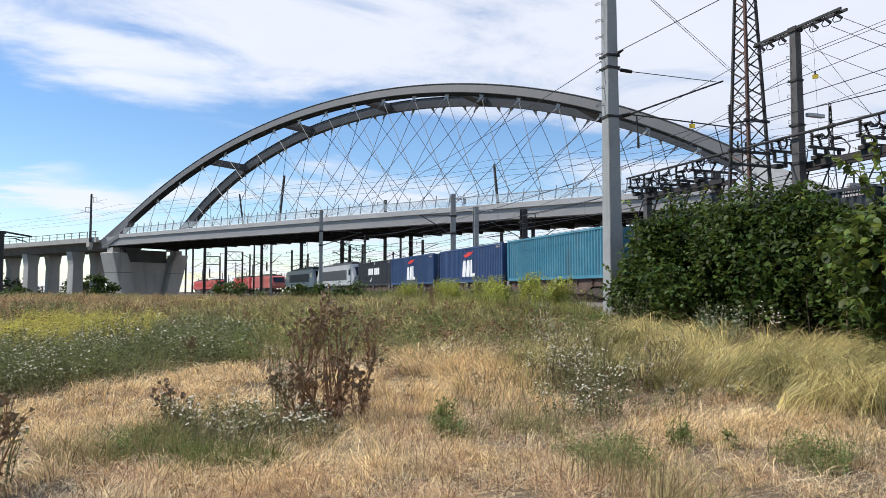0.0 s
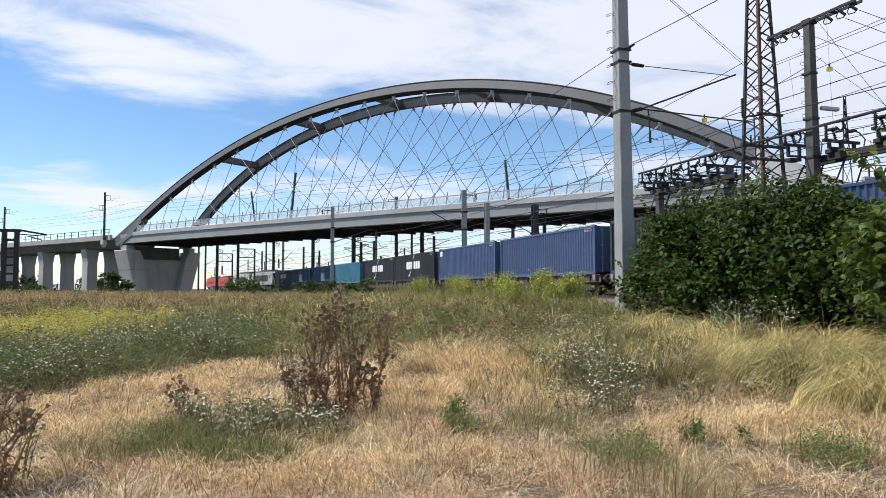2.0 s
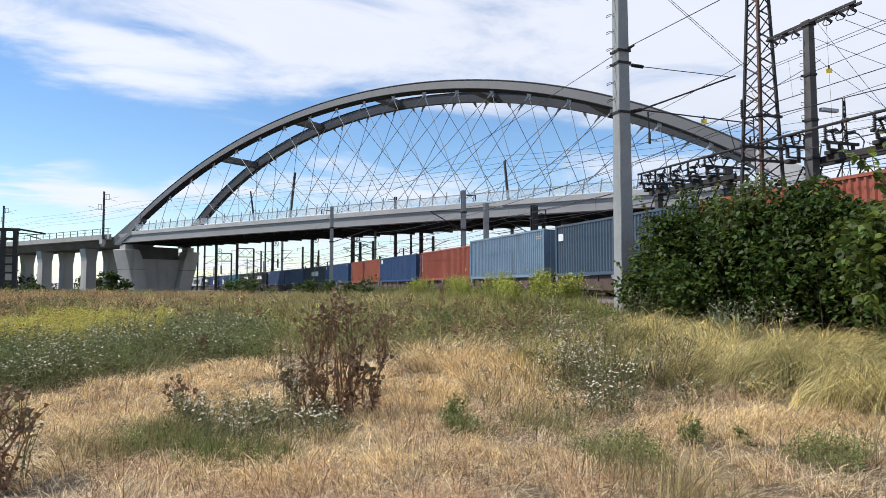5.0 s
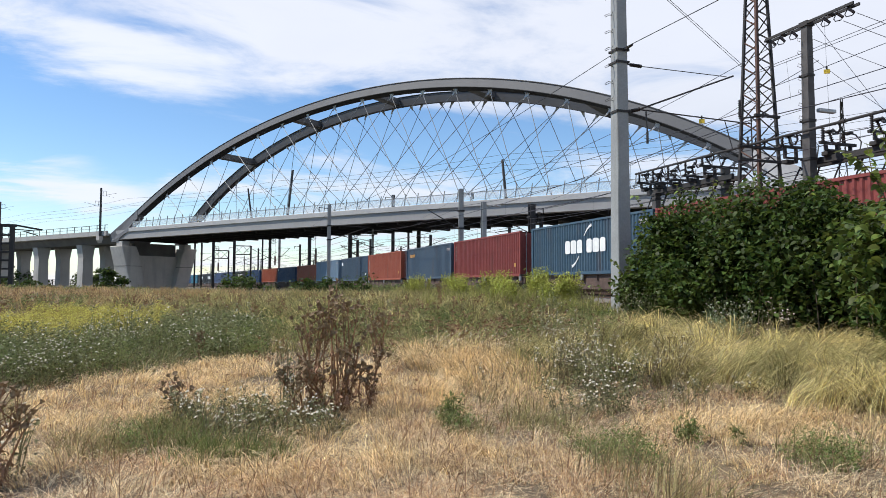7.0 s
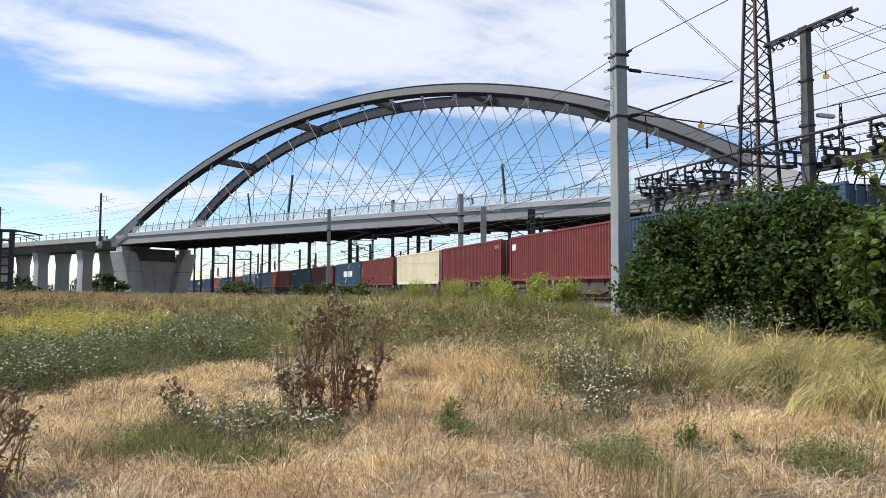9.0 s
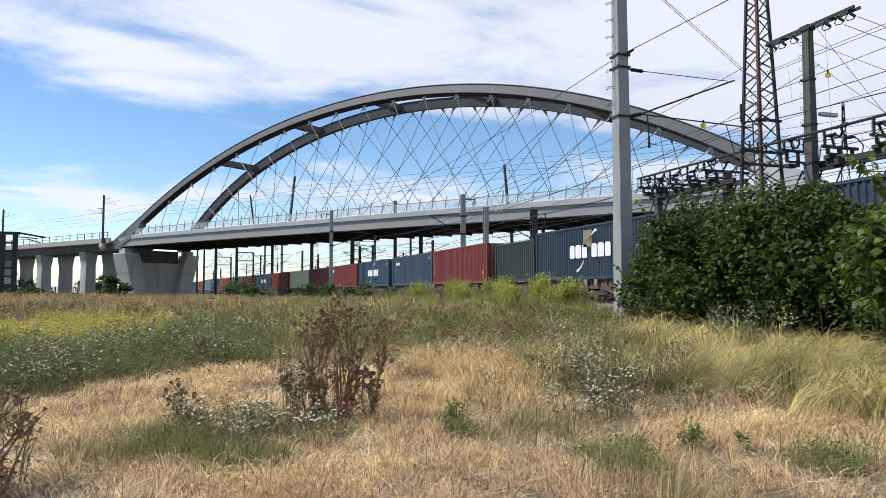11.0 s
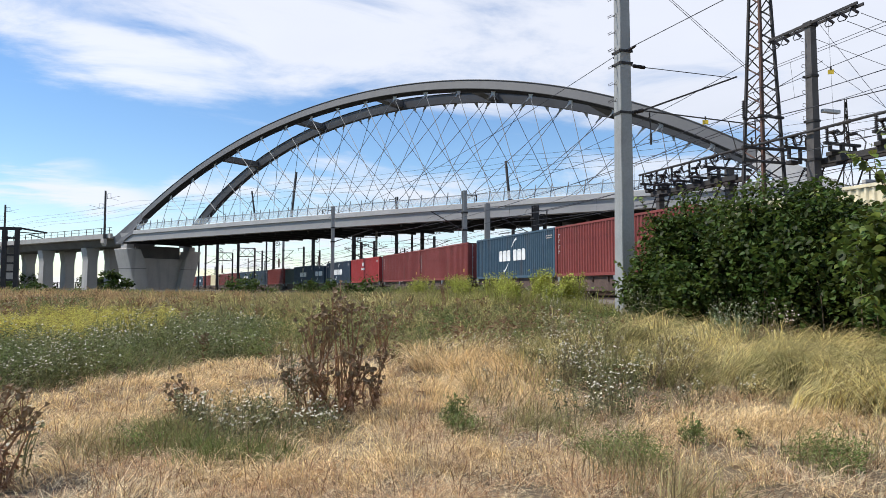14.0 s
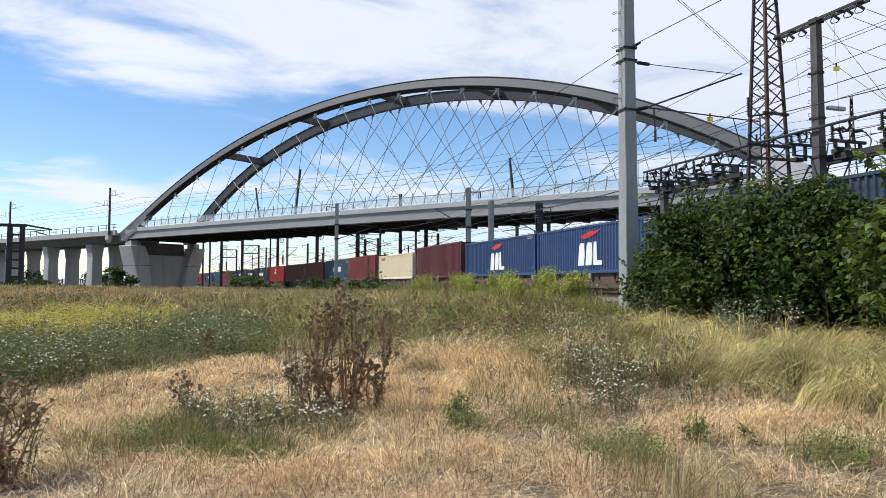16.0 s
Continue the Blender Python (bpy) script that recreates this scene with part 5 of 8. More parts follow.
def t_mast():
    t = empty("switch_mast", pose(23.8, 21.85, 0), "grey-brown steel mast with a broad insulated crossarm", "mast")
    bm = bmesh.new()
    bar(bm, (0, 0, 0.6), (0, 0, 12.5), 0.225, 4, 0.15, square=True)
    part("shaft", bm, T_MAST, t)
    bm = bmesh.new()
    for x in (-0.16, 0.16):
        box(bm, x - 0.035, x + 0.035, -2.35, 2.05, 12.53, 12.64)
    box(bm, -0.21, 0.21, -0.22, 0.2, 12.48, 12.68)
    for y in (-2.1, -1.2, 1.2, 2.1):
        box(bm, -0.16, 0.16, y - 0.05, y + 0.05, 12.52, 12.6)
    part("crossarm", bm, DARK_STEEL, t)
    for z in (8.5, 6.9, 10.4):
        bm = bmesh.new()
        k = 0.225 - 0.075 * z / 12.5 + 0.02
        box(bm, -k, k, -k - 0.02, -k + 0.005, z - 0.05, z + 0.05)
        box(bm, -k - 0.08, k + 0.08, k - 0.005, k + 0.02, z - 0.05, z + 0.05)
        box(bm, -k - 0.02, -k + 0.005, -k, k, z - 0.05, z + 0.05)
        part("clamp_band", bm, DARK_STEEL, t)
    for y in (1.85, 1.35, 0.7, -0.9, -1.5, -2.0):
        bm = bmesh.new()
        insulator(bm, (-0.05, y, 12.50), (-0.26, y - 0.46, 12.14), 0.06, 7)
        part("strain_insulator", bm, INSULATOR, t)
        bm = bmesh.new()
        tube(bm, [(0.0, y + 0.05, 12.5), (-0.12, y + 0.08, 12.28), (-0.2, y - 0.06, 12.12), (-0.26, y - 0.36, 12.06), (-0.26, y - 0.48, 12.14)], 0.022, 5)
        part("jumper_loop", bm, CABLE, t)
    bm = bmesh.new()
    box(bm, 0.25, 1.15, -0.35, -0.15, 8.85, 9.0, 0.02)
    part("lamp_head", bm, GUSSET_PAINT, t)
    for z in np.arange(8.7, 12.0, 0.55):
        bm = bmesh.new()
        tube(bm, [(-0.2, 0.12, z), (-0.34, 0.14, z + 0.02), (-0.38, 0.14, z - 0.1), (-0.24, 0.12, z - 0.14)], 0.012, 4)
        part("climbing_peg", bm, DARK_STEEL, t)


t_mast()


def switch_gantry(y0, y1, zb, posts, units, seed=3):
    """Beams along the track carry side frames with disconnectors: units are (y, height of the arm, length of the arm)."""
    g = empty("switch_gantry", pose(23.48, 0, 0), "dark steel switchgear gantry with insulators and looping jumpers", "switchgear", "switch gantries")
    rnd = random.Random(seed)
    for x, y, top in posts:
        bm = bmesh.new()
        box(bm, x - 0.17, x + 0.17, y - 0.16, y + 0.16, 0.6, top)
        part("post", bm, T_MAST, g)
        bm = bmesh.new()
        for z in (zb - 0.45, zb - 0.2):
            box(bm, x - 0.21, x + 0.21, y - 0.2, y + 0.2, z - 0.05, z + 0.05)
        part("clamp_band", bm, DARK_STEEL, g)
    for dx, hh in ((0.75, 0.13), (1.45, 0.12)):
        bm = bmesh.new()
        box(bm, dx - 0.09, dx + 0.09, y0, y1, zb - hh, zb + hh, 0.01)
        part("beam", bm, DARK_STEEL, g)
    for k, (y, za, reach) in enumerate(units):
        # side frame: upper and lower arm, an end plate and two risers
        bm = bmesh.new()
        box(bm, -0.18, reach, y - 0.06, y + 0.06, za - 0.05, za + 0.065, 0.01)
        part("upper_arm", bm, DARK_STEEL, g)
        low = min(za - 0.27, zb + 0.3)
        bm = bmesh.new()
        box(bm, 0.12, min(reach, 1.9), y - 0.05, y + 0.05, low - 0.04, low + 0.04, 0.01)
        part("lower_arm", bm, DARK_STEEL, g)
        for x in (0.14, 0.75, 1.45):
            bm = bmesh.new()
            box(bm, x - 0.05, x + 0.05, y - 0.06, y + 0.06, (low if x < 0.2 else zb + 0.12) - 0.03, za - 0.05)
            part("riser", bm, DARK_STEEL, g)
        bm = bmesh.new()
        insulator(bm, (0, y, za + 0.06), (0, y, 7.99), 0.085, max(4, int((8.0 - za) / 0.07)))
        part("standing_insulator", bm, INSULATOR, g)
        # two leaning insulators that carry the switch blade
        for x, lean in ((0.62, -0.22), (1.25, 0.16)):
            bm = bmesh.new()
            insulator(bm, (x, y + 0.1, za + 0.06), (x + lean, y + rnd.uniform(-0.05, 0.3), za + 0.46), 0.075, 5)
            part("leaning_insulator", bm, INSULATOR, g)
            bm = bmesh.new()
            box(bm, x + lean - 0.16, x + lean + 0.15, y - 0.1, y + 0.22, za + 0.45, za + 0.54, 0.02)
            part("contact_head", bm, DARK_STEEL, g)
        r = rnd.uniform(-0.1, 0.12)
        bm = bmesh.new()
        tube(bm, [(0.02, y - 0.75, 8.0), (0.1, y - 0.72, 7.86 + r), (0.22, y - 0.5, 7.72 + r), (0.34, y - 0.2, 7.78 + r), (0.42, y, za + 0.5)], 0.042, 6)
        part("jumper", bm, CABLE, g)
        bm = bmesh.new()
        tube(bm, [(0.42, y, za + 0.5), (0.6, y + 0.05, za + 0.66 + r), (0.85, y + 0.1, za + 0.5), (1.1, y + 0.1, za + 0.62), (1.4, y + 0.12, za + 0.5)], 0.04, 6)
        part("switch_blade", bm, CABLE, g)
        bm = bmesh.new()
        tube(bm, [(1.4, y, za + 0.5), (1.65, y - 0.1, za + 0.42), (1.72, y - 0.3, za + 0.1), (1.5, y - 0.35, zb + 0.1)], 0.03, 5)
        part("jumper", bm, CABLE, g)
        bm = bmesh.new()
        box(bm, 0.5, 0.95, y + 0.25, y + 0.55, zb + 0.125, zb + 0.3, 0.02)
        part("drive_box", bm, DARK_STEEL, g)
        # rods and cable ends under the beam
        for x, o in ((0.75, 0.25), (1.45, 0.55)):
            sway = rnd.uniform(0.1, 0.28)
            bm = bmesh.new()
            insulator(bm, (x, y - o, zb - 0.1), (x - sway * 0.6, y - o + sway * 0.6, zb - 0.5), 0.06, 4)
            bar(bm, (x - sway * 0.6, y - o + sway * 0.6, zb - 0.5), (x - sway * 1.4, y - o + sway * 1.4, zb - 1.15), 0.035, 5)
            part("hanging_cable_end", bm, INSULATOR, g)
    return g


switch_gantry(26.7, 33.4, 6.95, ((0.72, 32.6, 6.85), (1.42, 27.95, 7.55)), ((33.15, 7.47, 1.7), (31.9, 7.32, 1.7), (30.6, 7.3, 1.8), (29.2, 7.28, 1.8), (27.95, 7.6, 2.8)), 3)
switch_gantry(15.4, 22.6, 6.85, ((0.95, 22.5, 6.75), (0.95, 15.8, 6.75)), ((22.95, 7.62, 1.7), (20.9, 7.38, 1.75), (18.75, 7.38, 1.75), (16.6, 7.38, 1.75)), 8)


def busbar():
    """One thick tube over both gantries, in three lengths joined by bent clamps."""
    b = empty("busbar", pose(23.48, 0, 0), "thick grey-brown tubular busbar carried on standing insulators", "busbar")
    for y0, y1, z0, z1 in ((33.5, 27.3, 8.03, 8.04), (27.25, 20.0, 8.05, 8.04), (19.95, 14.0, 8.04, 8.05)):
        bm = bmesh.new()
        bar(bm, (0, y0, z0), (0, y1, z1), 0.06, 8)
        part("tube_length", bm, DARK_STEEL, b)
    for y in (27.28, 19.98):
        bm = bmesh.new()
        bar(bm, (0, y + 0.14, 8.04), (0, y - 0.14, 8.045), 0.085, 8)
        part("clamp", bm, DARK_STEEL, b)


busbar()


def overhead_line(off, stations, z_mess=8.35, z_con=6.65, sag=0.75, label="copper contact and messenger wires over a yard track"):
    """Messenger and contact wire with droppers, along the line at an offset."""
    ln = empty("overhead_line", pose(0, 0, 0), label, "overhead wires", "overhead lines")

    def run(name, pts, r):
        bm = bmesh.new()
        tube(bm, pts, r, 4)
        part(name, bm, CABLE, ln)

    mess, con = [], []
    for a, b in zip(stations, stations[1:]):
        for k in range(8):
            u = k / 8
            s = a + (b - a) * u
            x, y, _ = line_at(s, off)
            mess.append((x, y, z_mess - 4 * sag * u * (1 - u)))
            con.append((x, y, z_con))
            if a > -60 and b < 150 and k % 2 == 1:
                run("dropper", [con[-1], mess[-1]], 0.008)
    run("messenger_wire", mess, 0.018)
    run("contact_wire", con, 0.016)


overhead_line(0.2, [-120, -36, 22.6, 84, 138, 198, 260])
overhead_line(4.6, [-120, -30, 28, 62.7, 98.6, 155, 215])
overhead_line(9.2, [-120, -40, 15, 65, 118, 175, 235])
overhead_line(13.8, [-120, -25, 30, 80, 130, 190, 240])


def feeder(pts, r=0.015, name="feeder_wire", words="thin dark feeder wire strung between masts", sag=0.0):
    bm = bmesh.new()
    out = []
    for a, b in zip(pts, pts[1:]):
        a, b = Vector(a), Vector(b)
        for k in range(6):
            u = k / 6
            out.append(a.lerp(b, u) - Vector((0, 0, 4 * sag * u * (1 - u))))
    out.append(Vector(pts[-1]))
    tube(bm, out, r, 4)
    return tagged(part(name, bm, CABLE), words, "wire", "feeder wires")


feeder([(15.1, -40, 10.6), (15.1, 22.3, 10.66)], 0.016, sag=0.5)
feeder([(15.1, 22.85, 10.66), (15.1, 84, 10.6), (15.1, 138, 10.6), (14, 200, 10.6)], 0.016, sag=0.9)
feeder([(24.1, 25.0, 9.3), (24.1, 62.7, 9.4), (24.0, 98.6, 9.4)], 0.016, sag=0.6)
feeder([(23.6, 23.2, 12.2), (24.0, 62.7, 10.6), (30, 109, 11.5)], 0.016, sag=0.8)
feeder([(24.6, 22.0, 11.2), (32.0, 65.4, 9.8), (46, 100, 11)], 0.016, sag=0.8)
feeder([(27.0, 26.0, 9.2), (33, 65.4, 9.6)], 0.016, sag=0.5)
# wires past the tower and the switch mast, placed to fit the camera's view
feeder([(24.8, 10.0, 10.08), (24.8, 33.6, 10.16), (24.1, 62.7, 10.3)], 0.018, sag=0.05)
for a, b, r in (((23.8, 19.5, 12.2), (23.8, 12.0, 6.9), 0.012), ((23.8, 20.1, 12.1), (23.8, 12.0, 6.5), 0.012), ((24.6, 25.4, 11.75), (24.6, 6.0, 12.15), 0.012), ((24.6, 25.4, 11.65), (24.6, 6.0, 11.9), 0.012), ((23.8, 21.6, 11.9), (23.8, 14.0, 6.9), 0.010),
                ((23.6, 21.3, 12.5), (23.6, 17.6, 7.0), 0.010), ((24.9, 25.0, 10.84), (24.9, 8.0, 11.6), 0.014), ((25.2, 25.3, 9.46), (25.2, 8.0, 9.95), 0.012), ((23.8, 21.7, 11.2), (23.8, 17.5, 7.3), 0.009), ((23.6, 20.8, 12.4), (23.6, 20.65, 7.3), 0.007), ((24.6, 23.7, 11.7), (24.6, 23.5, 9.9), 0.007)):
    feeder([a, b], r, sag=0.06 if r > 0.008 else 0.0)
# two wires to the tower, free ends out of sight, fitted to the view
feeder([(3.2, 12.9, 12.4), (24.3, 25.9, 11.92)], 0.013)
feeder([(3.2, 12.5, 12.0), (24.3, 25.9, 12.07)], 0.013)
# wires of the line on the bridge and the viaduct
for w, z in ((4.0, 18.0), (4.0, 16.6), (8.5, 18.2), (8.5, 16.7)):
    feeder([BRIDGE_AT @ Vector((s, w, z + 0.02 * min(s + 10, 0))) for s in (-120, -49.2, -10.5, 30, 70, 110, 190)], 0.018, sag=0.5, words="thin catenary wire above the bridge deck")

YELLOW_SIGN = material("yellow_sign_enamel", (0.72, 0.50, 0.04), 0.5, other=(0.55, 0.38, 0.05), scale=8)


def hanging_tag(x, y, z):
    t = empty("warning_tag", pose(x, y, z, 0, 0, -40), "small yellow warning plate hung from a wire", "sign")
    bm = bmesh.new()
    box(bm, -0.11, 0.11, -0.012, 0.012, -0.20, -0.02, 0.005)
    part("plate", bm, YELLOW_SIGN, t)
    bm = bmesh.new()
    box(bm, -0.03, 0.03, -0.02, 0.02, -0.021, 0.12)
    part("clip", bm, DARK_STEEL, t)


hanging_tag(19.0, 22.6, 8.37)
hanging_tag(23.6, 20.74, 10.35)


def yard_fence():
    f = empty("yard_fence", BRIDGE_AT, "dark mesh fence standing behind the viaduct columns", "fence")
    post = None
    for s in np.arange(-84, -10, 2.6):
        m = Matrix.Translation((s, 10.5, 0.7))
        if post is None:
            bm = bmesh.new()
            box(bm, -0.05, 0.05, -0.05, 0.05, 0, 2.2)
            post = part("post", bm, DARK_STEEL, f)
            post.matrix_basis = m
            bm = bmesh.new()
            for z in (0.3, 1.2, 2.1):
                box(bm, 0.051, 2.549, -0.02, 0.02, z - 0.03, z + 0.03)
            for x in np.arange(0.2, 2.5, 0.2):
                box(bm, x - 0.012, x + 0.012, -0.012, 0.012, 0.1, 2.15)
            mesh = part("mesh_panel", bm, DARK_STEEL, f)
            mesh.matrix_basis = m
        else:
            share(post, f, m)
            share(mesh, f, m)


yard_fence()


def trackside_hut():
    h = empty("trackside_hut", pose(-40.0, 158.0, 0.8, 0, 0, 25), "plain grey rendered trackside hut with a flat roof", "hut")
    bm = bmesh.new()
    box(bm, -5, 5, -3, 3, 0, 4.2)
    part("wall", bm, CONCRETE, h)
    bm = bmesh.new()
    box(bm, -5.3, 5.3, -3.3, 3.3, 4.2, 4.5)
    part("roof", bm, CONCRETE_LIGHT, h)
    bm = bmesh.new()
    box(bm, -1.0, 0.2, -3.06, -3.0, 0.05, 2.1)
    part("door", bm, DARK_STEEL, h)


trackside_hut()


def power_pylon(x, y, top, base=1.0, half=3.2):
    """A slim far-off lattice pylon with three crossarms."""
    p = empty("power_pylon", pose(x, y, 0, 0, 0, 40), "thin distant lattice power pylon", "pylon")

    def w(z):
        return 0.25 + (half - 0.25) * ((top - z) / (top - base)) ** 1.3

    zs = np.linspace(base, top, 9)
    for sx, sy in ((-1, -1), (1, -1), (1, 1), (-1, 1)):
        bm = bmesh.new()
        tube(bm, [(sx * w(z), sy * w(z), z) for z in zs], 0.16, 4)
        part("leg", bm, DARK_STEEL, p)
    for a, b in zip(zs, zs[1:]):
        for q in ((-1, -1, 1, -1), (1, -1, 1, 1), (1, 1, -1, 1), (-1, 1, -1, -1)):
            bm = bmesh.new()
            bar(bm, (q[0] * w(a), q[1] * w(a), a), (q[2] * w(b), q[3] * w(b), b), 0.09, 4)
            part("lattice_bar", bm, DARK_STEEL, p)
    for z, l in ((top - 2.0, 4.0), (top - 6.0, 5.5), (top - 10.0, 4.5)):
        bm = bmesh.new()
        prism(bm, [(-l, z), (0, z - 0.5), (l, z), (0, z + 0.9)], 1, -0.2, 0.2)
        part("crossarm", bm, DARK_STEEL, p)


power_pylon(193.0, 164.5, 62.0)
# ---- field plants ----
def leaf_tone(name, base, other, trans=0.35, k=0.35):
    k *= 1.55
    return material(name, base, 0.6, other=other, scale=1.3, amount=0.9, per_island=k, trans=trans, spec=0.25)


STRAW = leaf_tone("dry_straw", (0.75, 0.56, 0.355), (0.44, 0.29, 0.175), 0.16, 0.38)
RUSSET = leaf_tone("russet_straw", (0.62, 0.37, 0.20), (0.40, 0.23, 0.125), 0.15, 0.38)
STRAW_PALE = leaf_tone("pale_dry_grass", (0.90, 0.69, 0.405), (0.62, 0.44, 0.225), 0.18, 0.34)
# highlights on the straw are put into this pale colour
STRAW_HIGHLIGHT = leaf_tone("bleached_straw", (0.92, 0.79, 0.52), (0.80, 0.65, 0.40), 0.15, 0.15)
OLIVE = leaf_tone("olive_grass", (0.225, 0.205, 0.088), (0.36, 0.275, 0.135), 0.35, 0.4)
TALL_OLIVE = leaf_tone("tall_olive_grass", (0.385, 0.325, 0.145), (0.225, 0.21, 0.085), 0.4, 0.4)
TALL_PALE = leaf_tone("tall_pale_grass", (0.80, 0.64, 0.31), (0.48, 0.40, 0.16), 0.28, 0.45)
RUSTY = leaf_tone("rust_brown_grass", (0.44, 0.27, 0.14), (0.52, 0.37, 0.19), 0.3, 0.35)
GREEN = leaf_tone("green_grass", (0.145, 0.18, 0.055), (0.21, 0.215, 0.075), 0.4, 0.4)
WEED = leaf_tone("grey_green_weed", (0.165, 0.19, 0.075), (0.27, 0.25, 0.11), 0.3, 0.4)
FRESH = leaf_tone("fresh_green_weed", (0.20, 0.255, 0.07), (0.13, 0.18, 0.055), 0.4, 0.4)
MUSTARD = leaf_tone("yellow_flowering_weed", (0.56, 0.475, 0.12), (0.40, 0.355, 0.105), 0.35, 0.35)
FLOWER = material("white_daisy_petal", (0.70, 0.65, 0.52), 0.7, per_island=0.15, trans=0.2)
GOLDEN = leaf_tone("yellow_green_shoots", (0.34, 0.335, 0.085), (0.23, 0.245, 0.065), 0.4, 0.35)
DOCK = material("dead_brown_thistle", (0.20, 0.102, 0.052), 0.85, other=(0.29, 0.17, 0.09), scale=5, amount=0.8, per_island=0.35)
DOCK_PALE = material("pale_dead_thistle_leaf", (0.44, 0.265, 0.165), 0.85, other=(0.23, 0.13, 0.078), scale=4, amount=0.8, per_island=0.35, trans=0.15)
THISTLE_HEAD = material("brown_seed_head", (0.13, 0.08, 0.045), 0.9, other=(0.36, 0.27, 0.15), scale=30)

RNG = np.random.default_rng(5)


def patch_noise(x, y, f, z):
    return np.array([noise.noise(Vector((a * f, b * f, z))) for a, b in zip(x, y)])


def field_points(n, rmin, rmax, spread=(-32, 66)):
    """Places in the field before the track, thicker towards the camera to fit its view. Bearings are degrees right of
    +y.
    """
    u = RNG.random(n)
    r = rmin * (rmax / rmin) ** u
    a = np.radians(RNG.uniform(spread[0], spread[1], n))
    x, y = r * np.sin(a), r * np.cos(a)
    keep = x < 17.4
    return x[keep], y[keep]


def height_at(x, y):
    return np.array([ground_z(a, b) for a, b in zip(x, y)])


def strip_sheet(name, rows, segs, mt, label, category):
    """Join tapered strips, each of segs quads that end in a point, into one mesh."""
    n, m = rows.shape[0], 2 * segs + 1
    V = rows.reshape(-1, 3)
    base = (np.arange(n) * m)[:, None]
    quads = np.concatenate([base + np.array([2 * k, 2 * k + 1, 2 * k + 3, 2 * k + 2])[None] for k in range(segs - 1)], 1).reshape(-1, 4)
    tris = (base + np.array([2 * segs - 2, 2 * segs - 1, 2 * segs])[None])
    me = bpy.data.meshes.new(name)
    me.vertices.add(len(V))
    me.vertices.foreach_set("co", V.astype(np.float32).ravel())
    loops = np.concatenate([quads.ravel(), tris.ravel()])
    sizes = np.concatenate([np.full(len(quads), 4), np.full(len(tris), 3)])
    starts = np.concatenate([[0], np.cumsum(sizes)[:-1]])
    me.loops.add(len(loops))
    me.loops.foreach_set("vertex_index", loops.astype(np.int32))
    me.polygons.add(len(sizes))
    me.polygons.foreach_set("loop_start", starts.astype(np.int32))
    me.update(calc_edges=True)
    me.materials.append(mt)
    return tagged(new(name, me), label, category, kind="stuff")


def blades(name, x, y, height, width, lean, mt, label, wind=(0.8, -0.35), category="grass", segs=3, curl=1.0, ragged=1.0, loose=0.6):
    """One sheet of separate grass blades, each a bent strip that narrows to its tip. Neighbours share height and lean, as tussocks do."""
    n = len(x)
    z = height_at(x, y) - 0.02
    tuft = patch_noise(x, y, 1.1, 11.0) + 0.7 * patch_noise(x, y, 3.2, 13.0)
    swirl = 2.6 * patch_noise(x, y, 0.7, 17.0) + 1.6 * patch_noise(x, y, 2.4, 19.0)
    h = height * RNG.uniform(0.45, 1.3, n) * np.clip(1 + 0.95 * ragged * tuft, 0.25, 2.0)
    a = RNG.uniform(0, 2 * np.pi, n)
    l = lean * RNG.uniform(0.2, 1.4, n) * h
    ws = math.hypot(*wind)
    wa = math.atan2(wind[1], wind[0]) + swirl
    dx, dy = np.cos(a) * l * loose + np.cos(wa) * ws * l * (1.4 - loose), np.sin(a) * l * loose + np.sin(wa) * ws * l * (1.4 - loose)
    dist = np.hypot(x, y)
    w = width * RNG.uniform(0.6, 1.3, n) * np.clip(dist / 11.0, 0.7, 2.4)
    face = RNG.uniform(0, np.pi, n)
    wx, wy = np.cos(face) * w / 2, np.sin(face) * w / 2
    verts = []
    for k in range(segs + 1):
        u = k / segs
        cx, cy = x + dx * u ** 1.8 * curl, y + dy * u ** 1.8 * curl
        cz = z + h * (u - 0.35 * lean * u ** 2.5)
        t = (1 - u) ** 0.7
        if k < segs:
            verts.append(np.stack([cx - wx * t, cy - wy * t, cz], 1))
            verts.append(np.stack([cx + wx * t, cy + wy * t, cz], 1))
        else:
            verts.append(np.stack([cx, cy, cz], 1))
    return strip_sheet(name, np.stack(verts, 1), segs, mt, label, category)


def near_any(x, y, spots):
    """How much each place belongs to the given patches (x, y, half width, half depth)."""
    out = np.zeros(len(x))
    for cx, cy, a, b in spots:
        out = np.maximum(out, 1 - np.sqrt(((x - cx) / a) ** 2 + ((y - cy) / b) ** 2))
    return np.clip(out, 0, 1)


# patches of the meadow: x, y, half width, half depth
WEEDY = [(-2.6, 13.2, 1.0, 2.0), (-2.1, 14.8, 1.3, 2.2), (-0.65, 15.8, 1.3, 3.0), (0.45, 16.8, 1.2, 2.8), (-4.4, 14.8, 1.6, 2.4), (0.1, 19.5, 1.2, 2.4), (0.9, 17.6, 0.8, 2.4)]
DAISY = [(0.55, 7.8, 0.7, 0.7), (5.0, 8.0, 0.7, 1.0), (5.6, 9.6, 0.8, 1.2), (-3.0, 13.0, 1.2, 1.2), (9.8, 12.6, 1.2, 0.9)]
YELLOWISH = [(-2.9, 20.5, 1.5, 3.0), (-4.1, 21.2, 1.1, 2.2), (-1.6, 21.8, 0.9, 2.2)]
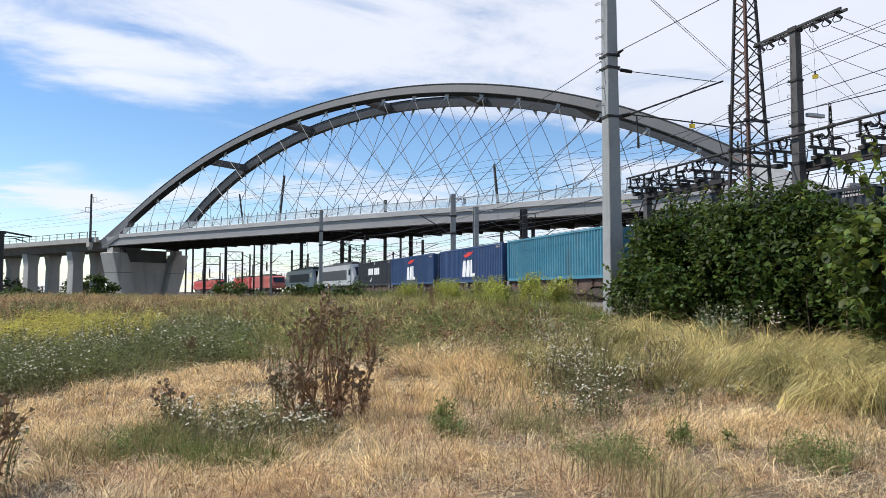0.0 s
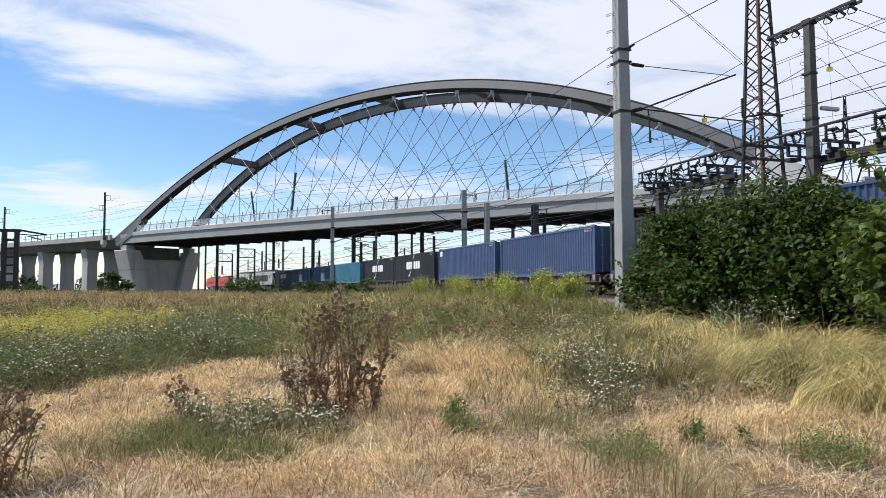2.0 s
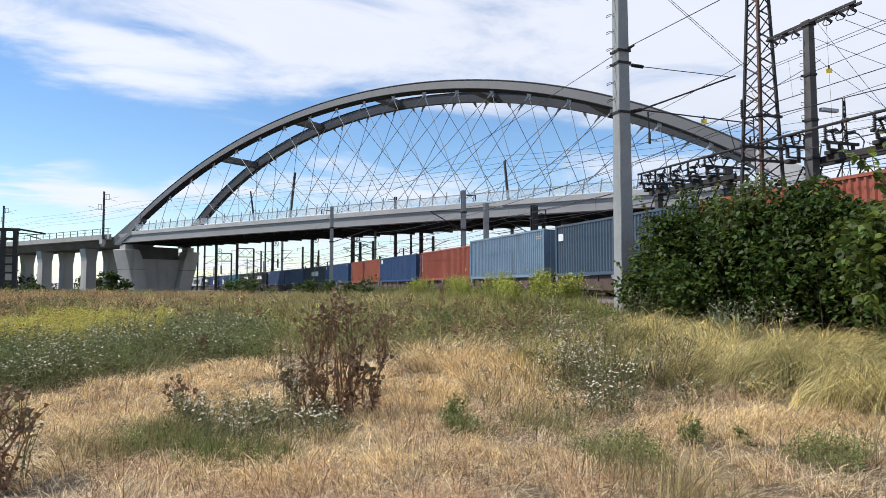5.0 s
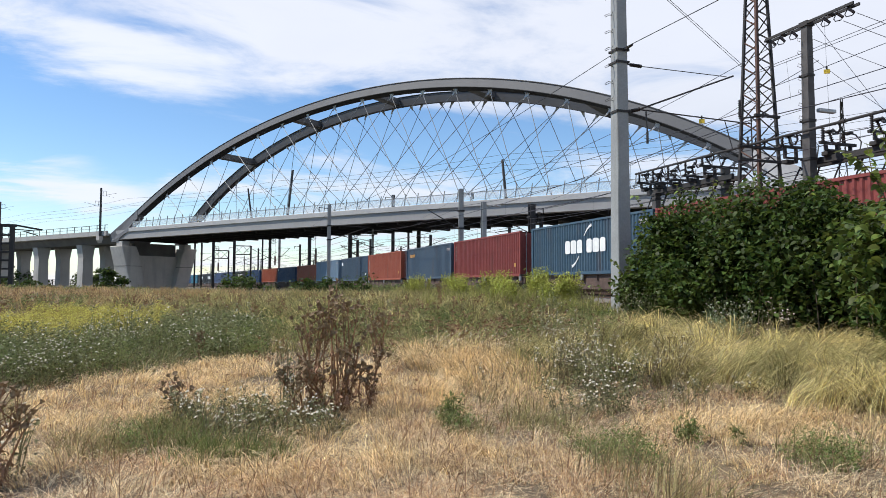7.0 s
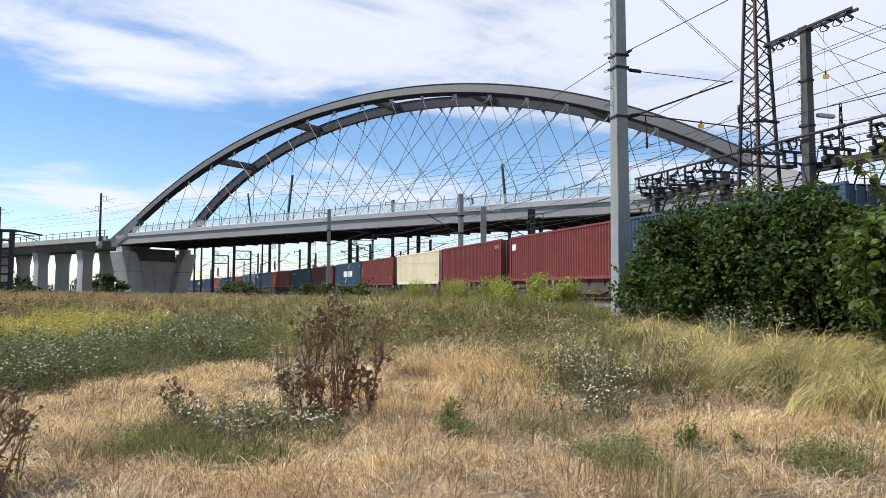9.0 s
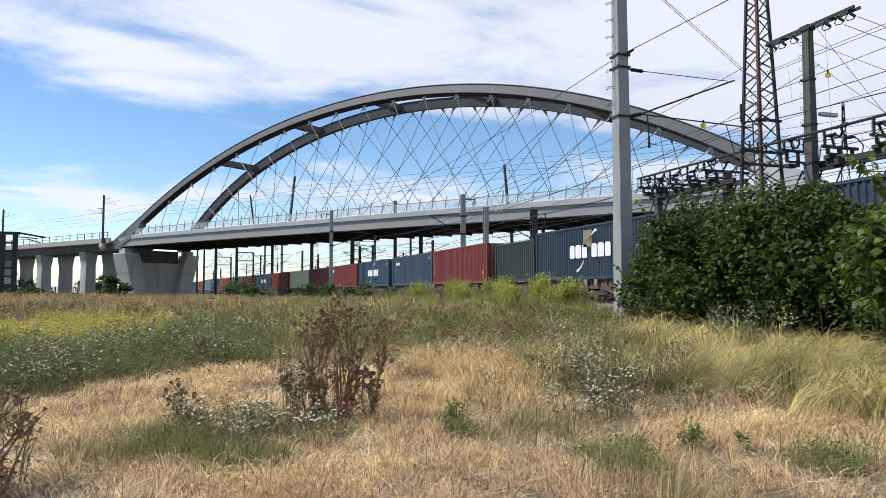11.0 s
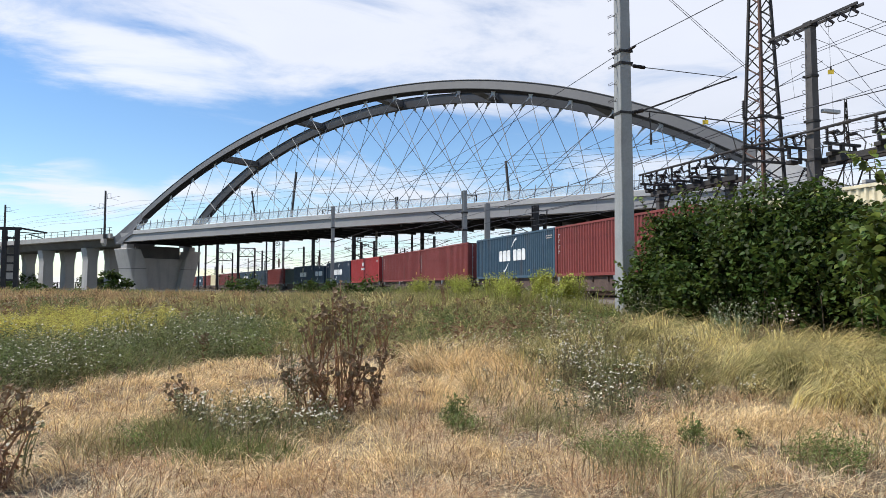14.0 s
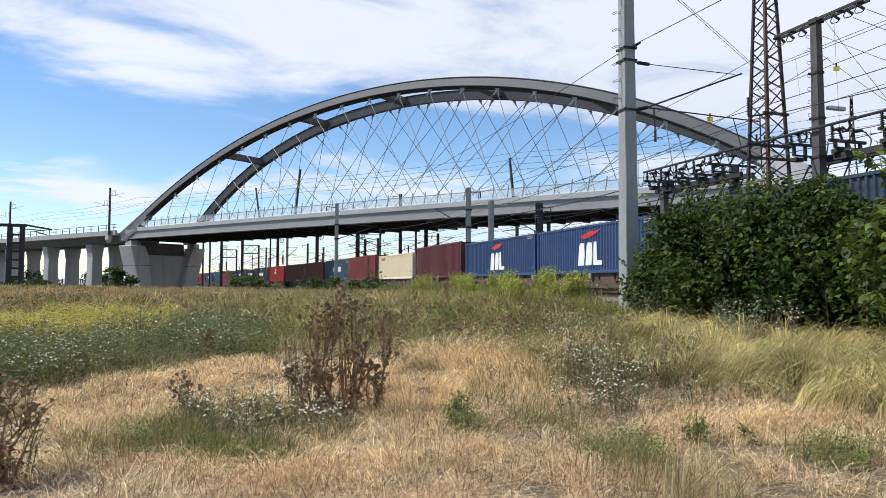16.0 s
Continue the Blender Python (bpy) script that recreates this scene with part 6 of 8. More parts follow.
TALL_RIGHT = [(7.0, 9.1, 0.8, 1.3), (8.0, 9.2, 0.8, 1.2), (8.3, 8.5, 0.8, 1.0), (7.6, 7.15, 0.7, 0.6), (8.0, 6.6, 0.7, 0.6), (9.9, 10.6, 2.0, 2.2), (9.3, 8.2, 1.0, 1.5), (8.9, 7.2, 1.0, 0.8), (11.2, 8.8, 1.7, 1.8), (7.4, 11.4, 1.9, 1.6), (9.3, 12.4, 2.6, 2.0)]
STRAWY = [(-0.7, 10.5, 1.5, 1.9), (0.45, 12.4, 0.9, 1.4), (-1.1, 8.5, 0.7, 1.0), (-1.3, 6.8, 0.5, 0.7), (2.7, 10.6, 1.0, 2.2), (2.1, 7.5, 0.7, 1.2), (4.5, 10.4, 0.7, 2.4), (1.3, 5.9, 1.3, 0.7), (2.5, 5.5, 0.7, 0.6), (5.8, 6.5, 1.4, 0.9),
          (4.2, 5.1, 0.8, 0.8), (6.4, 5.9, 1.2, 0.8), (0.45, 6.2, 0.7, 0.6), (5.6, 12.8, 0.8, 1.4), (0.9, 9.8, 0.8, 1.0)]
LUSH = [(-0.46, 7.0, 0.22, 0.25), (2.69, 7.3, 0.17, 0.5), (3.5, 5.6, 0.34, 0.5), (3.6, 5.2, 0.2, 0.3), (5.3, 4.8, 0.3, 0.34), (4.63, 5.8, 0.08, 0.2), (5.2, 5.7, 0.06, 0.12)]
GRASSY = [(-0.62, 7.5, 0.75, 0.85), (0.3, 7.8, 0.8, 0.8), (0.95, 7.5, 0.6, 0.6), (0.5, 9.4, 0.35, 0.5), (2.72, 7.2, 0.25, 0.8), (3.7, 7.3, 0.35, 0.8), (4.1, 15.9, 0.9, 1.8), (3.5, 5.7, 0.4, 0.45)]
COMBED = [(4.5, 10.5, 0.7, 2.0), (5.3, 12.4, 0.9, 1.5), (4.0, 12.3, 0.6, 1.2)]
PINKISH = [(-0.7, 10.5, 1.6, 2.0), (0.4, 12.4, 1.0, 1.4), (3.9, 4.9, 0.9, 0.5), (4.6, 5.7, 0.5, 0.3), (2.6, 9.8, 0.8, 1.6)]
SWEPT = [(1.7, 7.0, 0.6, 1.2), (2.3, 8.6, 0.5, 1.2), (3.0, 10.0, 0.7, 1.6), (5.4, 6.5, 0.8, 0.6), (6.4, 6.3, 0.7, 0.5), (2.0, 5.9, 0.6, 0.5)]
SHADY = [(0.0, 7.0, 0.45, 0.4), (0.5, 6.5, 0.4, 0.35), (0.15, 6.4, 0.35, 0.25), (-0.3, 7.8, 0.3, 0.4)]
WIND = (-0.35, -0.75)


def tussocks(name, cx, cy, per, radius, height, width, mt, label, out=0.55, wind=0.5, wild=0.45, arch=0.75, segs=4, seed=1, category="grass"):
    """Tufts of grass: blades spring from a common foot, spread outward and bow over together."""
    g = np.random.default_rng(seed)
    m = len(cx)
    i = np.repeat(np.arange(m), per)
    n = len(i)
    size = g.uniform(0.5, 1.45, m)
    a, q = g.uniform(0, 2 * np.pi, n), np.sqrt(g.random(n)) * radius * size[i]
    ox, oy = np.cos(a) * q, np.sin(a) * q
    x, y = cx[i] + ox, cy[i] + oy
    z = height_at(cx, cy)[i] - 0.02
    turn = 2.4 * patch_noise(cx, cy, 0.5, 31.0) + g.normal(0, 0.55, m)
    ca, sa = np.cos(turn)[i], np.sin(turn)[i]
    wx, wy = WIND[0] * ca - WIND[1] * sa, WIND[0] * sa + WIND[1] * ca
    b = g.uniform(0, 2 * np.pi, n)
    h = height * size[i] * g.uniform(0.45, 1.15, n)
    dx = h * (out * np.cos(a) * q / radius + wind * wx + wild * np.cos(b) * g.random(n))
    dy = h * (out * np.sin(a) * q / radius + wind * wy + wild * np.sin(b) * g.random(n))
    w = width * g.uniform(0.6, 1.3, n) * np.clip(np.hypot(x, y) / 11.0, 0.7, 2.2)
    face = np.arctan2(dy, dx) + np.pi / 2 + g.normal(0, 0.7, n)
    ex, ey = np.cos(face) * w / 2, np.sin(face) * w / 2
    droop = arch * g.uniform(0.5, 1.2, n)
    rows = []
    for k in range(segs + 1):
        u = k / segs
        px, py = x + dx * u ** 1.7, y + dy * u ** 1.7
        pz = z + h * (u - 0.55 * droop * u ** 2.6)
        t = 1 - u ** 2.2
        if k < segs:
            rows += [np.stack([px - ex * t, py - ey * t, pz], 1), np.stack([px + ex * t, py + ey * t, pz], 1)]
        else:
            rows.append(np.stack([px, py, pz], 1))
    return strip_sheet(name, np.stack(rows, 1), segs, mt, label, category)


def spots_in(patches, count, seed, clump=0.0, f=0.8):
    """Random places in the patches, thinned where a slow noise is low."""
    g = np.random.default_rng(seed)
    p = np.array(patches)
    area = p[:, 2] * p[:, 3]
    k = g.choice(len(p), count, p=area / area.sum())
    a, r = g.uniform(0, 2 * np.pi, count), np.sqrt(g.random(count))
    x, y = p[k, 0] + p[k, 2] * r * np.cos(a), p[k, 1] + p[k, 3] * r * np.sin(a)
    keep = (g.random(count) < np.clip(0.6 + clump * 2.5 * patch_noise(x, y, f, seed * 0.7), 0, 1)) & (x < 17.2)
    return x[keep], y[keep]


def sow():
    x, y = field_points(430000, 4.0, 62)
    weedy, yellow, strawy, lush = (near_any(x, y, p) for p in (WEEDY, YELLOWISH, STRAWY, LUSH))
    n1 = patch_noise(x, y, 0.30, 1.0)
    n2 = patch_noise(x, y, 1.1, 7.0)
    gap = patch_noise(x, y, 3.6, 23.0) + 0.6 * patch_noise(x, y, 1.5, 29.0)
    keep = RNG.random(len(x)) < np.clip(0.40 + 2.4 * gap, 0.02, 1.0)
    x, y, weedy, yellow, strawy, lush, n1, n2 = (v[keep] for v in (x, y, weedy, yellow, strawy, lush, n1, n2))
    r = np.hypot(x, y)
    far = np.clip((r - 12) / 10, 0, 1)
    west = np.clip((2.0 - x) / 8, 0, 1) * np.clip((y - 24) / 10, 0, 1)
    green_w = 0.30 + 0.55 * n1 + 0.6 * n2 + 0.62 * far - 1.6 * np.sqrt(strawy) - 0.55 * west - 0.55 * np.clip((9.0 - r) / 2.5, 0, 1)
    roll = RNG.random(len(x))
    kind = np.zeros(len(x), int)                      # 0 straw
    kind[roll < green_w] = 1                          # olive
    kind[roll < green_w - 0.45] = 2                   # green
    kind[(RNG.random(len(x)) < 1.6 * weedy) & (weedy > 0.03)] = 3
    kind[(yellow > 0.05) & (RNG.random(len(x)) < 1.3 * yellow)] = 4
    grassy = near_any(x, y, GRASSY)
    pick = (kind == 0) & (RNG.random(len(x)) < 0.95 * grassy)
    kind[pick] = np.where(RNG.random(pick.sum()) < 0.6, 1, 2)
    kind[lush > 0.1] = 2
    brown = (kind == 0) & (RNG.random(len(x)) < 0.30 + 1.1 * patch_noise(x, y, 0.9, 51.0) + 1.5 * near_any(x, y, PINKISH))
    blades("russet_straw", x[brown], y[brown], 0.22, 0.0095, 1.9, RUSSET, "russet dead grass between the straw", loose=1.0)
    kind[brown] = -1
    sel = (kind == 0) & (RNG.random(len(x)) < 0.55)
    blades("dry_grass", x[sel], y[sel], 0.26, 0.0095, 1.9, STRAW, "dry straw-coloured grass standing in the field", loose=1.0)
    sel = (kind == 0) & ~sel
    blades("fallen_straw", x[sel], y[sel], 0.15, 0.0095, 3.6, STRAW_PALE, "pale fallen straw matted over the ground", ragged=1.5, loose=1.05)
    sel = kind == 1
    blades("olive_grass", x[sel], y[sel], 0.44, 0.011, 1.1, OLIVE, "olive half-dried meadow grass")
    sel = kind == 2
    blades("green_grass", x[sel], y[sel], 0.24, 0.010, 1.0, GREEN, "fresh green tufts of meadow grass", loose=1.0)
    sel = kind == 3
    blades("weed_stems", x[sel], y[sel], 0.46, 0.011, 0.6, WEED, "grey-green leafy weeds among the grass", category="weeds", loose=1.0)
    sel = kind == 4
    blades("yellow_weeds", x[sel], y[sel], 0.42, 0.011, 0.7, MUSTARD, "yellow-green flowering weeds", category="weeds", loose=1.0)
    # straw tufts of the dry places
    cx, cy = spots_in(STRAWY, 2000, 61, 0.5, 1.6)
    tussocks("straw_tufts", cx, cy, 24, 0.10, 0.34, 0.0095, STRAW_PALE, "tufts of pale dry straw bowed to the ground", out=0.7, wind=0.6, arch=1.65, seed=2, segs=4)
    cx, cy = spots_in(GRASSY, 330, 69, 0.5, 1.6)
    tussocks("olive_tufts", cx, cy, 30, 0.10, 0.30, 0.0085, OLIVE, "tufts of half-green meadow grass in the straw", out=0.5, wind=0.4, wild=0.5, arch=0.9, seed=10, segs=3)
    cx, cy = spots_in(COMBED, 150, 71, 0.4, 0.9)
    tussocks("combed_straw", cx, cy, 90, 0.16, 0.62, 0.0085, STRAW_PALE, "pale yellow dry grass combed over in swirls", out=0.4, wind=0.8, wild=0.3, arch=1.5, seed=12)
    # tall grass combed over by the wind
    cx, cy = spots_in(TALL_RIGHT, 210, 62, 0.8)
    tussocks("tall_grass", cx, cy, 130, 0.17, 1.12, 0.0085, TALL_OLIVE, "tall olive grass bowed over in clumps", out=0.3, wind=1.0, wild=0.22, arch=1.75, seed=3)
    cx, cy = spots_in(TALL_RIGHT, 230, 63, 0.8)
    tussocks("tall_dry_grass", cx, cy, 110, 0.16, 1.12, 0.0085, TALL_PALE, "tall pale seeding grass bowed over in clumps", out=0.3, wind=1.1, wild=0.22, arch=1.8, seed=4)
    # the middle of the field: half-dry tufts up to the railway
    mid = [(5.7, 9.6, 0.9, 1.8), (6.3, 11.8, 1.0, 1.6), (4.2, 7.9, 0.6, 0.5), (4.0, 17.0, 3.4, 3.4), (8.0, 17.0, 3.6, 4.0), (12.0, 19.0, 3.0, 5.0), (5.0, 23.0, 5.0, 4.5), (11.5, 26.0, 4.0, 4.0), (7.0, 31.0, 7.0, 4.5), (6.5, 13.5, 3.0, 2.0), (1.5, 22.0, 2.5, 4.0), (0.0, 28.0, 4.0, 3.0)]
    cx, cy = spots_in(mid, 1250, 64, 0.5, 0.5)
    tussocks("meadow_tufts", cx, cy, 34, 0.20, 0.66, 0.0085, TALL_OLIVE, "olive meadow grass in wind-bent tufts", out=0.4, wind=0.5, wild=0.4, arch=1.0, seed=5, segs=3)
    cx, cy = spots_in(mid, 360, 65, 0.5, 0.5)
    tussocks("pale_meadow_tufts", cx, cy, 30, 0.20, 0.68, 0.0080, TALL_PALE, "pale seeding meadow grass in wind-bent tufts", out=0.4, wind=0.6, wild=0.4, arch=1.1, seed=6, segs=3)
    bank = [(13.4, 26.0, 2.5, 2.2), (14.6, 31.0, 2.0, 4.0), (15.3, 38.0, 1.6, 5.0), (11.2, 27.5, 2.4, 2.6), (15.4, 48.0, 1.6, 6.0), (13.0, 22.6, 1.6, 1.6)]
    cx, cy = spots_in(bank, 300, 68, 0.4, 0.6)
    tussocks("bank_olive_grass", cx, cy, 40, 0.22, 0.8, 0.0085, TALL_OLIVE, "olive rank grass at the foot of the bank", out=0.4, wind=0.3, wild=0.4, arch=0.7, seed=9, segs=3)
    cx, cy = spots_in(bank, 340, 67, 0.4, 0.6)
    tussocks("bank_grass", cx, cy, 40, 0.22, 0.82, 0.0085, GOLDEN, "yellow-green rank grass at the foot of the bank", out=0.4, wind=0.3, wild=0.4, arch=0.6, seed=8, segs=3)
    far_dry = [(-5.0, 31.0, 5.0, 4.0), (-9.0, 38.0, 6.0, 6.0), (0.0, 36.0, 6.0, 5.0), (-7.0, 26.0, 3.0, 3.0)]
    cx, cy = spots_in(far_dry, 700, 66, 0.5, 0.4)
    tussocks("rust_grass", cx, cy, 22, 0.25, 0.5, 0.009, RUSTY, "rust-brown dry grass on the low rise", out=0.4, wind=0.4, arch=0.8, seed=7, segs=3)
    # straw swept over in low tufts, and rank green tufts between the daisies
    cx, cy = spots_in(SWEPT, 240, 72, 0.4, 0.9)
    tussocks("swept_straw", cx, cy, 46, 0.16, 0.36, 0.0075, STRAW_PALE, "golden straw swept over in low tufts", out=0.45, wind=0.7, wild=0.3, arch=1.0, seed=15)
    cx, cy = spots_in(SHADY, 95, 73, 0.3, 0.9)
    tussocks("rank_tufts", cx, cy, 40, 0.14, 0.34, 0.0075, GREEN, "green rank grass tufts between the daisies", out=0.5, wind=0.35, wild=0.4, arch=0.8, seed=16)
    # bright straws painted in as highlights, dark stems for contrast, through the cover
    hx, hy = field_points(42000, 4.0, 40)
    tint = RNG.random(len(hx))
    blades("bleached_straw", hx[tint < 0.62], hy[tint < 0.62], 0.22, 0.008, 2.2, STRAW_HIGHLIGHT, "pale single straws added as highlights in the grass", loose=1.1)
    blades("dark_dead_stems", hx[tint > 0.76], hy[tint > 0.76], 0.40, 0.008, 0.7, DOCK, "thin dark dead stems in the grass", loose=1.0)
    # the same dry cover all round and behind the viewpoint
    a = RNG.uniform(0, 2 * np.pi, 44000)
    rr = 0.5 * (40 / 0.5) ** (RNG.random(44000) ** 0.36)
    bx, by = rr * np.sin(a), rr * np.cos(a)
    bear = np.degrees(np.arctan2(bx, by))
    ok = ((bear < -30) | (bear > 64) | (rr < 4.3)) & (bx < 17) & (rr > 0.5)
    bx, by = bx[ok], by[ok]
    pick = patch_noise(bx, by, 0.5, 1.0) + 0.5 * RNG.random(len(bx))
    blades("margin_straw", bx[pick < 0.3], by[pick < 0.3], 0.22, 0.013, 1.5, STRAW, "dry straw of the field margin", loose=1.0)
    blades("margin_grass", bx[pick >= 0.3], by[pick >= 0.3], 0.3, 0.013, 1.0, OLIVE, "olive grass of the field margin", loose=0.9)


sow()


def leafy_plants(name, spots, count, leaves, height, spread, size, mt, label, seed, bloom=None, bloom_name="", bloom_label=""):
    """Low leafy plants sown through patches: small diamond leaves round many stems, joined into one sheet."""
    g = np.random.default_rng(seed)
    w = np.array([a * b for _, _, a, b in spots])
    pick = g.choice(len(spots), count, p=w / w.sum())
    sp = np.array(spots)[pick]
    ang, rad = g.uniform(0, 2 * np.pi, count), np.sqrt(g.random(count)) * 1.05
    px, py = sp[:, 0] + sp[:, 2] * rad * np.cos(ang), sp[:, 1] + sp[:, 3] * rad * np.sin(ang)
    ok = g.random(count) < np.clip(0.5 + 1.6 * patch_noise(px, py, 0.9, seed * 1.7), 0.08, 1)
    px, py = px[ok], py[ok]
    count = len(px)
    ph = height * g.uniform(0.4, 1.15, count)
    pz = height_at(px, py)
    i = np.repeat(np.arange(count), leaves)
    u = g.random(len(i)) ** 0.75
    t = g.uniform(0, 2 * np.pi, len(i))
    q = spread * g.random(len(i)) * (0.3 + u)
    c = np.stack([px[i] + q * np.cos(t), py[i] + q * np.sin(t), pz[i] + ph[i] * u], 1)
    k = size * g.uniform(0.5, 1.4, len(i)) * np.clip(np.hypot(px[i], py[i]) / 9, 0.8, 2.2)
    d = np.stack([np.cos(t), np.sin(t), g.normal(0.25, 0.5, len(i))], 1)
    d /= np.linalg.norm(d, axis=1)[:, None]
    e = np.cross(d, g.normal(size=(len(i), 3)))
    e /= np.linalg.norm(e, axis=1)[:, None]
    V = np.stack([c - d * k[:, None], c + e * (0.33 * k)[:, None], c + d * k[:, None], c - e * (0.33 * k)[:, None]], 1).reshape(-1, 3)
    F = np.arange(len(i) * 4).reshape(-1, 4)

    def sheet(nm, V, F, m, words, cat):
        me = bpy.data.meshes.new(nm)
        me.vertices.add(len(V))
        me.vertices.foreach_set("co", V.astype(np.float32).ravel())
        me.loops.add(F.size)
        me.loops.foreach_set("vertex_index", F.astype(np.int32).ravel())
        me.polygons.add(len(F))
        me.polygons.foreach_set("loop_start", (np.arange(len(F)) * F.shape[1]).astype(np.int32))
        me.update(calc_edges=True)
        me.materials.append(m)
        tagged(new(nm, me), words, cat, kind="stuff")

    sheet(name, V, F, mt, label, "weeds")
    if bloom is not None:
        n = int(len(px) * 0.2)
        j = g.integers(0, count, n)
        c = np.stack([px[j] + g.normal(0, spread * 0.5, n), py[j] + g.normal(0, spread * 0.5, n), pz[j] + ph[j] * g.uniform(0.8, 1.12, n)], 1)
        r = 0.0105 * g.uniform(0.6, 1.4, n) * np.clip(np.hypot(c[:, 0], c[:, 1]) / 9, 0.9, 1.8)
        tx, ty = g.normal(-0.1, 0.4, n), g.normal(-0.3, 0.4, n)
        ring = [np.stack([c[:, 0] + r * np.cos(a), c[:, 1] + r * np.sin(a), c[:, 2] - (tx * np.cos(a) + ty * np.sin(a)) * r], 1) for a in np.arange(6) * np.pi / 3]
        V = np.stack(ring, 1).reshape(-1, 3)
        sheet(bloom_name, V, np.arange(n * 6).reshape(-1, 6), bloom, bloom_label, "flowers")


leafy_plants("dark_leafy_weeds", [(-2.6, 13.2, 2.2, 1.5), (0.2, 15.0, 1.6, 1.6), (-5.0, 14.8, 1.6, 2.0), (1.6, 16.6, 1.0, 1.2)], 900, 44, 0.6, 0.13, 0.016, GREEN, "dark green weeds at the edge of the patch", 48)
leafy_plants("leafy_weeds", WEEDY, 2100, 40, 0.62, 0.13, 0.017, WEED, "low grey-green leafy weeds", 41, FLOWER, "daisy_blooms", "scattered small white daisy blooms")
leafy_plants("daisy_weeds", [(0.3, 7.8, 0.85, 0.75), (1.0, 7.5, 0.5, 0.5)] + DAISY[1:], 420, 40, 0.42, 0.10, 0.018, WEED, "grey-green fleabane foliage", 47, FLOWER, "fleabane_blooms", "dense small white fleabane blooms")
leafy_plants("yellow_leafy_weeds", YELLOWISH, 2600, 40, 0.5, 0.15, 0.014, MUSTARD, "yellow-green blooming weed patch", 42)
leafy_plants("green_leafy_weeds", LUSH + [(3.0, 14.5, 2.2, 1.8), (6.0, 15.5, 3.5, 3.0), (10.0, 18.0, 4.0, 5.0), (3.5, 20.0, 4.0, 4.0), (-6.0, 27.0, 4.0, 2.0)], 1800, 34, 0.5, 0.12, 0.017, GREEN, "scattered leafy green weeds", 43)
leafy_plants("lush_weeds", LUSH, 520, 44, 0.30, 0.09, 0.017, FRESH, "dense green leafy patches in the straw", 49)
leafy_plants("low_hedge", [(-13.0, 58.0, 5.0, 4.0), (-7.0, 63.0, 3.0, 3.0), (-19.0, 62.0, 4.0, 4.0)], 420, 40, 0.4, 0.3, 0.05, GREEN, "low dark scrub along the rise", 50)
leafy_plants("dark_bank_scrub", [(16.8, 36.0 + 8 * k, 1.4, 5.0) for k in range(10)], 700, 34, 0.75, 0.2, 0.045, GREEN, "dark green scrub along the track bed", 46)
leafy_plants("brown_dead_weeds", [(3.5, 15.0, 3.5, 3.0), (7.0, 17.0, 4.0, 4.0), (-1.0, 26.0, 6.0, 5.0), (5.5, 7.9, 0.8, 0.6), (8.0, 22.0, 4.0, 5.0), (2.0, 9.0, 1.6, 1.0)], 800, 22, 0.55, 0.10, 0.026, DOCK, "rust-brown dead weeds among the grass", 44)


# ---- knotweed thicket, thistles and flowers ----
def leaf_mesh(name, length, width, mt, fold=0.18, droop=0.25):
    """One broad pointed leaf, creased along its midrib, from its stalk at the origin along +x."""
    us = (0.0, 0.18, 0.42, 0.7, 1.0)
    ws = (0.16, 0.92, 1.0, 0.62, 0.0)
    verts, faces = [], []
    for u, w in zip(us, ws):
        x, z = u * length, -droop * length * u * u
        e = w * width / 2
        verts += [(x, -e, z + fold * e), (x, 0, z), (x, e, z + fold * e)]
    for k in range(len(us) - 1):
        a = 3 * k
        faces += [(a, a + 3, a + 4, a + 1), (a + 1, a + 4, a + 5, a + 2)]
    me = bpy.data.meshes.new(name)
    me.from_pydata(verts, [], faces)
    me.materials.append(mt)
    me.polygons.foreach_set("use_smooth", [True] * len(me.polygons))
    return me, np.array(verts), faces


# shade of the bush front is put into this lowered leaf colour
KNOT = material("shade_toned_knotweed_leaf", (0.032, 0.056, 0.011), 0.55, other=(0.075, 0.10, 0.021), scale=0.8, amount=0.8, per_island=0.7, trans=0.25, spec=0.2, lets=2.1)
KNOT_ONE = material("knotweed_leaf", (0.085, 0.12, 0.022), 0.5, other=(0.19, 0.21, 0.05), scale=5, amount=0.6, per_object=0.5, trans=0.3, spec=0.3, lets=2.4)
KNOT_STEM = material("knotweed_stem", (0.10, 0.085, 0.045), 0.6, other=(0.14, 0.07, 0.04), scale=3)


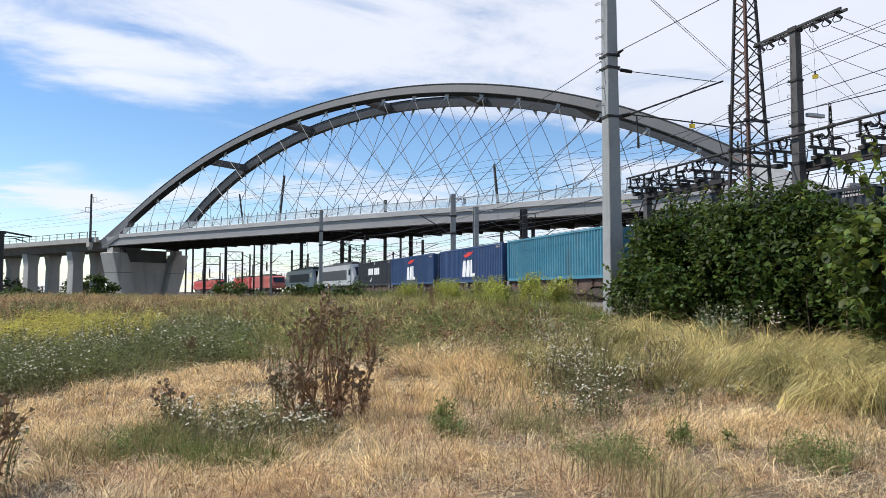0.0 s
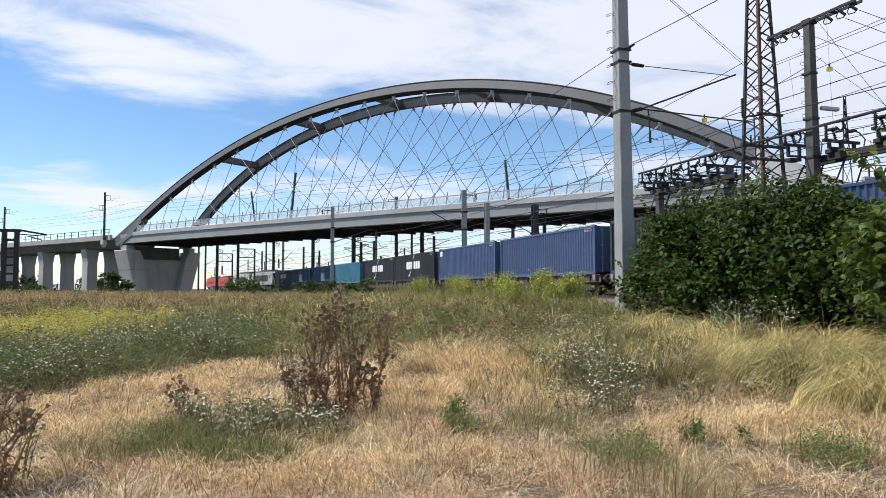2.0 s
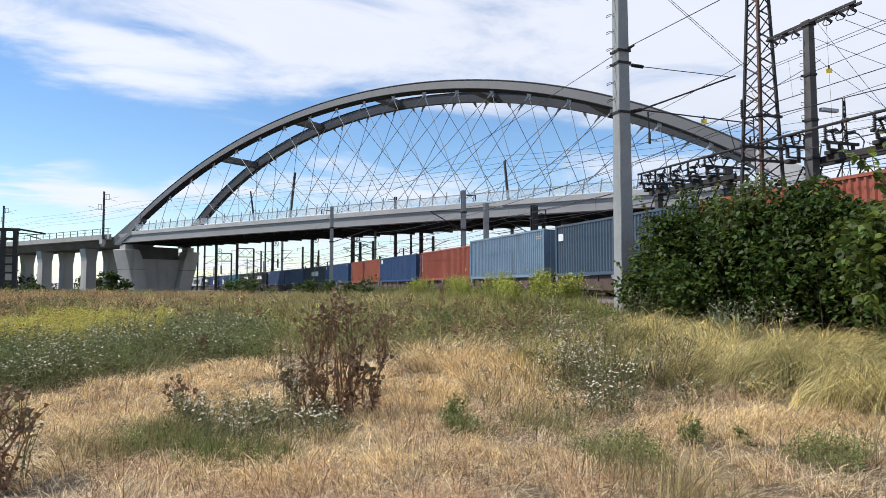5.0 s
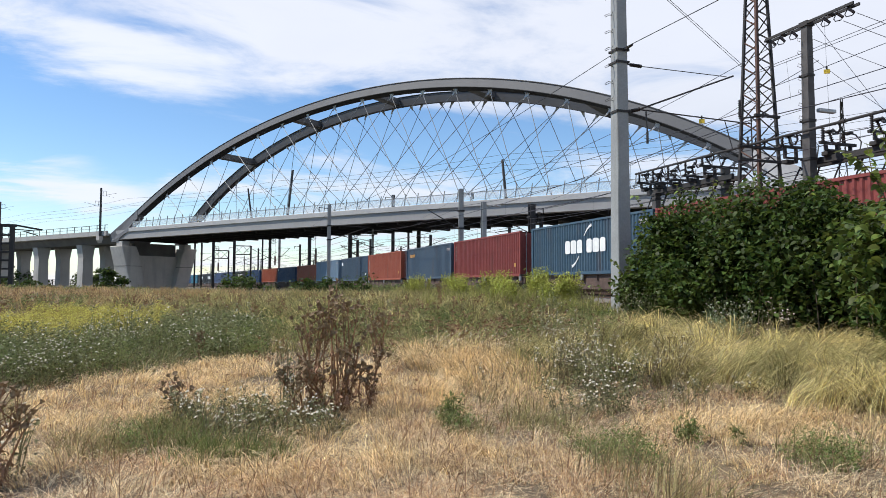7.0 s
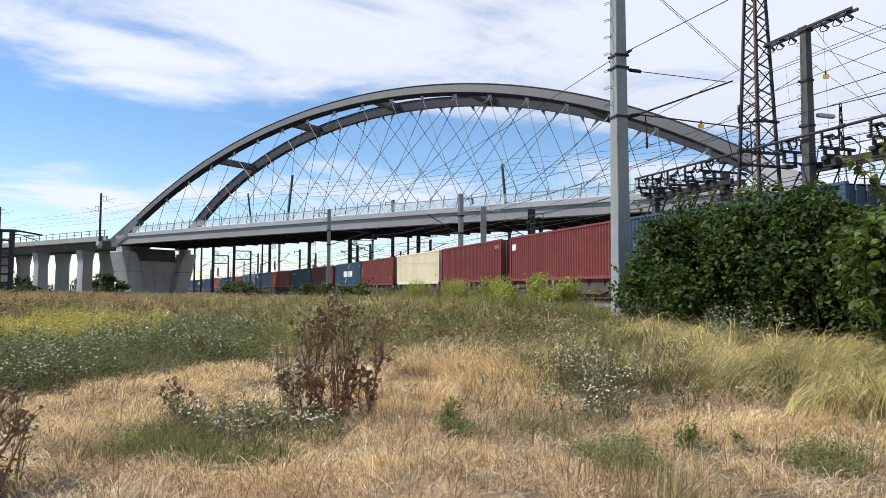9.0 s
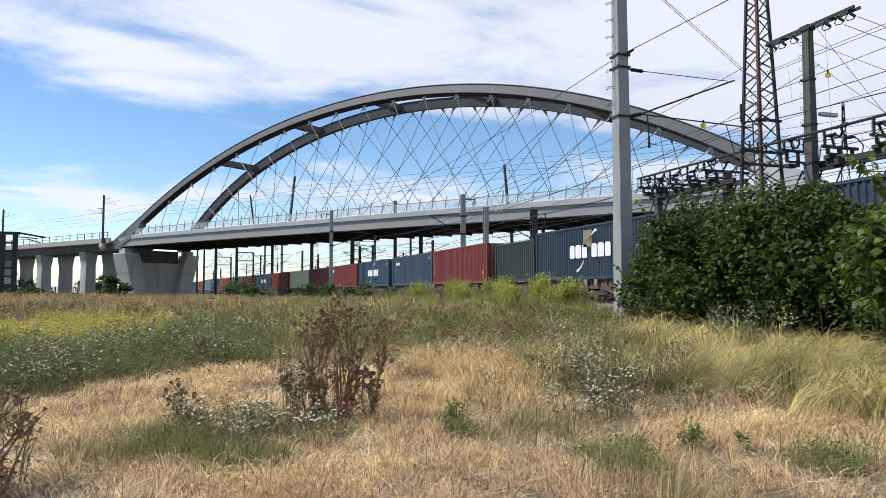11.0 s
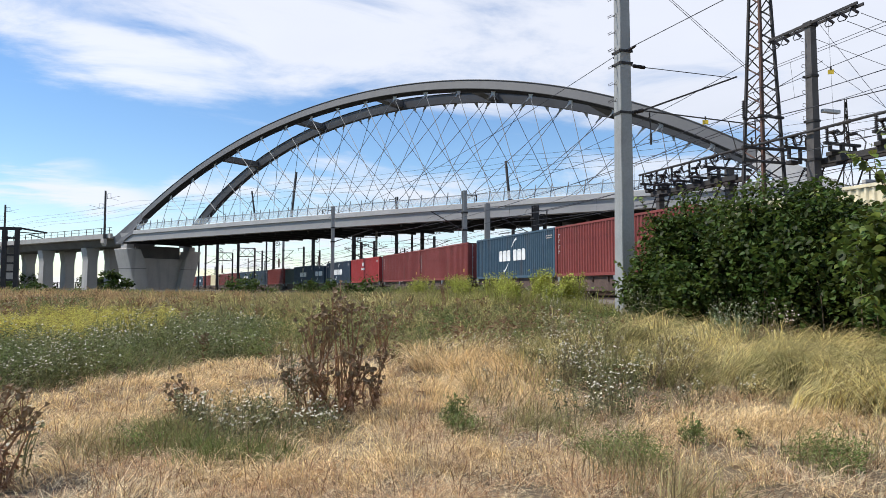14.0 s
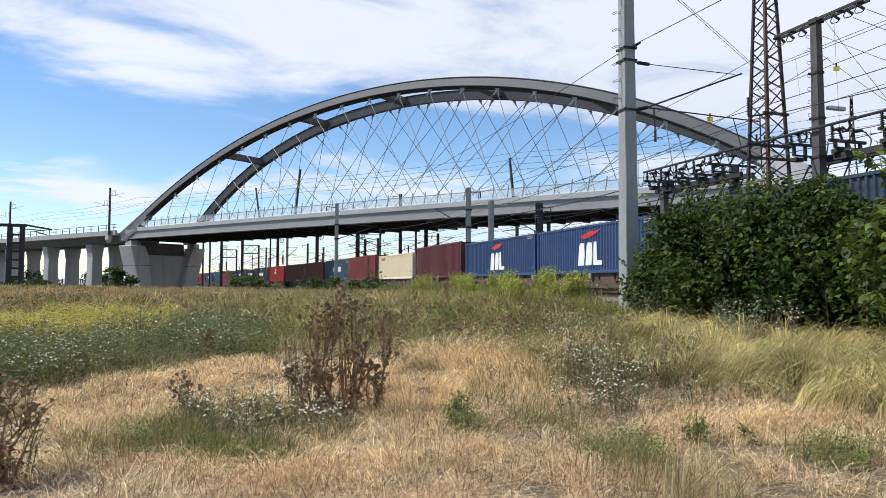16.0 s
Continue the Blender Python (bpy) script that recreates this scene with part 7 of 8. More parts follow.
def scatter_leaves(name, places, size, mt, parent, label, kind="stuff", up=0.35, seed=1):
    """Many leaves joined: places are rows of x, y, z."""
    g = np.random.default_rng(seed)
    if size < 0.1:      # a small folded leaf
        lv = np.array([(0, 0, 0), (0.45, -0.3, 0.06), (1, 0, -0.22), (0.45, 0.3, 0.06)])
        lf = [(0, 1, 2), (0, 2, 3)]
    else:               # a broad pointed leaf, creased along its midrib
        lv = np.array([(0, 0, 0), (0.24, -0.35, 0.05), (0.3, 0, -0.03), (0.24, 0.35, 0.05), (0.64, -0.27, -0.06), (0.66, 0, -0.11), (0.64, 0.27, -0.06), (1, 0, -0.26)])
        lf = [(0, 1, 2), (0, 2, 3), (1, 4, 5), (1, 5, 2), (2, 5, 6), (2, 6, 3), (4, 7, 5), (5, 7, 6)]
    n = len(places)
    sz = size * g.uniform(0.55, 1.25, n)
    az = g.uniform(0, 2 * np.pi, n)
    pit = g.normal(-0.25, 0.45, n)
    rol = g.normal(0, 0.5, n)
    ca, sa, cp, sp, cr, sr = np.cos(az), np.sin(az), np.cos(pit), np.sin(pit), np.cos(rol), np.sin(rol)
    X = np.stack([ca * cp, sa * cp, sp], 1)
    Y0 = np.stack([-sa, ca, 0 * sa], 1)
    Z0 = np.cross(X, Y0)
    Y = Y0 * cr[:, None] + Z0 * sr[:, None]
    Z = np.cross(X, Y)
    V = places[:, None, :] + sz[:, None, None] * (lv[None, :, 0:1] * X[:, None] + lv[None, :, 1:2] * Y[:, None] + lv[None, :, 2:3] * Z[:, None])
    V = V.reshape(-1, 3)
    F = (np.arange(n)[:, None, None] * len(lv) + np.array(lf)[None]).reshape(-1, 3)
    me = bpy.data.meshes.new(name)
    me.vertices.add(len(V))
    me.vertices.foreach_set("co", V.astype(np.float32).ravel())
    me.loops.add(F.size)
    me.loops.foreach_set("vertex_index", F.astype(np.int32).ravel())
    me.polygons.add(len(F))
    me.polygons.foreach_set("loop_start", (np.arange(len(F)) * 3).astype(np.int32))
    me.polygons.foreach_set("use_smooth", [True] * len(F))
    me.update(calc_edges=True)
    me.materials.append(mt)
    ob = new(name, me)
    ob.parent = parent
    return tagged(ob, label, kind=kind)


def thicket(name, lumps, leaves, size, stems, seed, words, singles=0):
    """A shrub mass: lumps are (x, y, z, rx, ry, rz) swellings of its outline; leaves lie mostly near the surface."""
    g = np.random.default_rng(seed)
    root = empty(name, pose(0, 0, 0), words, "shrub", name.replace("_", " ") + " group")
    pts = []
    # break the outline into many small swellings
    for k in range(len(lumps) * 5):
        l = lumps[int(g.integers(0, len(lumps)))]
        d = g.normal(size=3)
        d[2] = abs(d[2]) * 1.1
        d[0] -= 0.4
        d /= np.linalg.norm(d)
        r = g.uniform(0.4, 0.85)
        lumps = lumps + [(l[0] + d[0] * l[3] * 0.85, l[1] + d[1] * l[4] * 0.85, l[2] + d[2] * l[5] * 0.85, r, r, r * 0.8)]
    vol = np.array([(l[3] * l[4] * l[5]) ** 0.75 for l in lumps])
    for l, v in zip(lumps, vol / vol.sum()):
        k = int(leaves * v) + 1
        d = g.normal(size=(k, 3))
        d /= np.linalg.norm(d, axis=1)[:, None]
        rad = 0.30 + 0.75 * g.random(k) ** 0.5
        wob = 1 + 0.22 * np.array([noise.noise(Vector((a * 2.2 + l[0], b * 2.2 + l[1], c * 2.2))) for a, b, c in d])
        p = np.array(l[:3]) + d * (rad * wob)[:, None] * np.array(l[3:])
        gz = np.array([ground_z(a, b) for a, b in p[:, :2]])
        p[:, 2] = np.where(p[:, 2] < gz + 0.15, gz + 0.15 + 0.4 * g.random(k), p[:, 2])
        pts.append(p)
    pts = np.concatenate(pts)
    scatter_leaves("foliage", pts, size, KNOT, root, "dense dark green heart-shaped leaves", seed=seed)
    # oversized leaves added inside as a dark core that stops see-through
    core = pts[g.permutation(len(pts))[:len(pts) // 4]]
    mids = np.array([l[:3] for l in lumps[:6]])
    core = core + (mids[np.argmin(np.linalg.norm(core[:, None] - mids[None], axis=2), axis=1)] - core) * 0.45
    scatter_leaves("inner_foliage", core, 0.34, KNOT, root, "large inner leaves added to close gaps", seed=seed + 1)
    for k in range(stems):
        l = lumps[k % 4]
        bx, by = l[0] + g.uniform(-0.6, 0.6) * l[3], l[1] + g.uniform(-0.6, 0.6) * l[4]
        tx, ty, tz = bx + g.normal(0, 0.3), by + g.normal(0, 0.3), l[2] + l[5] * g.uniform(0.0, 0.5)
        bz = ground_z(bx, by) - 0.05
        bm = bmesh.new()
        tube(bm, [(bx, by, bz), (bx + (tx - bx) * 0.3, by + (ty - by) * 0.2, bz + (tz - bz) * 0.5), (tx, ty, tz)], [0.018, 0.013, 0.006], 5)
        part("stem", bm, KNOT_STEM, root)
    if singles:
        me, _, _ = leaf_mesh("leaf", size * 1.15, size * 0.85, KNOT_ONE)
        near = pts[np.argsort(np.hypot(pts[:, 0], pts[:, 1]) - 0.3 * pts[:, 2])][:singles * 3]
        for p in near[g.permutation(len(near))[:singles]]:
            ob = new("leaf", me)
            ob.parent = root
            ob.matrix_basis = pose(p[0] - 0.03, p[1] - 0.05, p[2] + 0.04, math.degrees(g.normal(0, 0.35)), math.degrees(g.normal(0.35, 0.4)), g.uniform(0, 360))
    return root


thicket("knotweed_thicket", [(15.6, 19.9, 2.45, 1.0, 1.1, 1.75), (15.0, 18.2, 2.9, 1.5, 1.6, 1.75), (14.9, 15.3, 2.88, 1.7, 1.6, 1.8), (14.7, 13.4, 2.2, 1.7, 1.7, 1.6), (14.6, 11.2, 2.1, 1.7, 1.7, 1.5), (15.2, 19.0, 1.3, 1.1, 1.5, 1.0),
                              (14.6, 17.2, 1.2, 1.3, 2.3, 1.0), (14.3, 18.9, 0.75, 0.45, 0.6, 0.4)], 38000, 0.155, 46, 21, "tall dark green knotweed thicket at the field edge", 240)
thicket("knotweed_thicket", [(12.6, 9.3, 1.6, 1.3, 1.3, 1.35), (11.9, 8.0, 1.6, 1.2, 1.1, 1.4), (12.8, 7.2, 1.6, 1.4, 1.2, 1.5), (14.0, 8.6, 1.8, 1.5, 1.5, 1.6)], 8500, 0.175, 22, 22, "leafy green knotweed clump with large pale leaves", 120)

# leaf lumps added behind, to close bright gaps and darken the hollow
thicket("knotweed_thicket", [(15.9, 15.5, 1.0, 0.8, 2.0, 0.7), (15.8, 12.6, 1.0, 0.8, 2.0, 0.7), (15.6, 10.0, 1.0, 0.8, 1.6, 0.7), (14.8, 8.2, 0.9, 0.8, 1.4, 0.6), (15.9, 17.6, 2.6, 0.6, 1.9, 1.25), (15.9, 15.0, 2.7, 0.6, 1.5, 1.3), (15.8, 19.5, 2.8, 0.6, 1.3, 1.3)], 9500, 0.19, 12, 29, "knotweed undergrowth added behind to darken gaps in the thicket")


thicket("elder_bush", [(-12.0, 116.5, 2.0, 1.6, 1.6, 1.5), (-13.2, 116.0, 1.6, 1.3, 1.3, 1.1)], 900, 0.45, 6, 23, "small green elder bush growing by the pier")
for bx, by, bw in ((2.4, 50.0, 1.2), (4.2, 51.0, 1.0), (7.3, 50.0, 1.1), (8.6, 51.5, 0.9), (10.8, 50.0, 0.9)):
    thicket("bramble", [(bx, by, ground_z(bx, by) + 0.35, bw, 0.8, 0.42), (bx + 0.7, by + 0.2, ground_z(bx, by) + 0.28, bw * 0.7, 0.6, 0.35)], 420, 0.15, 4, int(bx * 10), "low dark green bramble beside the track")
thicket("elder_bush", [(-27.0, 120.0, 1.6, 2.0, 1.8, 1.0), (-24.0, 122.0, 1.4, 1.8, 1.5, 0.9)], 700, 0.45, 4, 24, "low dark bush under the viaduct")


for bx, by, bw in ((-62.0, 176.0, 5.0), (-50.0, 182.0, 4.5), (-37.0, 178.0, 4.0), (-25.0, 186.0, 3.4), (-74.0, 170.0, 5.5)):
    thicket("far_tree", [(bx, by, 2.8, bw, 3.0, 2.2), (bx + bw * 0.8, by + 1, 2.2, bw * 0.7, 2.5, 1.7)], 700, 0.7, 4, int(-bx), "dark green bushy tree far behind the viaduct")


def branch_sprig(points, leaves, size, seed):
    """A thin overhanging shoot with leaves on alternate sides."""
    g = np.random.default_rng(seed)
    root = empty("knotweed_shoot", pose(0, 0, 0), "thin leafy knotweed shoot reaching out of the thicket", "shrub")
    bm = bmesh.new()
    tube(bm, points, [0.014, 0.011, 0.008, 0.004][:len(points)], 5)
    part("stem", bm, KNOT_STEM, root)
    me, _, _ = leaf_mesh("leaf", size, size * 0.75, KNOT_ONE)
    pts = [Vector(p) for p in points]
    for k in range(leaves):
        u = (k + 0.5) / leaves * (len(pts) - 1)
        i = min(int(u), len(pts) - 2)
        p = pts[i].lerp(pts[i + 1], u - i)
        ob = new("leaf", me)
        ob.parent = root
        ob.matrix_basis = pose(p.x, p.y, p.z, g.normal(0, 20), g.normal(12, 20), 90 * (k % 2) * 2 + g.normal(20, 35))


branch_sprig([(13.2, 18.9, 0.9), (12.9, 18.8, 1.6), (12.6, 18.9, 2.2), (12.5, 19.2, 2.5)], 14, 0.16, 3)
branch_sprig([(13.3, 19.2, 0.8), (12.7, 19.3, 1.3), (12.3, 19.6, 1.6), (12.0, 19.8, 1.65)], 12, 0.15, 4)
branch_sprig([(12.4, 9.4, 2.4), (12.0, 9.35, 3.4), (11.4, 9.3, 3.85), (10.95, 9.3, 4.05)], 26, 0.2, 5)
branch_sprig([(12.5, 9.5, 2.4), (12.3, 9.3, 3.5), (12.05, 9.3, 4.1), (11.85, 9.3, 4.6)], 24, 0.2, 7)
branch_sprig([(12.1, 9.2, 2.6), (11.75, 9.2, 3.3), (11.55, 9.25, 3.7), (11.5, 9.3, 4.25)], 20, 0.19, 14)
branch_sprig([(10.7, 8.6, 1.2), (10.3, 8.45, 1.5), (9.9, 8.3, 1.45)], 12, 0.18, 6)
branch_sprig([(14.2, 19.2, 3.4), (13.9, 19.3, 4.0), (13.7, 19.4, 4.4), (13.55, 19.5, 4.65)], 14, 0.18, 8)
branch_sprig([(14.5, 18.2, 3.8), (14.35, 18.1, 4.3), (14.2, 18.1, 4.85)], 12, 0.18, 9)
branch_sprig([(14.5, 15.0, 3.8), (14.3, 14.9, 4.3), (14.2, 14.9, 4.8)], 12, 0.17, 10)
branch_sprig([(14.4, 16.6, 3.9), (14.2, 16.5, 4.4), (14.1, 16.3, 4.75)], 11, 0.17, 11)
branch_sprig([(14.2, 12.9, 3.3), (14.0, 12.8, 3.7), (13.8, 12.7, 4.0)], 11, 0.17, 12)


def thistle(x, y, height, width, stems, seed, tone=DOCK, leafy=1.0, words="dead brown thistle with dried seed heads standing in the grass"):
    """A dried thistle: branching stems, crumpled hanging leaves and seed heads."""
    g = np.random.default_rng(seed)
    root = empty("dead_thistle", pose(x, y, ground_z(x, y) - 0.03), words, "thistle", "dead thistles")
    head = None
    withered = {"pale": ([], [], DOCK_PALE), "dark": ([], [], tone)}
    for k in range(stems):
        a = g.uniform(0, 2 * math.pi)
        out = width * (0.15 + 0.85 * math.sqrt(g.random()))
        bx, by = 0.25 * out * math.cos(a), 0.25 * out * math.sin(a)
        tx, ty = out * math.cos(a), out * math.sin(a)
        tz = height * g.uniform(0.58, 1.0) * (1 - 0.22 * out / width)
        mid = (bx + (tx - bx) * 0.35 + g.normal(0, 0.045), by + (ty - by) * 0.35 + g.normal(0, 0.045), tz * 0.5)
        bm = bmesh.new()
        tube(bm, [(bx, by, 0), mid, (tx * 0.85 + g.normal(0, 0.02), ty * 0.85, tz * 0.8), (tx, ty, tz)], [0.014, 0.011, 0.008, 0.005], 5)
        tips, twigs = [Vector((tx, ty, tz))], []
        for j in range(int(g.integers(5, 10))):
            u = g.uniform(0.35, 0.97)
            p = Vector(mid).lerp(Vector((tx, ty, tz)), u)
            q = p + Vector((g.normal(0, 0.085), g.normal(0, 0.085), g.uniform(0.06, 0.2)))
            twigs.append([p, (p + q) / 2 + Vector((0, 0, -0.012)), q])
            tips.append(q)
        stem = part("stem", bm, tone, root)
        for pts in twigs:
            part("twig", tube(bmesh.new(), pts, [0.005, 0.004, 0.003], 4), tone, stem)
        for q in tips:
            if head is None:
                bm = bmesh.new()
                # a dry cup of bracts, ragged at the rim, with a low tuft inside
                rings = [[bm.verts.new((r * math.cos(k * math.pi / 5), r * math.sin(k * math.pi / 5), z + (0.006 * (k % 2) if r > 0.024 else 0))) for k in range(10)] for r, z in ((0.005, -0.022), (0.012, -0.013), (0.015, 0.0), (0.0245, 0.009), (0.014, 0.006))]
                for a_, b_ in zip(rings, rings[1:]):
                    for k_ in range(10):
                        bm.faces.new((a_[k_], a_[(k_ + 1) % 10], b_[(k_ + 1) % 10], b_[k_]))
                bm.faces.new(rings[-1])
                head = part("seed_head", bm, THISTLE_HEAD, root)
                h = head
            else:
                h = share(head, root)
            h.matrix_basis = Matrix.Translation(q) @ pose(0, 0, 0, g.normal(0, 25), g.normal(0, 25), 0) @ Matrix.Scale(g.uniform(0.9, 1.5), 4)
        # crumpled leaves hanging on the stem
        for j in range(int(24 * leafy)):
            u = 0.04 + 0.54 * g.random() ** 1.2
            p = Vector((bx, by, 0)).lerp(Vector(mid), u * 2) if u < 0.5 else Vector(mid).lerp(Vector((tx, ty, tz)), u * 2 - 1)
            ang = g.uniform(0, 2 * math.pi)
            L = g.uniform(0.04, 0.125)
            d = Vector((math.cos(ang), math.sin(ang), g.uniform(-1.1, 0.5))).normalized()
            s = d.cross(Vector((0, 0, 1))).normalized() * L * 0.15
            verts = []
            for i, (t, w) in enumerate(((0, 0.2), (0.3, 1.0), (0.65, 0.75), (1.0, 0.1))):
                c = p + d * L * t + Vector((0, 0, -0.35 * L * t * t)) + Vector((g.normal(0, 0.006), g.normal(0, 0.006), g.normal(0, 0.008)))
                verts += [c - s * w + Vector((0, 0, g.normal(0, 0.012))), c, c + s * w + Vector((0, 0, g.normal(0, 0.012)))]
            faces = [(3 * i + o, 3 * i + o + 1, 3 * i + o + 4, 3 * i + o + 3) for i in range(3) for o in range(2)]
            vs, fs, _ = withered["pale" if g.random() < 0.7 else "dark"]
            fs += [tuple(len(vs) + i for i in f) for f in faces]
            vs += verts
    # the crumpled leaves, past counting, in two tones
    for words, (vs, fs, mt) in withered.items():
        tagged(mesh_object("withered_leaves", vs, fs, mt, root, "crumpled %s brown leaves" % words), kind="stuff")
    return root


thistle(1.36, 8.4, 1.70, 0.24, 8, 31, leafy=0.7)
thistle(1.68, 8.45, 1.78, 0.22, 8, 41, leafy=0.7)
thistle(1.52, 8.3, 0.98, 0.48, 8, 42, leafy=1.5)
thistle(1.97, 8.4, 1.0, 0.22, 4, 32, leafy=1.2)
thistle(1.18, 8.25, 0.95, 0.26, 4, 37, leafy=1.0)
thistle(3.3, 12.9, 1.2, 0.26, 6, 33, leafy=0.7)
thistle(-1.48, 6.2, 0.92, 0.27, 8, 34, leafy=0.8)
thistle(-0.1, 8.85, 0.46, 0.2, 3, 35, leafy=1.4, words="small dark dead weed leaning in the grass")
thistle(0.1, 14.6, 0.6, 0.3, 4, 36, leafy=0.5, words="small dark dead weed leaning in the grass")
thistle(9.3, 26.5, 1.3, 0.3, 5, 38, leafy=0.4)


FLUFF = material("pinkish_seed_fluff", (0.72, 0.60, 0.52), 0.9, per_island=0.2, trans=0.2)
PALE_WEED = leaf_tone("pale_green_weed", (0.30, 0.35, 0.20), (0.20, 0.26, 0.12), 0.3, 0.4)
LIME = leaf_tone("lime_shoots", (0.44, 0.44, 0.09), (0.31, 0.33, 0.07), 0.35, 0.35)
DULL_WEED = leaf_tone("dull_grey_green_weed", (0.185, 0.185, 0.09), (0.25, 0.215, 0.12), 0.3, 0.4)
BROWN_WEED = leaf_tone("half_dead_weed", (0.20, 0.165, 0.085), (0.29, 0.20, 0.115), 0.3, 0.4)


def flower_clump(x, y, w, h, n, seed, words="bushy fleabane with small white daisy heads in the grass", tone=WEED, bloom=FLOWER, size=0.012, leaf=0.055, per=14):
    """A clump of thin branching stems, small leaves and flat flower heads."""
    g = np.random.default_rng(seed)
    root = empty("flowering_weed", pose(x, y, ground_z(x, y) - 0.02), words, "wildflower", "flowering weeds")
    tips, leafpts = [], []
    for k in range(n):
        a, o = g.uniform(0, 2 * math.pi), w * math.sqrt(g.random())
        bx, by = 0.55 * o * math.cos(a), 0.45 * o * math.sin(a)
        tx, ty, tz = o * math.cos(a), o * math.sin(a), h * g.uniform(0.55, 1.05)
        bm = bmesh.new()
        tube(bm, [(bx, by, 0), (bx + (tx - bx) * 0.4, by + (ty - by) * 0.4, tz * 0.55), (tx, ty, tz)], [0.005, 0.004, 0.002], 4)
        for j in range(int(g.integers(1, 4))):
            u = g.uniform(0.5, 0.95)
            p = Vector((bx, by, 0)).lerp(Vector((tx, ty, tz)), u)
            q = p + Vector((g.normal(0, 0.05), g.normal(0, 0.05), g.uniform(0.03, 0.1)))
            tube(bm, [p, q], [0.003, 0.0015], 3)
            tips += [q, q + Vector((g.normal(0, 0.018), g.normal(0, 0.018), g.normal(0, 0.01)))]
        tips.append(Vector((tx, ty, tz)))
        part("stem", bm, tone, root)
        for j in range(per):
            u = g.uniform(0.05, 1.0)
            leafpts.append((bx + (tx - bx) * u + g.normal(0, 0.03), by + (ty - by) * u + g.normal(0, 0.03), tz * u))
    ob = scatter_leaves("foliage", np.array(leafpts), leaf, tone, root, "narrow grey-green leaves", seed=seed)
    verts, faces = [], []
    for q in tips:
        if g.random() < 0.42:
            continue
        c = len(verts)
        t = Vector((g.normal(-0.2, 0.35), g.normal(-0.2, 0.35), 1)).normalized()
        u = t.cross(Vector((0.3, 1, 0))).normalized()
        v = t.cross(u)
        r = size * g.uniform(0.7, 1.35)
        verts.append(q + t * r * 0.35)
        for i in range(8):
            k = r * (1.0 if i % 2 else 0.72)
            verts.append(q + u * (k * math.cos(i * math.pi / 4)) + v * (k * math.sin(i * math.pi / 4)))
        for i in range(8):
            faces.append((c, c + 1 + i, c + 1 + (i + 1) % 8))
        verts.append(q - t * r * 0.5)
        for i in range(8):
            faces.append((c + 9, c + 1 + (i + 1) % 8, c + 1 + i))
    tagged(mesh_object("bloom", verts, faces, bloom, root, "many tiny white daisy heads"), kind="stuff")
    return root


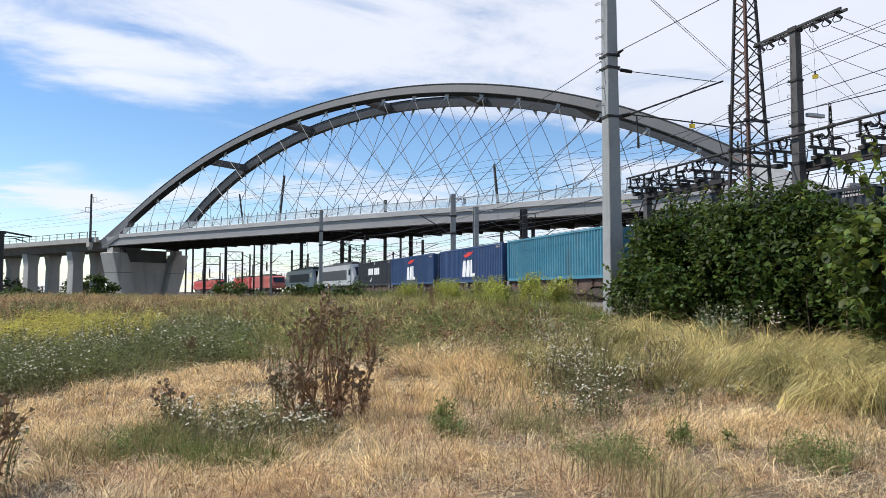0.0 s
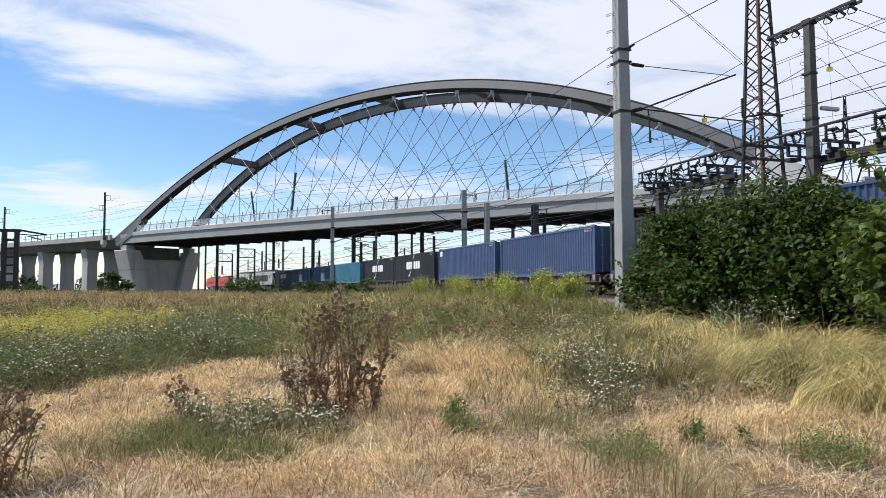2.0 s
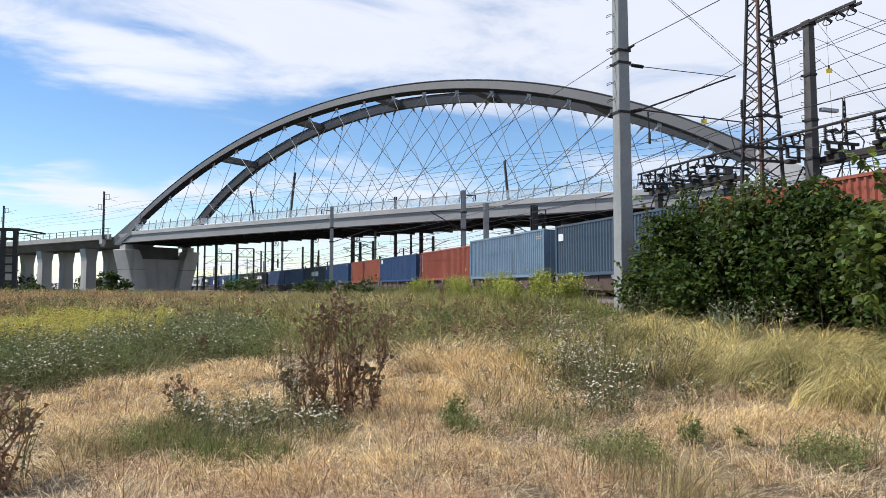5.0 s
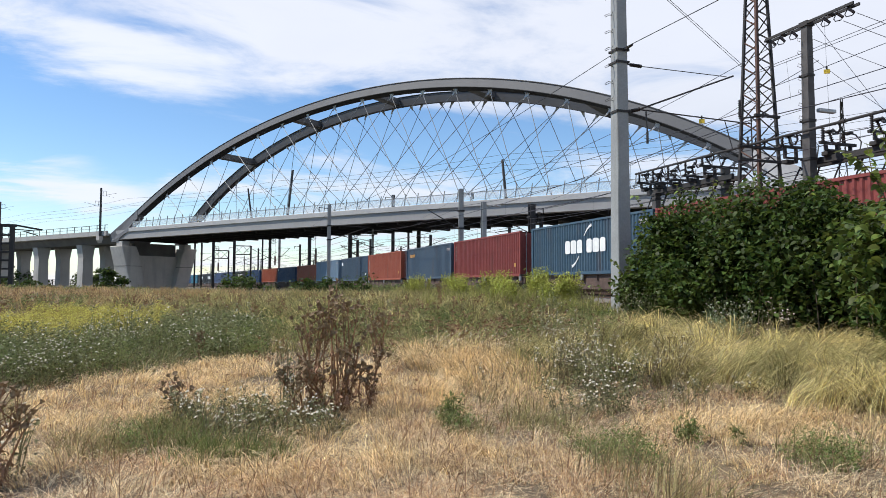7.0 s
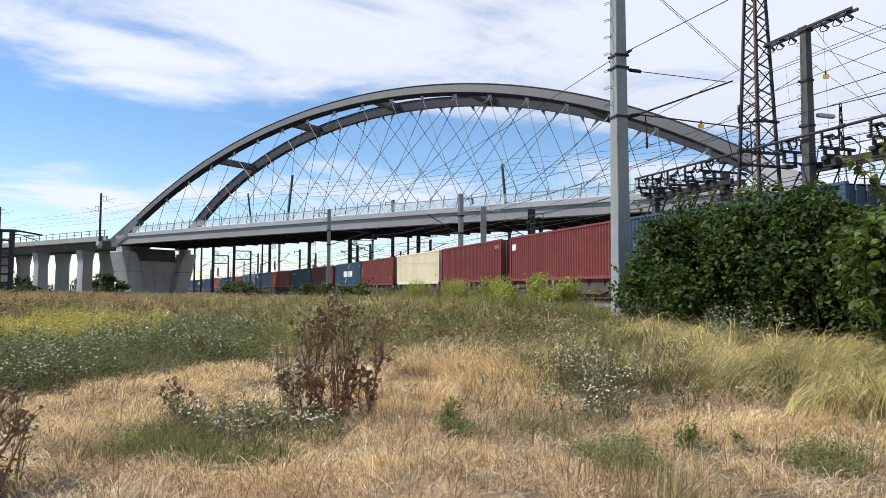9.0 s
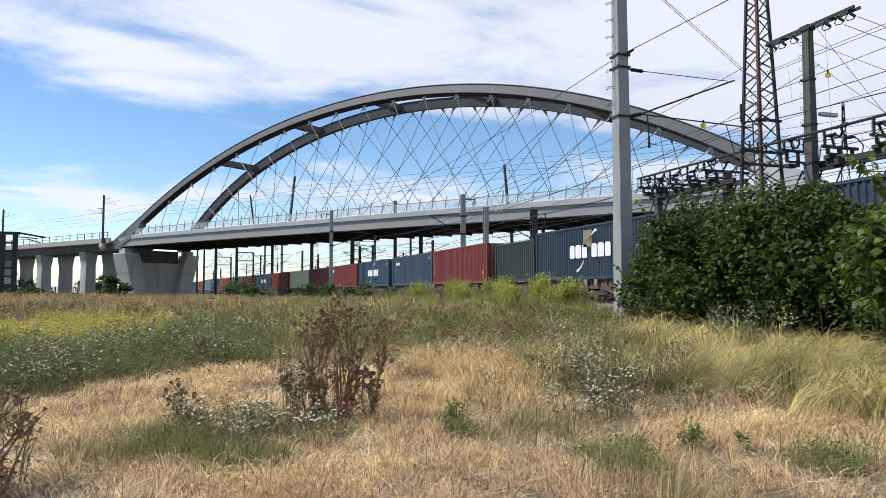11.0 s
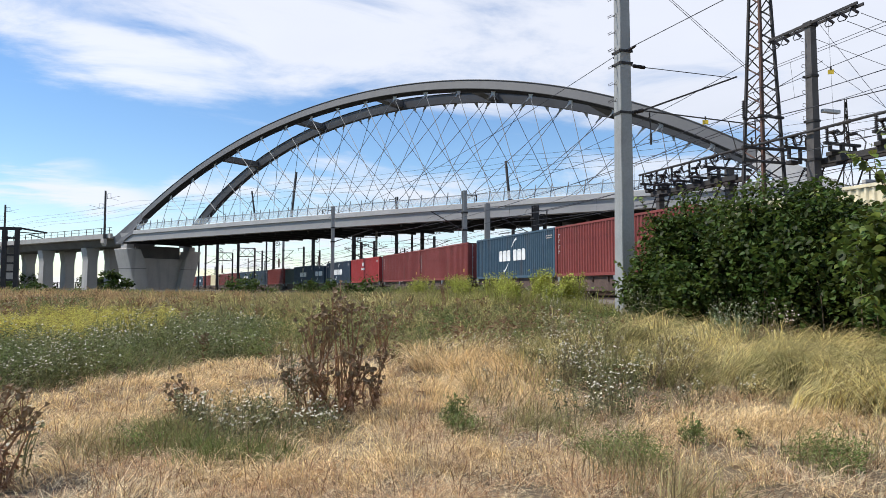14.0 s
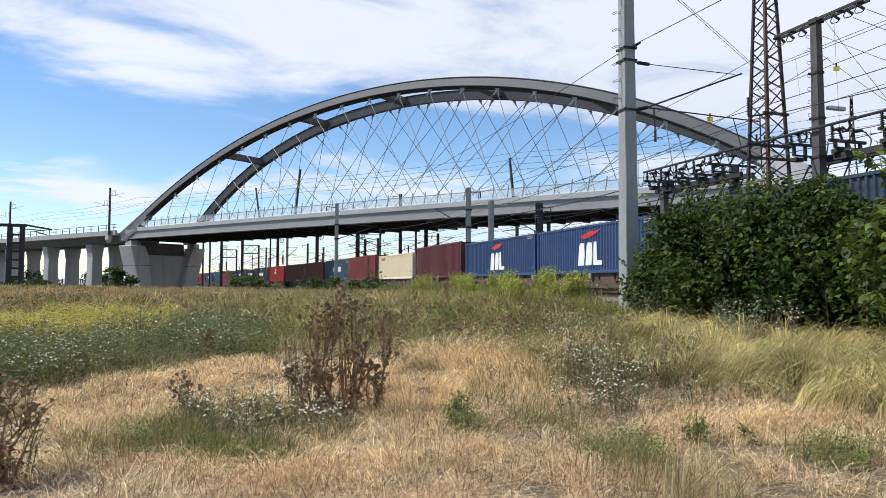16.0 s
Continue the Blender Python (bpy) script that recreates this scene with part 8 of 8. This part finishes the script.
def sow_flowers():
    g = np.random.default_rng(77)
    for x, y, w, h, n in ((-0.05, 8.2, 0.35, 0.5, 16), (0.43, 7.4, 0.45, 0.42, 22), (0.97, 7.6, 0.4, 0.42, 20), (1.2, 7.3, 0.35, 0.36, 14), (0.2, 7.9, 0.4, 0.48, 16), (0.7, 8.2, 0.35, 0.5, 14), (1.08, 8.5, 0.26, 0.95, 14), (4.88, 7.5, 0.45, 0.62, 22), (4.3, 7.5, 0.4, 0.5, 14),
                          (5.8, 9.4, 0.5, 0.75, 16), (5.2, 9.6, 0.5, 0.8, 16), (6.4, 9.2, 0.4, 0.6, 12), (6.3, 7.8, 0.35, 0.42, 10), (7.05, 7.5, 0.35, 0.4, 9), (5.2, 8.4, 0.45, 0.7, 16), (-2.7, 11.9, 0.7, 0.6, 20), (-1.45, 6.45, 0.3, 0.7, 9), (9.6, 11.6, 0.45, 0.75, 14)):
        flower_clump(x, y, w, h, n, int(g.integers(1e6)), tone=DULL_WEED, size=0.0145, leaf=0.05)
    for k in range(36):
        cx, cy, a, b = WEEDY[int(g.integers(0, 4))]
        x, y = cx + a * g.uniform(-0.8, 0.8), cy + b * g.uniform(-0.8, 0.8)
        flower_clump(x, y, 0.55, g.uniform(0.5, 1.0), 12, int(g.integers(1e6)), size=0.015)
    for x, y, w, h, n in ((2.72, 7.4, 0.18, 0.42, 13), (2.62, 6.9, 0.16, 0.3, 9), (4.63, 5.8, 0.11, 0.36, 7), (5.2, 5.7, 0.06, 0.2, 7), (4.95, 6.1, 0.08, 0.22, 6)):
        flower_clump(x, y, w, h, n, int(g.integers(1e6)), "upright dark green weed without flowers in the straw", GREEN, GREEN, 0.008, 0.05, 22)
    # tall weeds and flowers before the thicket
    for x, y, h in ((12.2, 20.6, 1.3), (12.6, 18.4, 1.4), (12.0, 16.6, 1.3), (11.6, 21.8, 1.2), (12.4, 14.2, 1.2), (10.6, 19.6, 1.0), (11.9, 12.4, 1.3), (9.2, 17.4, 0.9), (8.2, 15.0, 0.8), (6.6, 11.0, 0.8), (7.4, 13.2, 0.9), (5.6, 8.6, 0.8)):
        flower_clump(x, y, 0.5, h, 16, int(g.integers(1e6)), "tall straggling fleabane with pale heads", WEED, FLOWER, 0.014, 0.05)
    flower_clump(12.0, 13.5, 0.6, 0.95, 30, int(g.integers(1e6)), "bushy pale green weed with flat white heads", PALE_WEED, FLOWER, 0.015, 0.06)
    flower_clump(11.6, 11.6, 0.35, 1.15, 12, int(g.integers(1e6)), "tall weed with fluffy pinkish white seed heads", BROWN_WEED, FLUFF, 0.02, 0.05)
    # a tangle of half-dead weeds in the middle of the field
    for k in range(20):
        x, y = g.uniform(3.9, 7.6), g.uniform(8.2, 13.0)
        flower_clump(x, y, 0.45, g.uniform(0.5, 0.95), 13, int(g.integers(1e6)), "straggling half-dead fleabane with brown stems", BROWN_WEED, FLOWER, 0.012, 0.035)
    # yellow-green shoots along the foot of the bank
    for x, y, w, h in ((15.4, 26.6, 0.5, 1.2), (14.6, 28.2, 0.6, 1.3), (15.6, 30.4, 0.6, 1.25), (14.9, 33.0, 0.6, 1.2), (15.8, 36.5, 0.7, 1.2), (14.6, 38.6, 0.7, 1.1), (15.6, 42.5, 0.8, 1.2), (14.9, 47.0, 0.9, 1.2), (15.9, 52.0, 0.9, 1.1),
                       (13.6, 30.0, 0.6, 0.9), (12.4, 27.0, 0.6, 0.9), (12.9, 33.5, 0.7, 0.9), (13.2, 24.6, 0.5, 0.9), (14.3, 25.4, 0.45, 1.1)):
        flower_clump(x, y, w, h * 1.28, 64, int(g.integers(1e6)), "yellow-green bushy shoots at the foot of the bank", LIME, LIME, 0.018, 0.099, 26)
    for x, y in ((13.8, 52.0), (14.6, 58.0), (13.0, 66.0), (14.9, 70.0), (14.0, 78.0), (14.9, 88.0), (12.5, 90.0)):
        flower_clump(x, y, 1.6, 1.0, 26, int(g.integers(1e6)), "low dark green scrub beside the track", GREEN, GREEN, 0.05)


sow_flowers()


# ---- what moves ----
def motions():
    for thing, mid, z in MOVERS:
        rows = []
        for k in range(17):
            x, y, h = line_at(mid + SPEED * k)
            rows.append((float(k), pose(x, y, z, 0, 0, 90 + h)))
        walk(thing, rows)


motions()
